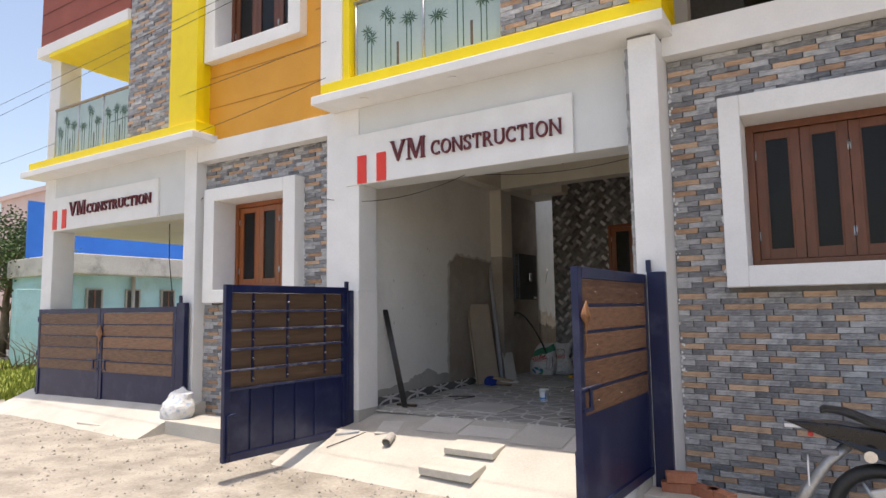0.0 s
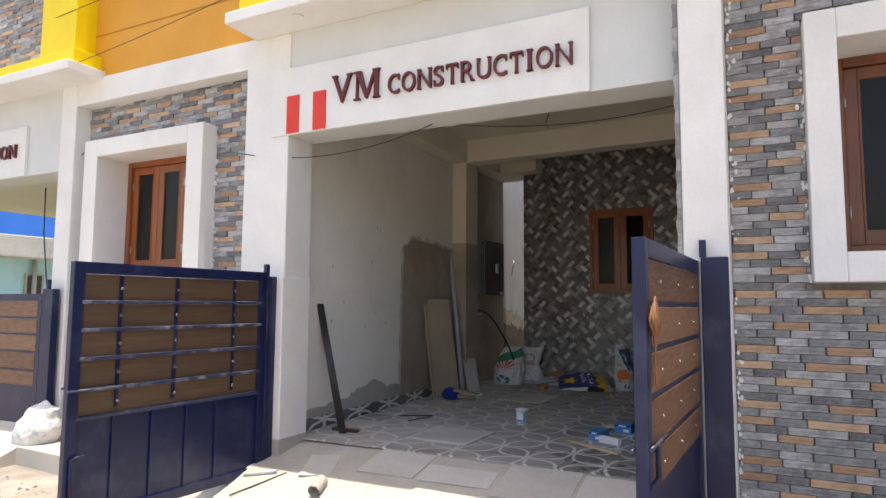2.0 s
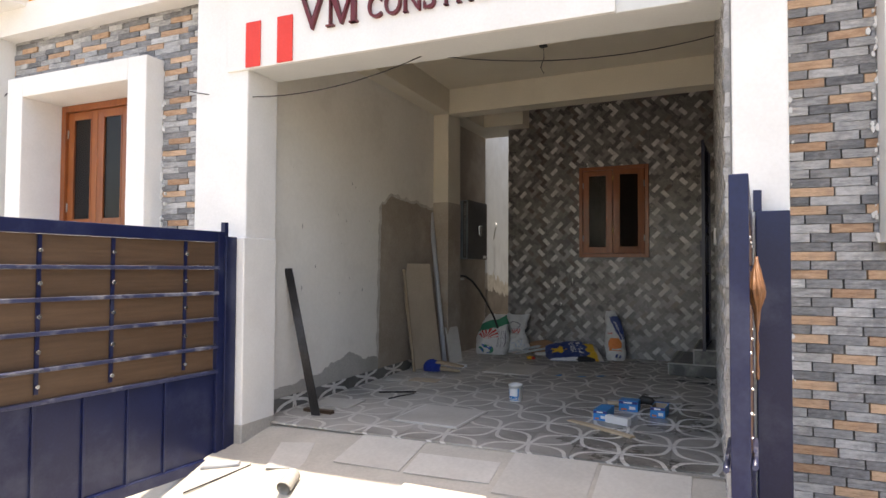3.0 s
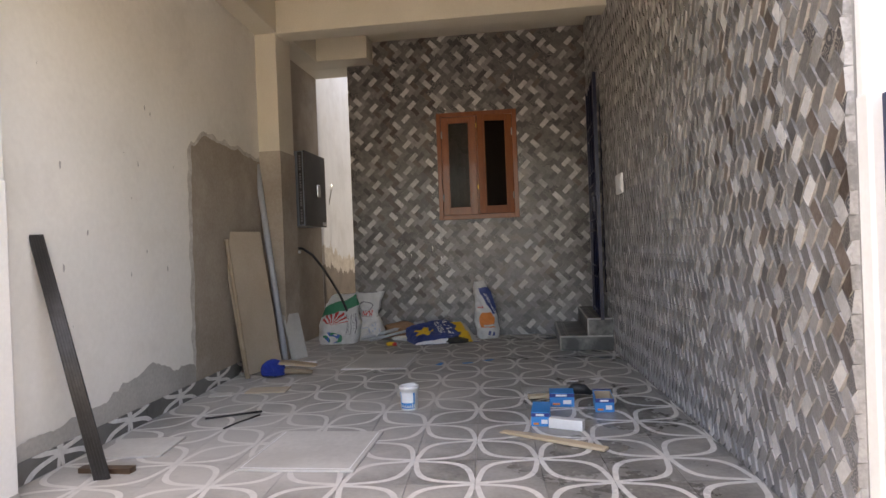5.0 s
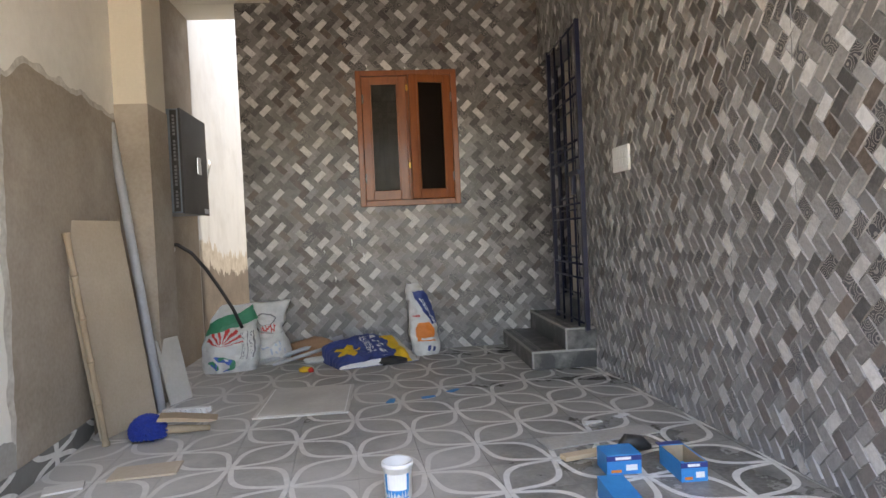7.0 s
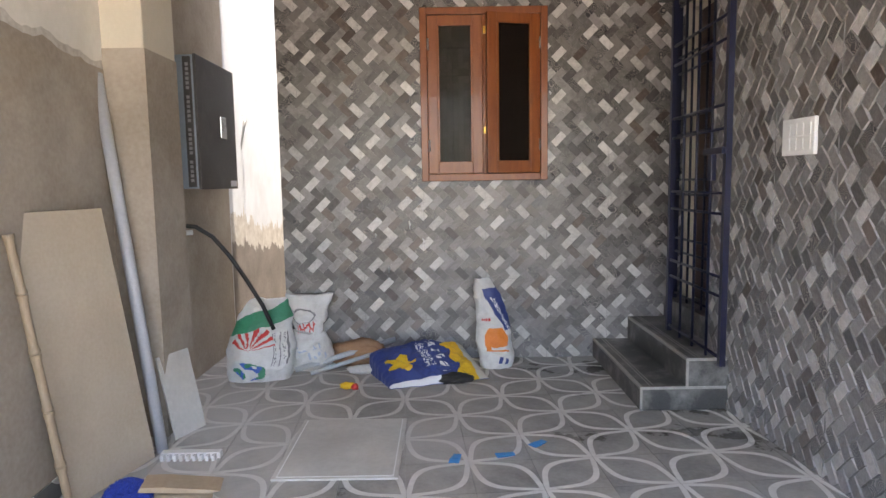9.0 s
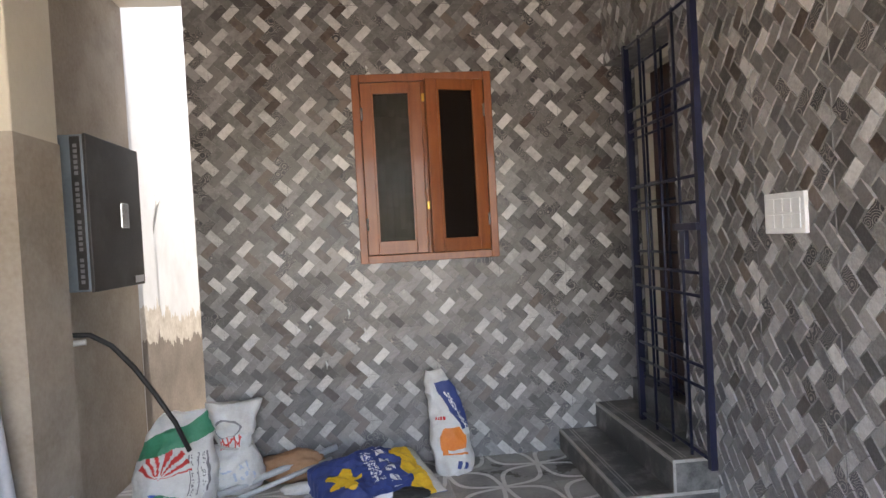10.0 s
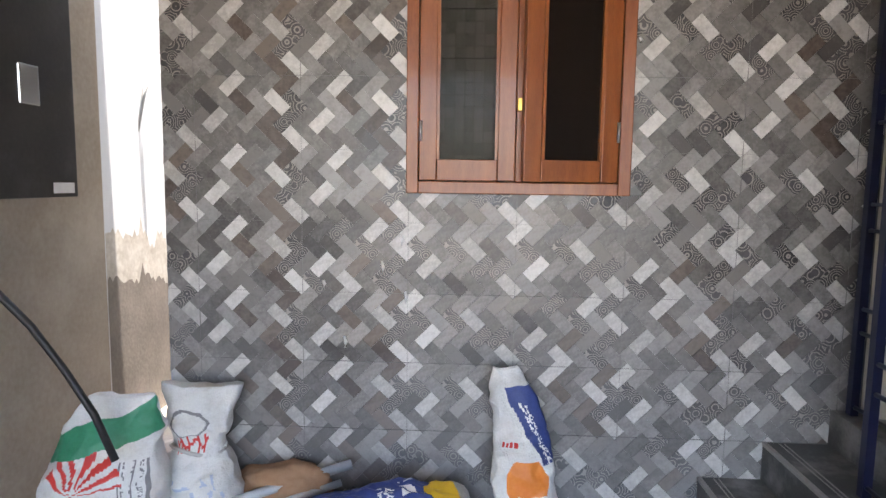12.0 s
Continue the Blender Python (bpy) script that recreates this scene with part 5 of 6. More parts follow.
def paint_raf(a, v):
    x = math.cos(a)
    if not front(a):
        return 0
    if 0.50 < v < 0.62 and abs(x) < 0.50 and (int(x * 15 + 40) % 3 == 0 or abs(v - 0.56 - 0.03 * math.sin(x * 16)) < 0.012):
        return 2
    if 0.62 < v < 0.82 and 0.9 < math.hypot(x * 2.4 + 0.1, (v - 0.72) * 10) < 1.1:
        return 4
    if 0.18 < v < 0.38 and noise.noise((x * 9, v * 22, 1)) > 0.30:
        return 6
    return 0


def paint_roff(a, v):
    x = math.cos(a)
    if not front(a, -179, -1):
        return 0
    d = x + (v - 0.62) * 1.5
    if 0.42 < v < 0.88 and d > 0.22:
        return 4 if abs(d - 0.55) < 0.12 and noise.noise((d * 14, v * 70, 4)) > 0.02 and v < 0.78 else 3
    if 0.18 < v < 0.44 and -0.45 < x < 0.70 and v < 0.50 - 0.25 * abs(x - 0.1):
        return 0 if 0.20 < v < 0.235 and x > -0.2 else 2
    if 0.06 < v < 0.12 and (0.05 < x < 0.25 or 0.40 < x < 0.62):
        return 3
    if 0.52 < v < 0.56 and -0.65 < x < 0.0 and int(x * 20 + 40) % 3:
        return 5
    return 0


MATS = [sack_white, print_green, print_red, print_blue, print_grey, print_orange, print_faint]
grid_sack(200, 150, standing(0.47, 0.30, 0.54, 3, 0.07, 1.0, 0.62, 0.06), paint_rice, MATS, "sack", "white woven sack with green band and red rays", pose(-1.13, 9.62, 0, 0, 0, 6))
raf = grid_sack(170, 130, standing(0.37, 0.25, 0.53, 11, 0.02, 0.66, 1.15, 0.03), paint_raf, MATS, "sack", "tied white plastic sack with faded red print", pose(-0.845, 9.82, 0, 0, 0, -4))
grid_sack(170, 170, standing(0.25, 0.16, 0.62, 23, -0.09, 1.0, 0.55, 0.13), paint_roff, [sack_white, print_green, print_orange, sack_blue, print_white, print_red], "sack", "half-empty white sack with orange and navy print", pose(0.515, 9.78, 0, 0, 0, 2))

part("tie", tube(bmesh.new(), [(0.115 * math.cos(k * math.pi / 8) + 0.004, 0.075 * math.sin(k * math.pi / 8) + 0.015, 0.27 + 0.012 * math.sin(k * math.pi / 4)) for k in range(17)], 0.008, 6), sack_grey, raf, "twisted strip tied round the neck")


def flat_sack():
    t = thing("sack", "empty navy and yellow sack crumpled on the floor", "sack", "cement sacks by the rear wall")
    t.matrix_basis = pose(0.03, 9.56, 0.0, 0, 0, 17)
    bm = bmesh.new()
    nu, nv = 150, 100
    top, bot = [], []
    for j in range(nv + 1):
        for lst, s in ((top, 1), (bot, 0)):
            row = []
            for i in range(nu + 1):
                u, v = i / nu * 2 - 1, j / nv * 2 - 1
                puff = max(0, (1 - u * u) * (1 - v ** 4)) ** 0.5
                z = 0.006 + s * (0.004 + 0.075 * puff + 0.17 * ((v + 1) * 0.5) ** 1.3 * (0.75 + 0.25 * puff) + 0.03 * noise.noise((u * 3, v * 3, 5)) * puff + 0.014 * noise.noise((u * 9, v * 9, 2)) * puff)
                row.append(bm.verts.new((0.335 * u + 0.015 * noise.noise((v * 4, 0, 1)) - 0.03 * v, 0.20 * v + 0.02 * noise.noise((u * 4, 0, 8)), max(0.002, z))))
            lst.append(row)
    for lst in (top, bot):
        for j in range(nv):
            for i in range(nu):
                f = bm.faces.new((lst[j][i], lst[j][i + 1], lst[j + 1][i + 1], lst[j + 1][i]))
                u, v = (i + 0.5) / nu * 2 - 1, (j + 0.5) / nv * 2 - 1
                c = 0
                r, th = math.hypot((u + 0.60) * 1.3, (v + 0.15) * 0.8), math.atan2(v + 0.15, u + 0.60)
                if r < 0.30 + 0.09 * math.cos(5 * th + 0.6):
                    c = 1
                elif u > 0.46 + 0.07 * math.sin(v * 9):
                    c = 3 if u > 0.80 else 1
                elif abs(v + 0.05 * u) < 0.95 and 0.08 < u < 0.34 and abs(v) < 0.75:
                    # a column of heavy unreadable strokes
                    c = 2 if abs(math.sin(v * 9.5)) > 0.55 and 0.12 < u < 0.30 and int((v + 2) * 18 + u * 20) % 4 else 0
                elif -0.16 < u < 0.04 and abs(v) < 0.55 and noise.noise((u * 26, v * 26, 6)) > 0.08:
                    c = 2
                elif v < -0.90:
                    c = 2
                f.material_index, f.smooth = c, True
    for a, b in ((top[0], bot[0]), (top[-1], bot[-1]), ([r[0] for r in top], [r[0] for r in bot]), ([r[-1] for r in top], [r[-1] for r in bot])):
        for i in range(len(a) - 1):
            bm.faces.new((a[i], a[i + 1], b[i + 1], b[i]))
    part("bag", bm, [sack_blue, print_yellow, print_white, sack_grey], t)


flat_sack()


def crumple(name, label, category, x, y, w, d, h, mat, seed, rz=0):
    bm = bmesh.new()
    bmesh.ops.create_icosphere(bm, subdivisions=4, radius=1.0)
    for v in bm.verts:
        n = 1 + 0.30 * noise.noise(v.co * 1.6 + Vector((seed, 0, 0))) + 0.14 * noise.noise(v.co * 4.5 + Vector((0, seed, 0)))
        v.co = Vector((v.co.x * w / 2 * n, v.co.y * d / 2 * n, max(0.002, (v.co.z * n + 0.85) * h / 1.9)))
    return lying(name, label, category, bm, mat, pose(x, y, 0, 0, 0, rz), smooth=True)


crumple("paper_sack", "crumpled brown paper sack by the wall", "sack", -0.50, 9.88, 0.46, 0.18, 0.19, cloth_brown, 3, -6)
crumple("plastic_bag", "black crumpled plastic bag on the floor", "bag", 0.19, 9.42, 0.26, 0.11, 0.07, black, 15)
crumple("cable_bundle", "dark bundled cable beside the pipes", "cable", -0.19, 9.86, 0.12, 0.08, 0.10, charcoal, 21)
crumple("snack_packet", "crumpled red and yellow snack packet", "packet", -0.478, 9.33, 0.11, 0.06, 0.045, print_yellow, 27)
crumple("snack_packet", "crumpled red wrapper on the floor", "packet", -0.435, 9.31, 0.05, 0.05, 0.04, print_red, 29)
crumple("white_carton", "crushed white carton beside the pipes", "box", -0.42, 9.66, 0.20, 0.12, 0.06, sack_white, 33)
for k, (p, q) in enumerate((((-0.90, 9.66, 0.03), (-0.22, 9.93, 0.17)), ((-0.78, 9.60, 0.02), (-0.25, 9.86, 0.12)))):
    t = thing("plastic_pipe", "grey plastic pipe lying across the sacks", "pipe", "loose pipes")
    part("pipe", tube(bmesh.new(), [p, q], 0.020 - 0.005 * k, 12), pvc, t)

# ---------------------------------------------------------------- in front of the house
for x0, x1, y, r, th, lab in ((0.16, 0.72, 4.36, -2, 0.075, "thick cement slab used as a step"), (0.22, 0.74, 4.66, 1, 0.06, "thin cement slab on the ramp")):
    lying("step_slab", lab, "slab", boxes((x0, x1, -0.13, 0.13, 0, th)), ramp_mat, pose(0, y, ramp_z(y) - 0.012, 9 if y < 4.5 else 8, 0, r), bevel=0.008)
for x, y, w, d, r in ((-0.72, 4.90, 0.24, 0.36, 24), (0.40, 5.06, 0.55, 0.26, 5), (0.98, 5.12, 0.52, 0.50, 3), (1.52, 5.10, 0.50, 0.52, 3), (-0.15, 5.12, 0.48, 0.42, 3)):
    lying("ramp_tile", "plain pale tile laid loose on the ramp", "tile", boxes((-w / 2, w / 2, -d / 2, d / 2, 0, 0.006)), tile_plain, pose(x, y, ramp_z(y) + 0.004, 10.6, 0, r), "tiles on the ramp", 0.002)
stub = thing("drain_pipe", "short grey drain pipe end in the ramp", "pipe")
bm = bmesh.new()
tube(bm, [(-0.50, 4.66, -0.12), (-0.47, 4.53, -0.165)], 0.045, 16, caps=False)
tube(bm, [(-0.47, 4.532, -0.165), (-0.50, 4.66, -0.12)], 0.038, 16, caps=False)
part("pipe", bm, concrete, stub)
lying("conduit", "grey plastic conduit lying on the ramp edge", "pipe", tube(bmesh.new(), [(-1.24, 4.62, -0.18), (-0.98, 4.70, -0.13)], 0.016, 10), pvc, Matrix())
lying("iron_rod", "thin dark rod lying on the ramp", "rod", tube(bmesh.new(), [(-1.16, 4.40, -0.26), (-0.90, 4.72, -0.135)], 0.0055, 6), charcoal, Matrix())
lying("slab_piece", "broken cement piece on the ramp foot", "slab", boxes((0, 0.55, 0, 0.25, 0, 0.07)), ramp_mat, pose(-5.75, 4.12, -0.43, 0, 0, 4), bevel=0.01)
grid_sack(80, 60, standing(0.50, 0.36, 0.40, 41, 0.02, 1.0, 0.08, 0.08), lambda a, v: 1 if noise.noise((math.cos(a) * 6, v * 9, math.sin(a) * 3)) > 0.34 else 0, [sack_white, print_faint], "sack", "slumped white sack against the pillar foot", pose(-4.15, 4.62, -0.24))
for k, (x, y, z, r) in enumerate(((2.26, 4.80, -0.30, 12), (2.47, 4.78, -0.30, -30), (2.29, 4.80, -0.222, 20), (2.60, 4.72, -0.30, -38))):
    bm = boxes((-0.11, 0.11, -0.05, 0.05, 0, 0.075))
    for v in bm.verts:
        v.co += Vector((noise.noise((k, v.co.x * 9, v.co.z * 9)), noise.noise((v.co.y * 9, k, 3)), 0)) * 0.012
    lying("brick", "loose red brick at the wall foot", "brick", bm, brick_mat, pose(x, y, z, 0, 0, r), "loose bricks", 0.006)


def motorbike():
    """Parked with its tail towards the gate."""
    m = thing("motorbike", "black parked motorbike with chrome trim", "motorbike")
    m.matrix_basis = pose(3.42, 4.30, STREET, 0, 0, 4)
    for x in (0.18, 1.42):
        bm = bmesh.new()
        n = 28
        rs = []
        for i in range(n):
            a = 2 * math.pi * i / n
            rs.append([bm.verts.new((x + (0.255 + 0.045 * math.cos(b)) * math.cos(a), 0.045 * math.sin(b), 0.30 + (0.255 + 0.045 * math.cos(b)) * math.sin(a))) for b in [2 * math.pi * k / 8 for k in range(8)]])
        for i in range(n):
            for k in range(8):
                bm.faces.new((rs[i][k], rs[(i + 1) % n][k], rs[(i + 1) % n][(k + 1) % 8], rs[i][(k + 1) % 8])).smooth = True
        w = part("tyre", bm, black, m)
        bm = bmesh.new()
        for k in range(6):
            a = k * math.pi / 3
            tube(bm, [(x, 0, 0.30), (x + 0.21 * math.cos(a), 0, 0.30 + 0.21 * math.sin(a))], [0.03, 0.012], 6)
        part("rim", bm, steel, w)
    part("frame", tube(bmesh.new(), [(0.18, 0.06, 0.30), (0.55, 0.06, 0.36), (0.95, 0.05, 0.42), (1.12, 0, 0.85)], 0.022, 8), black_gloss, m)
    part("engine", tube(bmesh.new(), [(0.62, 0, 0.30), (0.75, 0, 0.40), (0.95, 0, 0.48)], [0.12, 0.15, 0.10], 12), steel, m, "dull metal engine block")
    part("exhaust", tube(bmesh.new(), [(0.85, -0.13, 0.24), (0.45, -0.15, 0.26), (-0.02, -0.16, 0.36)], [0.025, 0.04, 0.045], 12), chrome, m, "chrome silencer")
    bm = bmesh.new()
    prism(bm, [(-0.34, 0.83), (-0.10, 0.74), (0.20, 0.63), (0.72, 0.58), (0.78, 0.72), (0.60, 0.78), (0.25, 0.80), (-0.02, 0.83)], -0.11, 0.11)
    for v in bm.verts:
        v.co.y *= 0.30 + 0.70 * min(1, max(0, (v.co.x + 0.34) / 0.45))
    part("tail", bm, black_gloss, m, "glossy black tail cowl", 0.012)
    bm = bmesh.new()
    prism(bm, [(-0.13, 0.895), (-0.05, 0.905), (0.16, 0.82), (0.72, 0.80), (0.76, 0.86), (0.45, 0.84), (0.18, 0.855), (0.02, 0.915), (-0.11, 0.925)], -0.10, 0.10)
    part("seat", bm, black, m, "matt black stepped seat", 0.012)
    part("tail_lens", boxes((-0.33, -0.20, -0.035, 0.035, 0.785, 0.81)), print_white, m, "pale tail lamp lens", 0.006)
    part("plate_holder", tube(bmesh.new(), [(0.02, 0, 0.70), (-0.10, 0, 0.58), (-0.22, 0, 0.40), (-0.28, 0, 0.26)], [0.035, 0.03, 0.04, 0.045], 8), steel, m, "dusty silver mudguard stay")
    part("number_plate", boxes((-0.215, -0.205, -0.09, 0.09, 0.44, 0.60)), print_white, m, "white plate", 0.003)
    # pale grey here puts the sunlight on the cover into its colour
    bm = bmesh.new()
    prism(bm, [(0.10, 0.46), (0.34, 0.53), (0.62, 0.50), (0.70, 0.36), (0.40, 0.30), (0.16, 0.34)], -0.15, -0.11)
    part("side_cover", bm, sack_grey, m, "side cover coloured pale as if sunlit", 0.012)
    part("reflector", tube(bmesh.new(), [(0.12, -0.125, 0.66), (0.12, -0.14, 0.66)], 0.035, 14), chrome, m, "round bright reflector")
    part("tank", tube(bmesh.new(), [(0.72, 0, 0.82), (0.85, 0, 0.86), (1.02, 0, 0.86), (1.14, 0, 0.80)], [0.07, 0.13, 0.13, 0.06], 14), black_gloss, m)
    part("tail_light", boxes((-0.20, -0.17, -0.03, 0.03, 0.735, 0.765)), print_red, m, "red tail light", 0.008)
    part("indicator", boxes((-0.14, -0.04, -0.16, -0.10, 0.655, 0.685)), print_grey, m, "smoked indicator", 0.008)
    part("shock", tube(bmesh.new(), [(0.20, -0.10, 0.34), (0.36, -0.10, 0.70)], 0.025, 8), chrome, m)
    part("fork", tube(bmesh.new(), [(1.42, 0.07, 0.30), (1.20, 0.07, 0.95)], 0.02, 8), chrome, m)
    part("fork", tube(bmesh.new(), [(1.42, -0.07, 0.30), (1.20, -0.07, 0.95)], 0.02, 8), chrome, m)
    part("handlebar", tube(bmesh.new(), [(1.06, -0.34, 1.02), (1.18, -0.2, 1.03), (1.20, 0.2, 1.03), (1.06, 0.34, 1.02)], 0.012, 8), black, m)
    part("headlamp", tube(bmesh.new(), [(1.22, 0, 0.90), (1.36, 0, 0.90)], [0.08, 0.07], 14), black_gloss, m)
    part("stand", tube(bmesh.new(), [(0.72, 0.08, 0.30), (0.78, 0.26, 0.01)], 0.012, 6), steel, m)


motorbike()

# overhead cables
for p, q, d in (((-40, 4.6, 4.90), (12, 4.0, 5.15), 0.1), ((-40, 4.6, 4.30), (12, 4.0, 5.3), 0.15), ((-40, 4.4, 3.2), (-1.46, 4.675, 4.30), 0.0), ((-3.9, 4.60, 3.59), (-1.46, 4.675, 3.86), 0.02)):
    w = thing("overhead_cable", "black service cable strung along the house fronts", "cable", "overhead cables")
    part("cable", tube(bmesh.new(), sag(p, q, d, 24), 0.0035, 5), black, w)
dw = thing("wall_wire", "loose black wire between the pillars", "wire")
part("wire", tube(bmesh.new(), sag((-4.44, 4.92, 2.70), (-4.15, 4.95, 2.78), 0.04), 0.005, 5), black, dw)
part("wire", tube(bmesh.new(), [(-5.5, 5.3, 2.56), (-5.5, 5.31, 2.0), (-5.45, 5.35, 1.4), (-5.4, 5.4, 0.9)], 0.008, 5), black, dw)

# ---------------------------------------------------------------- neighbourhood beyond the row
house = thing("turquoise_house", "low turquoise house with a weathered sunshade", "house")
part("wall", boxes((-22, -18.2, 9.6, 22, STREET, 2.75)), turquoise, house)
part("sunshade", boxes((-22, -17.3, 9.4, 22, 2.45, 3.10)), old_concrete, house, "stained concrete sunshade", 0.03)
bm = bmesh.new()
for k in range(110):
    y = 9.3 + 0.1 * k
    box(bm, -20.4 if k % 2 else -20.36, -20.3, y, y + 0.1, 3.1, 5.1)
tagged(part("roof_sheet", bm, blue_sheet, house, "blue ribbed metal sheet"), kind="stuff")
for k in range(6):
    y = 10.3 + 1.35 * k
    w = part("window", boxes((-18.25, -18.12, y, y + 0.55, 1.15, 2.0)), room_dark, house)
    part("pane", boxes((-18.125, -18.115, y + 0.06, y + 0.49, 1.2, 1.95)), black_gloss, w)
    part("frame", boxes((-18.118, -18.10, y + 0.25, y + 0.30, 1.2, 1.95)), teak_dark, w)
part("rain_pipe", tube(bmesh.new(), [(-18.1, 11.9, STREET), (-18.1, 11.9, 2.45)], 0.07, 8), concrete, house)
cw = thing("compound_wall", "pale turquoise boundary wall, weathered", "wall")
part("wall", boxes((-18.3, -18.1, 8.2, 9.35, STREET, 1.95)), turquoise, cw, bevel=0.02)
shed = thing("brick_shed", "small brick shed with a tin roof and a pipe", "shed")
part("wall", boxes((-24, -22, 11.7, 13.5, STREET, 4.2)), brick_mat, shed)
part("roof", boxes((-24.4, -21.4, 10.6, 13.8, 4.2, 4.28)), steel, shed, "tin roof")
part("rain_pipe", tube(bmesh.new(), [(-18.0, 9.50, STREET), (-18.0, 9.50, 3.9)], 0.09, 8), concrete, shed)
tank = thing("water_tank", "black ribbed plastic water tank", "tank")
bm = bmesh.new()
tube(bm, [(-23.4, 12.3, z) for z in np.linspace(4.25, 5.7, 13)], [0.62 if i % 2 else 0.57 for i in range(13)], 20)
part("body", bm, black, tank)
pink = thing("pink_building", "distant pink flat-roofed building", "building")
part("wall", boxes((-62, -50, 24, 36, STREET, 11.5)), pink_wall, pink)
part("parapet", boxes((-62.3, -49.7, 23.7, 36.3, 11.5, 11.9)), pink_wall, pink)
for k in range(4):
    w = part("window", boxes((-50.05, -49.9, 25 + 2.6 * k, 26.4 + 2.6 * k, 8.2, 9.8)), white, pink)
    part("pane", boxes((-49.9, -49.85, 25.1 + 2.6 * k, 26.3 + 2.6 * k, 8.3, 9.7)), black_gloss, w)


def tree(x, y, h, spread, seed, label):
    rnd = random.Random(seed)
    t = thing("tree", label, "tree", "trees behind the wall", (x, y, STREET))
    bm = bmesh.new()
    tube(bm, [(0, 0, 0), (0.1, 0.05, h * 0.2), (0.0, 0.1, h * 0.42), (0.15, 0.1, h * 0.6)], [0.2, 0.16, 0.12, 0.07], 9)
    tips = []
    for k in range(11):
        a, z = rnd.uniform(0, 2 * math.pi), h * rnd.uniform(0.3, 0.58)
        tip = Vector((math.cos(a) * spread * rnd.uniform(0.5, 1), math.sin(a) * spread * rnd.uniform(0.5, 1), h * rnd.uniform(0.55, 0.95)))
        tube(bm, [(0.05, 0.08, z), Vector((0.05, 0.08, z)).lerp(tip, 0.5) + Vector((0, 0, 0.2)), tip], [0.06, 0.035, 0.012], 6)
        tips.append(tip)
    part("trunk", bm, bark, t)
    bm = bmesh.new()
    for tip in tips:
        for c in range(5):
            o = tip + Vector((rnd.gauss(0, 0.45), rnd.gauss(0, 0.45), rnd.gauss(0, 0.35)))
            for l in range(70):
                p = o + Vector((rnd.gauss(0, 0.28), rnd.gauss(0, 0.28), rnd.gauss(0, 0.22)))
                d = Vector((rnd.gauss(0, 1), rnd.gauss(0, 1), rnd.gauss(0, 0.6))).normalized() * 0.13
                n = d.orthogonal().normalized() * 0.045
                bm.faces.new([bm.verts.new(q) for q in (p, p + d * 0.5 + n, p + d, p + d * 0.5 - n)])
    part("crown", bm, leaf_mat, t)


tree(-25, 11.0, 5.6, 1.7, 1, "leafy green tree behind the turquoise wall")
tree(-29, 12.4, 6.4, 2.0, 2, "dense green tree in the distance")
tree(-23.5, 9.9, 4.9, 1.6, 3, "small green tree by the open ground")
bm = bmesh.new()
rnd = random.Random(12)
for k in range(9000):
    x = -9.3 - 11 * rnd.random() ** 1.3
    y = 4.9 + (4.2 + 0.35 * (-9.3 - x)) * rnd.random() - 0.2
    h, a = rnd.uniform(0.05, 0.15), rnd.uniform(0, math.pi)
    dx, dy = 0.018 * math.cos(a), 0.018 * math.sin(a)
    bx_, by_ = rnd.gauss(0, 0.04), rnd.gauss(0, 0.04)
    bm.faces.new([bm.verts.new(p) for p in ((x - dx, y - dy, STREET - 0.06), (x + dx, y + dy, STREET - 0.06), (x + bx_, y + by_, STREET + h))])
tagged(mesh_object("grass", bm, grass_mat), "patchy sunlit grass on open ground", "grass", kind="stuff")
bm = bmesh.new()
sheet(bm, -24, -8.9, 4.86, 9.6, 60, 20, lambda x, y: STREET - 0.03 + 0.02 * noise.noise((x, y, 0)))
setting("lawn", bm, grass_mat, "rough green ground under the grass", "ground")
for k in range(3):
    t = thing("dead_branch", "dry grey branches heaped by the wall", "branch", "dead branches")
    bm = bmesh.new()
    for j in range(9):
        p = Vector((-17.0 + 0.3 * k + rnd.uniform(-0.5, 0.5), 8.0 + rnd.uniform(-0.6, 0.8), STREET + 0.02))
        q = p + Vector((rnd.uniform(-0.6, 0.6), rnd.uniform(-0.8, 0.8), rnd.uniform(0.1, 1.0)))
        tube(bm, [p, p.lerp(q, 0.5) + Vector((0.05, 0.1, 0.05)), q], [0.02, 0.013, 0.005], 5)
    part("twigs", bm, bark, t)

bm = bmesh.new()
rnd = random.Random(77)
for k in range(5200):
    x, y = rnd.uniform(-9, 3.4), 4.15 - 4.6 * rnd.random() ** 1.4
    r = 0.006 + 0.02 * rnd.random() ** 3
    z = STREET + 0.02 * noise.noise((x * 0.9, y * 0.9, 0)) + 0.012 * noise.noise((x * 4, y * 4, 3))
    c = [Vector((x + r * rnd.uniform(0.7, 1.2) * math.cos(a), y + r * rnd.uniform(0.7, 1.2) * math.sin(a), z - 0.002)) for a in (0, 1.6, 3.1, 4.7)]
    t = bm.verts.new((x + rnd.gauss(0, r * 0.3), y + rnd.gauss(0, r * 0.3), z + r * rnd.uniform(0.5, 0.9)))
    b = [bm.verts.new(p) for p in c]
    for i in range(4):
        bm.faces.new((b[i], b[(i + 1) % 4], t))
tagged(mesh_object("gravel", bm, surf("gravel_stone", (0.16, 0.15, 0.13), (0.42, 0.39, 0.35), 30, 0.9, 0.3, random_mix=0.7, island=True)), "loose gravel and crumbs on the road", "gravel", kind="stuff")

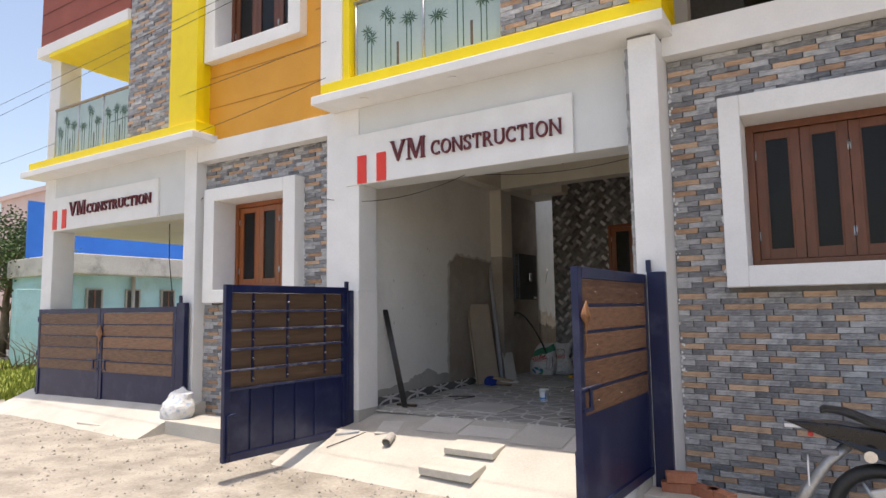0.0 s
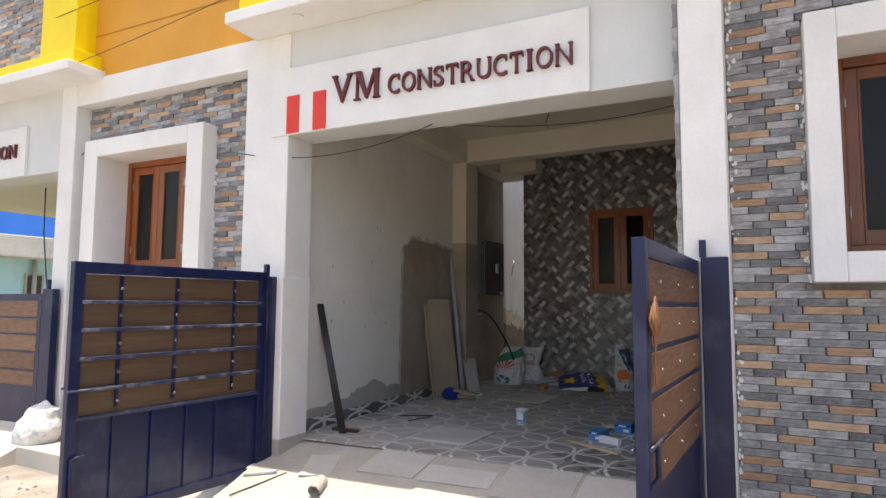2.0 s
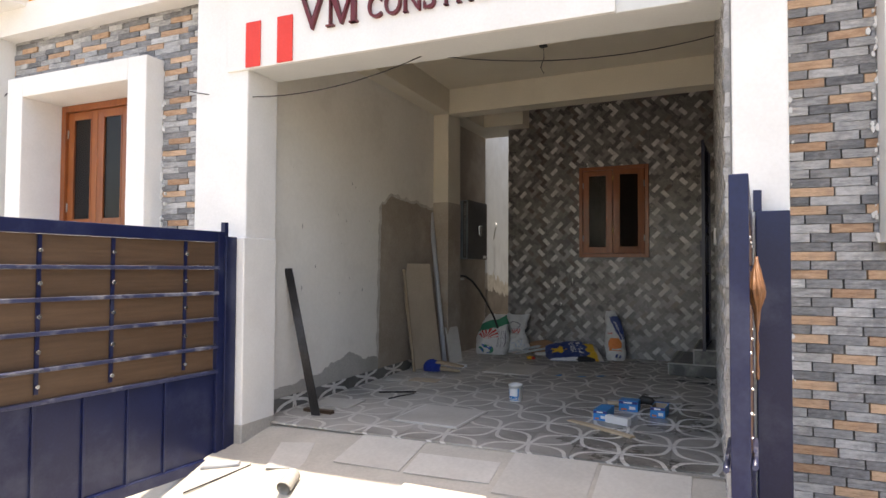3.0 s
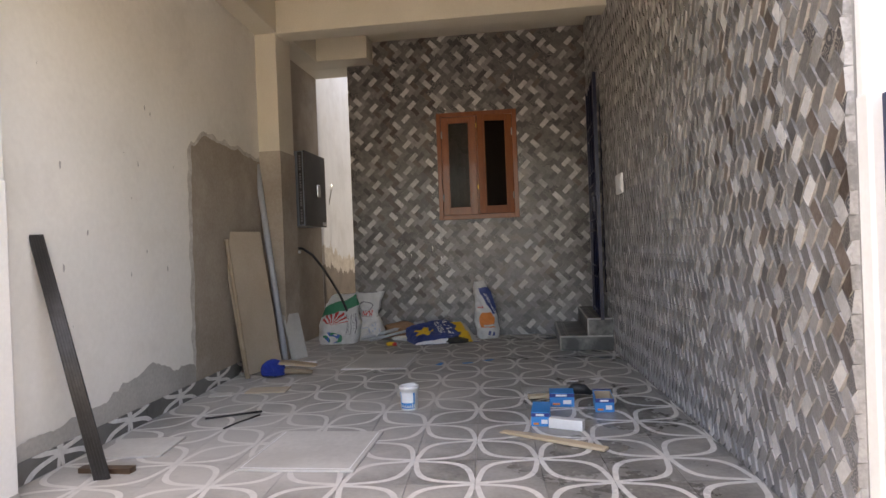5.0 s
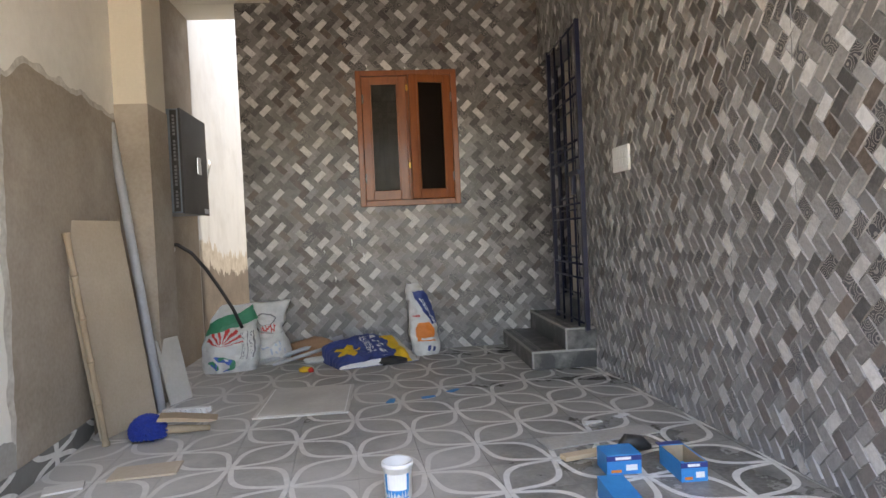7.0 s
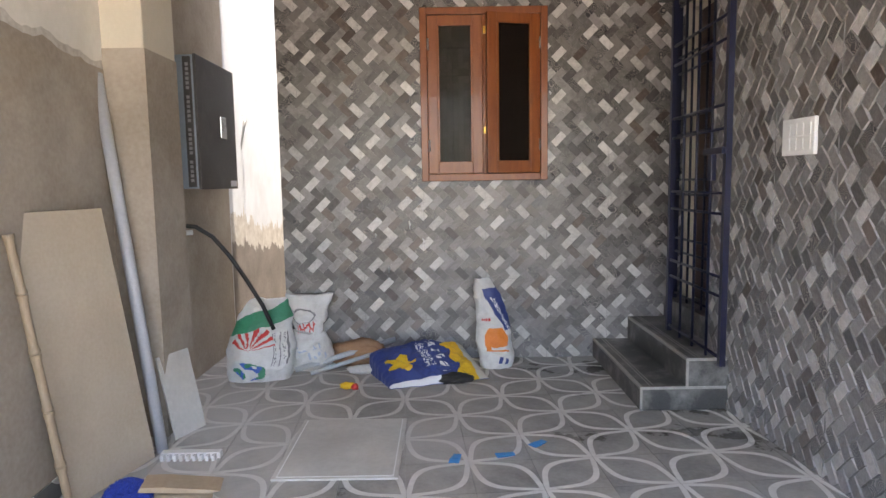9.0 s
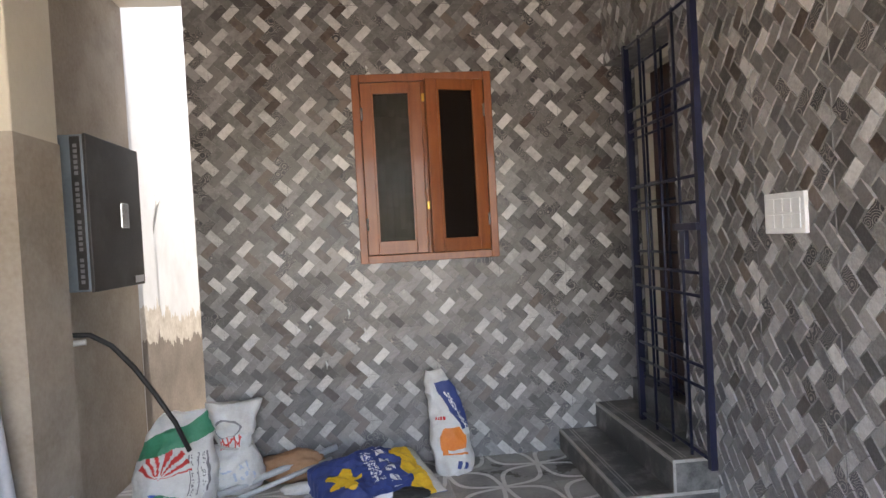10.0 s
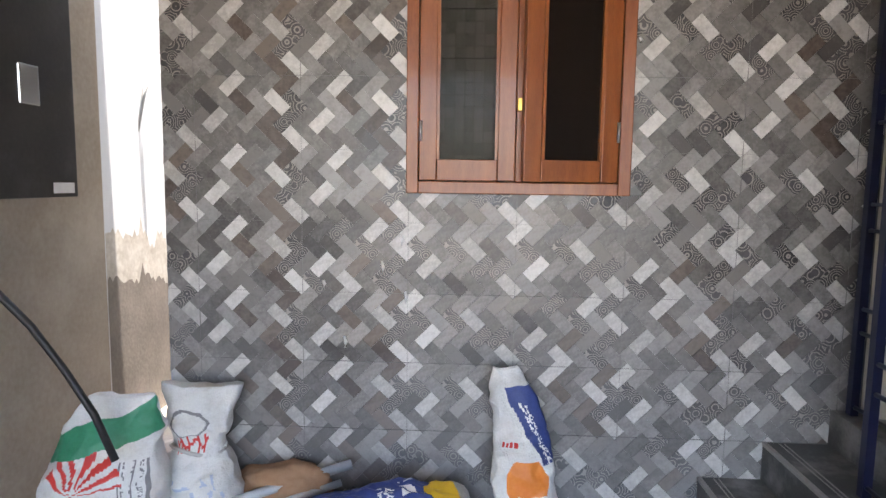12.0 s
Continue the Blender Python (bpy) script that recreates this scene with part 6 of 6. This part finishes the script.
for x, z, h in ((0.105, 2.575, 0.03), (-0.02, 1.10, 0.05), (-0.10, 0.98, 0.06), (0.0, 0.86, 0.05), (-0.26, 0.66, 0.05), (0.93, 1.93, 0.025), (0.45, 2.56, 0.02), (-0.35, 0.92, 0.03)):
    d = thing("paint_drip", "white paint drip on the woven tiles", "paint drip", "paint drips on the rear wall")
    bm = bmesh.new()
    tube(bm, [(x, 9.993, z), (x + 0.004, 9.991, z + h * 0.5), (x - 0.003, 9.994, z + h)], [0.004, 0.008, 0.005], 6)
    part("drip", bm, pvc_white, d)
hk = thing("wall_hook", "small grey iron hook on the passage wall", "hook")
part("hook", tube(bmesh.new(), [(-1.565, 10.78, 1.62), (-1.53, 10.78, 1.80), (-1.52, 10.79, 1.86), (-1.535, 10.80, 1.90)], [0.006, 0.012, 0.014, 0.008], 6), steel, hk)
rnd = random.Random(5)
for k in range(14):
    y, z = 5.6 + 1.5 * rnd.random(), 0.35 + 1.7 * rnd.random()
    h = rnd.uniform(0.008, 0.03)
    c = thing("wall_chip", "small grey chip in the pale wall primer", "chip", "chips in the side wall")
    c.matrix_basis = SIDE
    bm = bmesh.new()
    bm.faces.new([bm.verts.new((XL + 0.0025, y + 0.35 * h * rnd.uniform(0.4, 1) * math.cos(a), z + h * rnd.uniform(0.5, 1) * math.sin(a))) for a in [k2 * math.pi / 4 for k2 in range(8)]])
    part("chip", bm, concrete, c)

# ---------------------------------------------------------------- pieces: patterned floor tiles
floor = bpy.data.objects["floor_base"]
shared = {}


def piece_mesh(key, build, mat):
    if key not in shared:
        me = bpy.data.meshes.new(key[0])
        bm = build()
        bmesh.ops.recalc_face_normals(bm, faces=bm.faces)
        bm.to_mesh(me)
        bm.free()
        me.materials.append(mat)
        shared[key] = me
    return shared[key]


def right_x(y):
    return R0.x + (R1.x - R0.x) * (y - R0.y) / (R1.y - R0.y)


JOINT = 0.0012
HALF_X, HALF_Y = PITCH / 2, PITCH_Y / 2
FLOOR = Matrix.Translation((NODE_X, NODE_Y, 0)) @ Matrix.Rotation(FLOOR_TURN, 4, "Z")
for i in range(-8, 5):
    for j in range(-1, 19):
        xa, ya = i * HALF_X, max(j * HALF_Y, -0.20)
        xb, yb = (i + 1) * HALF_X, (j + 1) * HALF_Y
        mid = FLOOR @ Vector(((xa + xb) / 2, (ya + yb) / 2, 0))
        if not (-1.95 < mid.x < right_x(mid.y) + 0.15 and mid.y < (11.4 if mid.x < -1.0 else 10.15)):
            continue
        w, d = xb - xa - 2 * JOINT, yb - ya - 2 * JOINT
        key = ("tile", round(w, 3), round(d, 3))
        ob = new("tile", piece_mesh(key, lambda: boxes((0, w, 0, d, -0.012, 0.0)), floral))
        ob.parent = floor
        ob.matrix_basis = FLOOR @ Matrix.Translation((xa + JOINT, ya + JOINT, 0.0008 * random.random() - 0.001))
# skirting with the same pattern in darker tones along the side wall
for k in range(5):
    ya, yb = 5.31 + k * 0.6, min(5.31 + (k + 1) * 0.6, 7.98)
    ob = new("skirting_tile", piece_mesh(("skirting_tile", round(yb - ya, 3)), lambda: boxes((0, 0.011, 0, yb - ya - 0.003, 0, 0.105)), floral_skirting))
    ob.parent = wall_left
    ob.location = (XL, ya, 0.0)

# ---------------------------------------------------------------- pieces: woven wall pattern
WB = 0.30 / (4 * math.sqrt(2))


def clip(poly, axis, value, keep_less):
    out = []
    for a, b in zip(poly, poly[1:] + poly[:1]):
        ia, ib = (a[axis] <= value) == keep_less, (b[axis] <= value) == keep_less
        if ia:
            out.append(a)
        if ia != ib:
            t = (value - a[axis]) / (b[axis] - a[axis])
            out.append((a[0] + t * (b[0] - a[0]), a[1] + t * (b[1] - a[1])))
    return out


# printed wall tiles, 0.45 by 0.30 m: bricks (kind, row, column) that are pale in each of three prints
TILE_W, TILE_H, STEP = 0.45, 0.30, 0.075
PALE = (((0, 0, 1), (0, 1, 2), (1, 1, 4), (1, 0, 5)), ((0, 0, 1), (0, 1, 4), (1, 1, 5), (1, 0, 2)), ((0, 0, 1), (0, 1, 0), (1, 1, 3), (1, 0, 5)))


def tile_print(v):
    """Tones of the 24 bricks of one print: 0 pale, 1 soft grey, 2 grey, 3 dark with rings, 4 brown."""
    rnd = random.Random(40 + v)
    table = {}
    for kind in (0, 1):
        for row in (0, 1):
            for col in range(6):
                h = rnd.random()
                table[kind, row, col] = 0 if (kind, row, col) in PALE[v] else 1 if h < 0.30 else 2 if h < 0.66 else 3 if h < 0.84 else 4
    return table


PRINTS = [tile_print(v) for v in range(3)]


def which_print(col, row, fixed):
    if fixed and (col, row) in fixed:
        return fixed[col, row]
    if fixed and (col, None) in fixed:
        return fixed[col, None]
    return random.Random(col * 101 + row * 7).randrange(3)


def weave_bricks(s0, s1, z0, z1, mirror, fixed):
    """Centres, kinds and tones of a herringbone at 45 degrees; mirror gives the place where u = 0 on a wall seen from its other hand."""
    lo, hi = (s0, s1) if mirror is None else (mirror - s1, mirror - s0)
    for r in range(int(z0 / 0.15) - 2, int(z1 / 0.15) + 2):
        for k in range(int(lo / STEP) - 3, int(hi / STEP) + 3):
            for kind, du, dz in ((0, 0.020, 0.117), (1, 0.0575, 0.042)):
                u, z = du + STEP * k, dz + 0.15 * r
                s = u if mirror is None else mirror - u
                if s0 - 0.06 < s < s1 + 0.06 and z0 - 0.06 < z < z1 + 0.06:
                    t = PRINTS[which_print(k // 6, r // 2, fixed)][kind, r % 2, k % 6]
                    yield s, z, kind if mirror is None else 1 - kind, t


def brick_outline(kind, grow=0.0):
    h, w = WB - 0.0001, WB / 2 - 0.0001
    c = math.sqrt(0.5)
    pts = [(-h, -w), (h, -w), (h, w), (-h, w)] if kind == 0 else [(-w, -h), (w, -h), (w, h), (-w, h)]
    return [((x - y) * c, (x + y) * c) for x, y in pts]


def raised(verts, faces, mats, poly, lift, mi, shrink=0.965, slope=(0.0, 0.0), rim=None):
    """A brick with sloped edges, its foot on the plane y = 0.02 and its face at y = -lift."""
    n = len(poly)
    cx, cz = sum(p[0] for p in poly) / n, sum(p[1] for p in poly) / n
    o = len(verts)
    tx, tz = random.uniform(-0.05, 0.05), random.uniform(-0.05, 0.05)
    tx, tz = tx + slope[0], tz + slope[1]
    verts += [(x, 0.02, z) for x, z in poly]
    verts += [(cx + (x - cx) * shrink, -lift + tx * (x - cx) + tz * (z - cz), cz + (z - cz) * shrink) for x, z in poly]
    faces.append(tuple(range(o + n, o + 2 * n)))
    mats.append(mi)
    for i in range(n):
        faces.append((o + i, o + (i + 1) % n, o + n + (i + 1) % n, o + n + i))
        # edges towards smaller x take the rim tone, daylight put into the colour
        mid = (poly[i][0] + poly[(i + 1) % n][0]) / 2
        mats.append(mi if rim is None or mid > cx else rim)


def from_lists(name, verts, faces, mats, materials, parent, m=None):
    me = bpy.data.meshes.new(name)
    me.from_pydata(verts, [], faces)
    for x in materials:
        me.materials.append(x)
    me.polygons.foreach_set("material_index", mats)
    bm = bmesh.new()
    bm.from_mesh(me)
    bmesh.ops.recalc_face_normals(bm, faces=bm.faces)
    bm.to_mesh(me)
    bm.free()
    ob = new(name, me)
    ob.parent = parent
    if m:
        ob.matrix_basis = m
    return tagged(ob, kind="stuff")


# each brick dips at one end, over and under like a weave
WOVEN = ((1, 1), (1, -1))
WEAVE = [weave_light, weave_soft, weave_mid, weave_dark, weave_brown, weave_lit_rim]


def as_piece(m):
    """The same surface for single pieces: its tone follows the object instead of the island."""
    c = m.copy()
    nt = c.node_tree
    geo = next(n for n in nt.nodes if n.type == "NEW_GEOMETRY" and n.outputs["Random Per Island"].links)
    info = nt.nodes.new("ShaderNodeObjectInfo")
    for l in list(geo.outputs["Random Per Island"].links):
        nt.links.new(info.outputs["Random"], l.to_socket)
    return c


WEAVE_PIECE = [as_piece(m) for m in WEAVE]


def brick_mesh(kind, mi, dip, rim):
    def build():
        v, f, q = [], [], []
        raised(v, f, q, brick_outline(kind), 0.003, 0, 0.994 if rim is None else 0.95, [dip * d for d in WOVEN[kind]], None if rim is None else 1)
        me = bpy.data.meshes.new("b")
        me.from_pydata(v, [], f)
        me.polygons.foreach_set("material_index", q)
        bm = bmesh.new()
        bm.from_mesh(me)
        return bm
    me = piece_mesh(("brick", kind, mi, dip), build, WEAVE_PIECE[mi])
    if rim is not None and len(me.materials) < 2:
        me.materials.append(WEAVE_PIECE[rim])
    return me


def weave(parent, s0, s1, z0, z1, hole, place, single, dip, mirror=None, fixed=None, rim=None):
    v, f, q = [], [], []
    count = 0
    for s, z, kind, mi in weave_bricks(s0, s1, z0, z1, mirror, fixed):
        if hole and hole[0] + 0.05 < s < hole[1] - 0.05 and hole[2] + 0.05 < z < hole[3] - 0.05:
            continue
        if single and count < 300 and single[0] < s < single[1] and single[2] < z < single[3]:
            ob = new("brick", brick_mesh(kind, mi, dip, rim))
            ob.parent = parent
            ob.matrix_basis = place @ Matrix.Translation((s, 0, z))
            count += 1
            continue
        poly = [(s + x, z + y) for x, y in brick_outline(kind)]
        for axis, val, less in ((0, s0, False), (0, s1, True), (1, z0, False), (1, z1, True)):
            poly = clip(poly, axis, val, less)
            if len(poly) < 3:
                break
        if len(poly) < 3:
            continue
        if hole and hole[0] < s + 0.05 and s - 0.05 < hole[1] and hole[2] < z + 0.05 and z - 0.05 < hole[3]:
            # keep the part outside the nearest edge of the hole
            d = [(abs(s - hole[0]), 0, hole[0], True), (abs(s - hole[1]), 0, hole[1], False), (abs(z - hole[2]), 1, hole[2], True), (abs(z - hole[3]), 1, hole[3], False)]
            _, axis, val, less = min(d)
            poly = clip(poly, axis, val, less)
            if len(poly) < 3:
                continue
        raised(v, f, q, poly, 0.002 + 0.0018 * random.random(), mi, 0.994 if rim is None else 0.95, [dip * d for d in WOVEN[kind]], rim)
    from_lists("woven_tiles", v, f, q, WEAVE, parent, place)


def tile_joints(parent, s0, s1, z0, z1, hole, place, origin):
    """Hairline dark joints between the printed tiles."""
    bm = bmesh.new()
    z = math.ceil(z0 / TILE_H) * TILE_H
    while z < z1:
        runs = [(s0, s1)] if not (hole and hole[2] < z < hole[3]) else [(s0, hole[0]), (hole[1], s1)]
        for a, b in runs:
            box(bm, a, b, -0.0058, 0.0, z - 0.0004, z + 0.0004)
        z += TILE_H
    x = origin + math.ceil((s0 - origin) / TILE_W) * TILE_W
    while x < s1:
        runs = [(z0, z1)] if not (hole and hole[0] < x < hole[1]) else [(z0, hole[2]), (hole[3], z1)]
        for a, b in runs:
            box(bm, x - 0.0004, x + 0.0004, -0.0058, 0.0, a, b)
        x += TILE_W
    ob = tagged(part("tile_joints", bm, grout, parent), kind="stuff")
    ob.matrix_basis = place


BACK = Matrix.Translation((0, 10.0, 0))
REAR_HOLE = (0.004, 0.906, 1.328, 2.542)
weave(wall_back, -1.03, 1.90, 0.0, 3.43, REAR_HOLE, BACK, (-0.55, 1.0, 0.30, 1.30), 0.03, None, {(-2, None): 0, (-1, 3): 1, (-1, None): 0, (0, None): 2})
tile_joints(wall_back, -1.03, 1.90, 0.0, 3.43, REAR_HOLE, BACK, 0.008)
# rim 5 colours the street-facing brick edges as if daylight caught them
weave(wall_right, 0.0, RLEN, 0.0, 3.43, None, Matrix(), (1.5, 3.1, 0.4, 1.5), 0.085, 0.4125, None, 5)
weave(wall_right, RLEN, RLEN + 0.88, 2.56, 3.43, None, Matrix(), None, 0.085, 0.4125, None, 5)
tile_joints(wall_right, 0.0, RLEN, 0.0, 3.43, None, Matrix(), 0.4045)

# ---------------------------------------------------------------- pieces: split-stone cladding
STONES = [stone_dark, stone_grey, stone_tan]
STONE_PIECE = [as_piece(m) for m in STONES]


# one moulded stone tile: seven courses from the top, each strip as (tone, start, end) in tile widths
COURSES = (((2, 0.02, 0.50), (1, 0.50, 1.02)), ((0, -0.26, 0.26), (1, 0.26, 0.74)), ((2, -0.215, 0.425), (0, 0.425, 0.785)), ((1, -0.435, 0.215), (0, 0.215, 0.565)),
           ((1, -0.15, 0.455), (2, 0.455, 0.85)), ((1, -0.36, 0.265), (0, 0.265, 0.64)), ((0, -0.165, 0.465), (1, 0.465, 0.835)))
STONE_W, STONE_H = 0.472, 0.33
COURSE = STONE_H / 7


def strip_outline(a, b, seed):
    """A long strip with broken, slanting ends and an uneven top."""
    rnd = random.Random(seed)
    h = COURSE - 0.001
    e = [rnd.uniform(0, 0.003) for _ in range(4)]
    return [(a + e[0], 0.0), (b - 0.001 - e[1], 0.0), (b - 0.001 - e[2], h * 0.99), ((a + b) / 2, h * rnd.uniform(0.95, 1.0)), (a + e[3], h * 0.99)]


def stone_mesh(r, n):
    mi, a, b = COURSES[r][n]

    def build():
        v, f, q = [], [], []
        random.seed(r * 31 + n)
        raised(v, f, q, strip_outline(0, (b - a) * STONE_W, r * 2 + n), 0.003 + 0.007 * random.random(), 0, 0.975)
        me = bpy.data.meshes.new("b")
        me.from_pydata(v, [], f)
        bm = bmesh.new()
        bm.from_mesh(me)
        return bm
    return piece_mesh(("stone", r, n), build, STONE_PIECE[mi])


def cladding(parent, x0, x1, z0, z1, y, hole, single=None, seed=1, origin=(2.17, 1.25)):
    rnd = random.Random(seed)
    v, f, q = [], [], []
    count = 0
    for row in range(int((origin[1] - z1) / COURSE) - 1, int((origin[1] - z0) / COURSE) + 1):
        za = origin[1] - (row + 1) * COURSE
        r = row % 7
        if za < z0 - 0.02 or za + COURSE > z1 + 0.03:
            continue
        for col in range(int((x0 - origin[0]) / STONE_W) - 2, int((x1 - origin[0]) / STONE_W) + 2):
            for n, (mi, a, b) in enumerate(COURSES[r]):
                xa, xb = origin[0] + (col + a) * STONE_W, origin[0] + (col + b) * STONE_W
                lift = 0.003 + 0.007 * random.Random(r * 2 + n).random() + 0.002 * rnd.random()
                p, e = max(xa, x0), min(xb, x1)
                if e - p < 0.015:
                    continue
                runs = [(p, e)]
                if hole and za + COURSE > hole[2] and za < hole[3]:
                    runs = [(p, min(e, hole[0])), (max(p, hole[1]), e)]
                for p, e in runs:
                    if e - p < 0.012:
                        continue
                    whole = abs(e - p - (xb - xa)) < 1e-6
                    if single and whole and count < 300 and single[0] < p and e < single[1] and single[2] < za < single[3]:
                        ob = new("stone", stone_mesh(r, n))
                        ob.parent = parent
                        ob.location = (p, y, za)
                        count += 1
                    else:
                        raised(v, f, q, [(px, za + pz) for px, pz in strip_outline(p, e, r * 2 + n)], lift, mi, 0.975)
    from_lists("split_stone", v, f, q, STONES, parent, Matrix.Translation((0, y, 0)))


def grown(h, g):
    return (h[0] - g, h[1] + g, h[2] - 0.17, h[3] + 0.18)


cladding(wall_front, -4.20, -1.75, -0.45, 3.26, STONE_Y, grown(LWIN, 0.21), seed=1, origin=(-1.75, 1.20))
cladding(wall_front, 2.17, 4.9, -0.45, 3.34, STONE_Y, grown(RWIN, 0.165), (2.17, 3.5, 0.0, 1.28), seed=2)
cladding(bpy.data.objects["balcony_wall"], 0.72, 1.98, 3.76, 5.6, 4.72, None, seed=3)
cladding(bpy.data.objects["balcony_wall_row"], -5.62, -4.58, 3.74, 7.0, 4.76, None, seed=4)

# ---------------------------------------------------------------- spilt white paint on the stone beside the trim
rnd = random.Random(12)
bm = bmesh.new()
for k in range(150):
    edge = rnd.random()
    if edge < 0.5:
        x, z = 2.175 + abs(rnd.gauss(0, 0.02)), rnd.uniform(0.0, 3.2)
    elif edge < 0.75:
        x, z = grown(RWIN, 0.165)[0] - abs(rnd.gauss(0, 0.018)), rnd.uniform(1.3, 2.6)
    else:
        x, z = grown(LWIN, 0.21)[1] + abs(rnd.gauss(0, 0.018)), rnd.uniform(1.2, 2.5)
    r = rnd.uniform(0.004, 0.013)
    ring = [bm.verts.new((x + r * rnd.uniform(0.6, 1.2) * math.cos(a), STONE_Y - 0.021 - 0.002 * rnd.random(), z + 1.5 * r * rnd.uniform(0.6, 1.3) * math.sin(a))) for a in [i * math.pi / 4 for i in range(8)]]
    top = bm.faces.new(ring)
    low = [bm.verts.new((v.co.x, STONE_Y + 0.01, v.co.z)) for v in ring]
    for i in range(8):
        bm.faces.new((ring[i], ring[(i + 1) % 8], low[(i + 1) % 8], low[i]))
bmesh.ops.recalc_face_normals(bm, faces=bm.faces)
tagged(part("paint_spots", bm, white, wall_front, "spilt white paint spots"), kind="stuff")
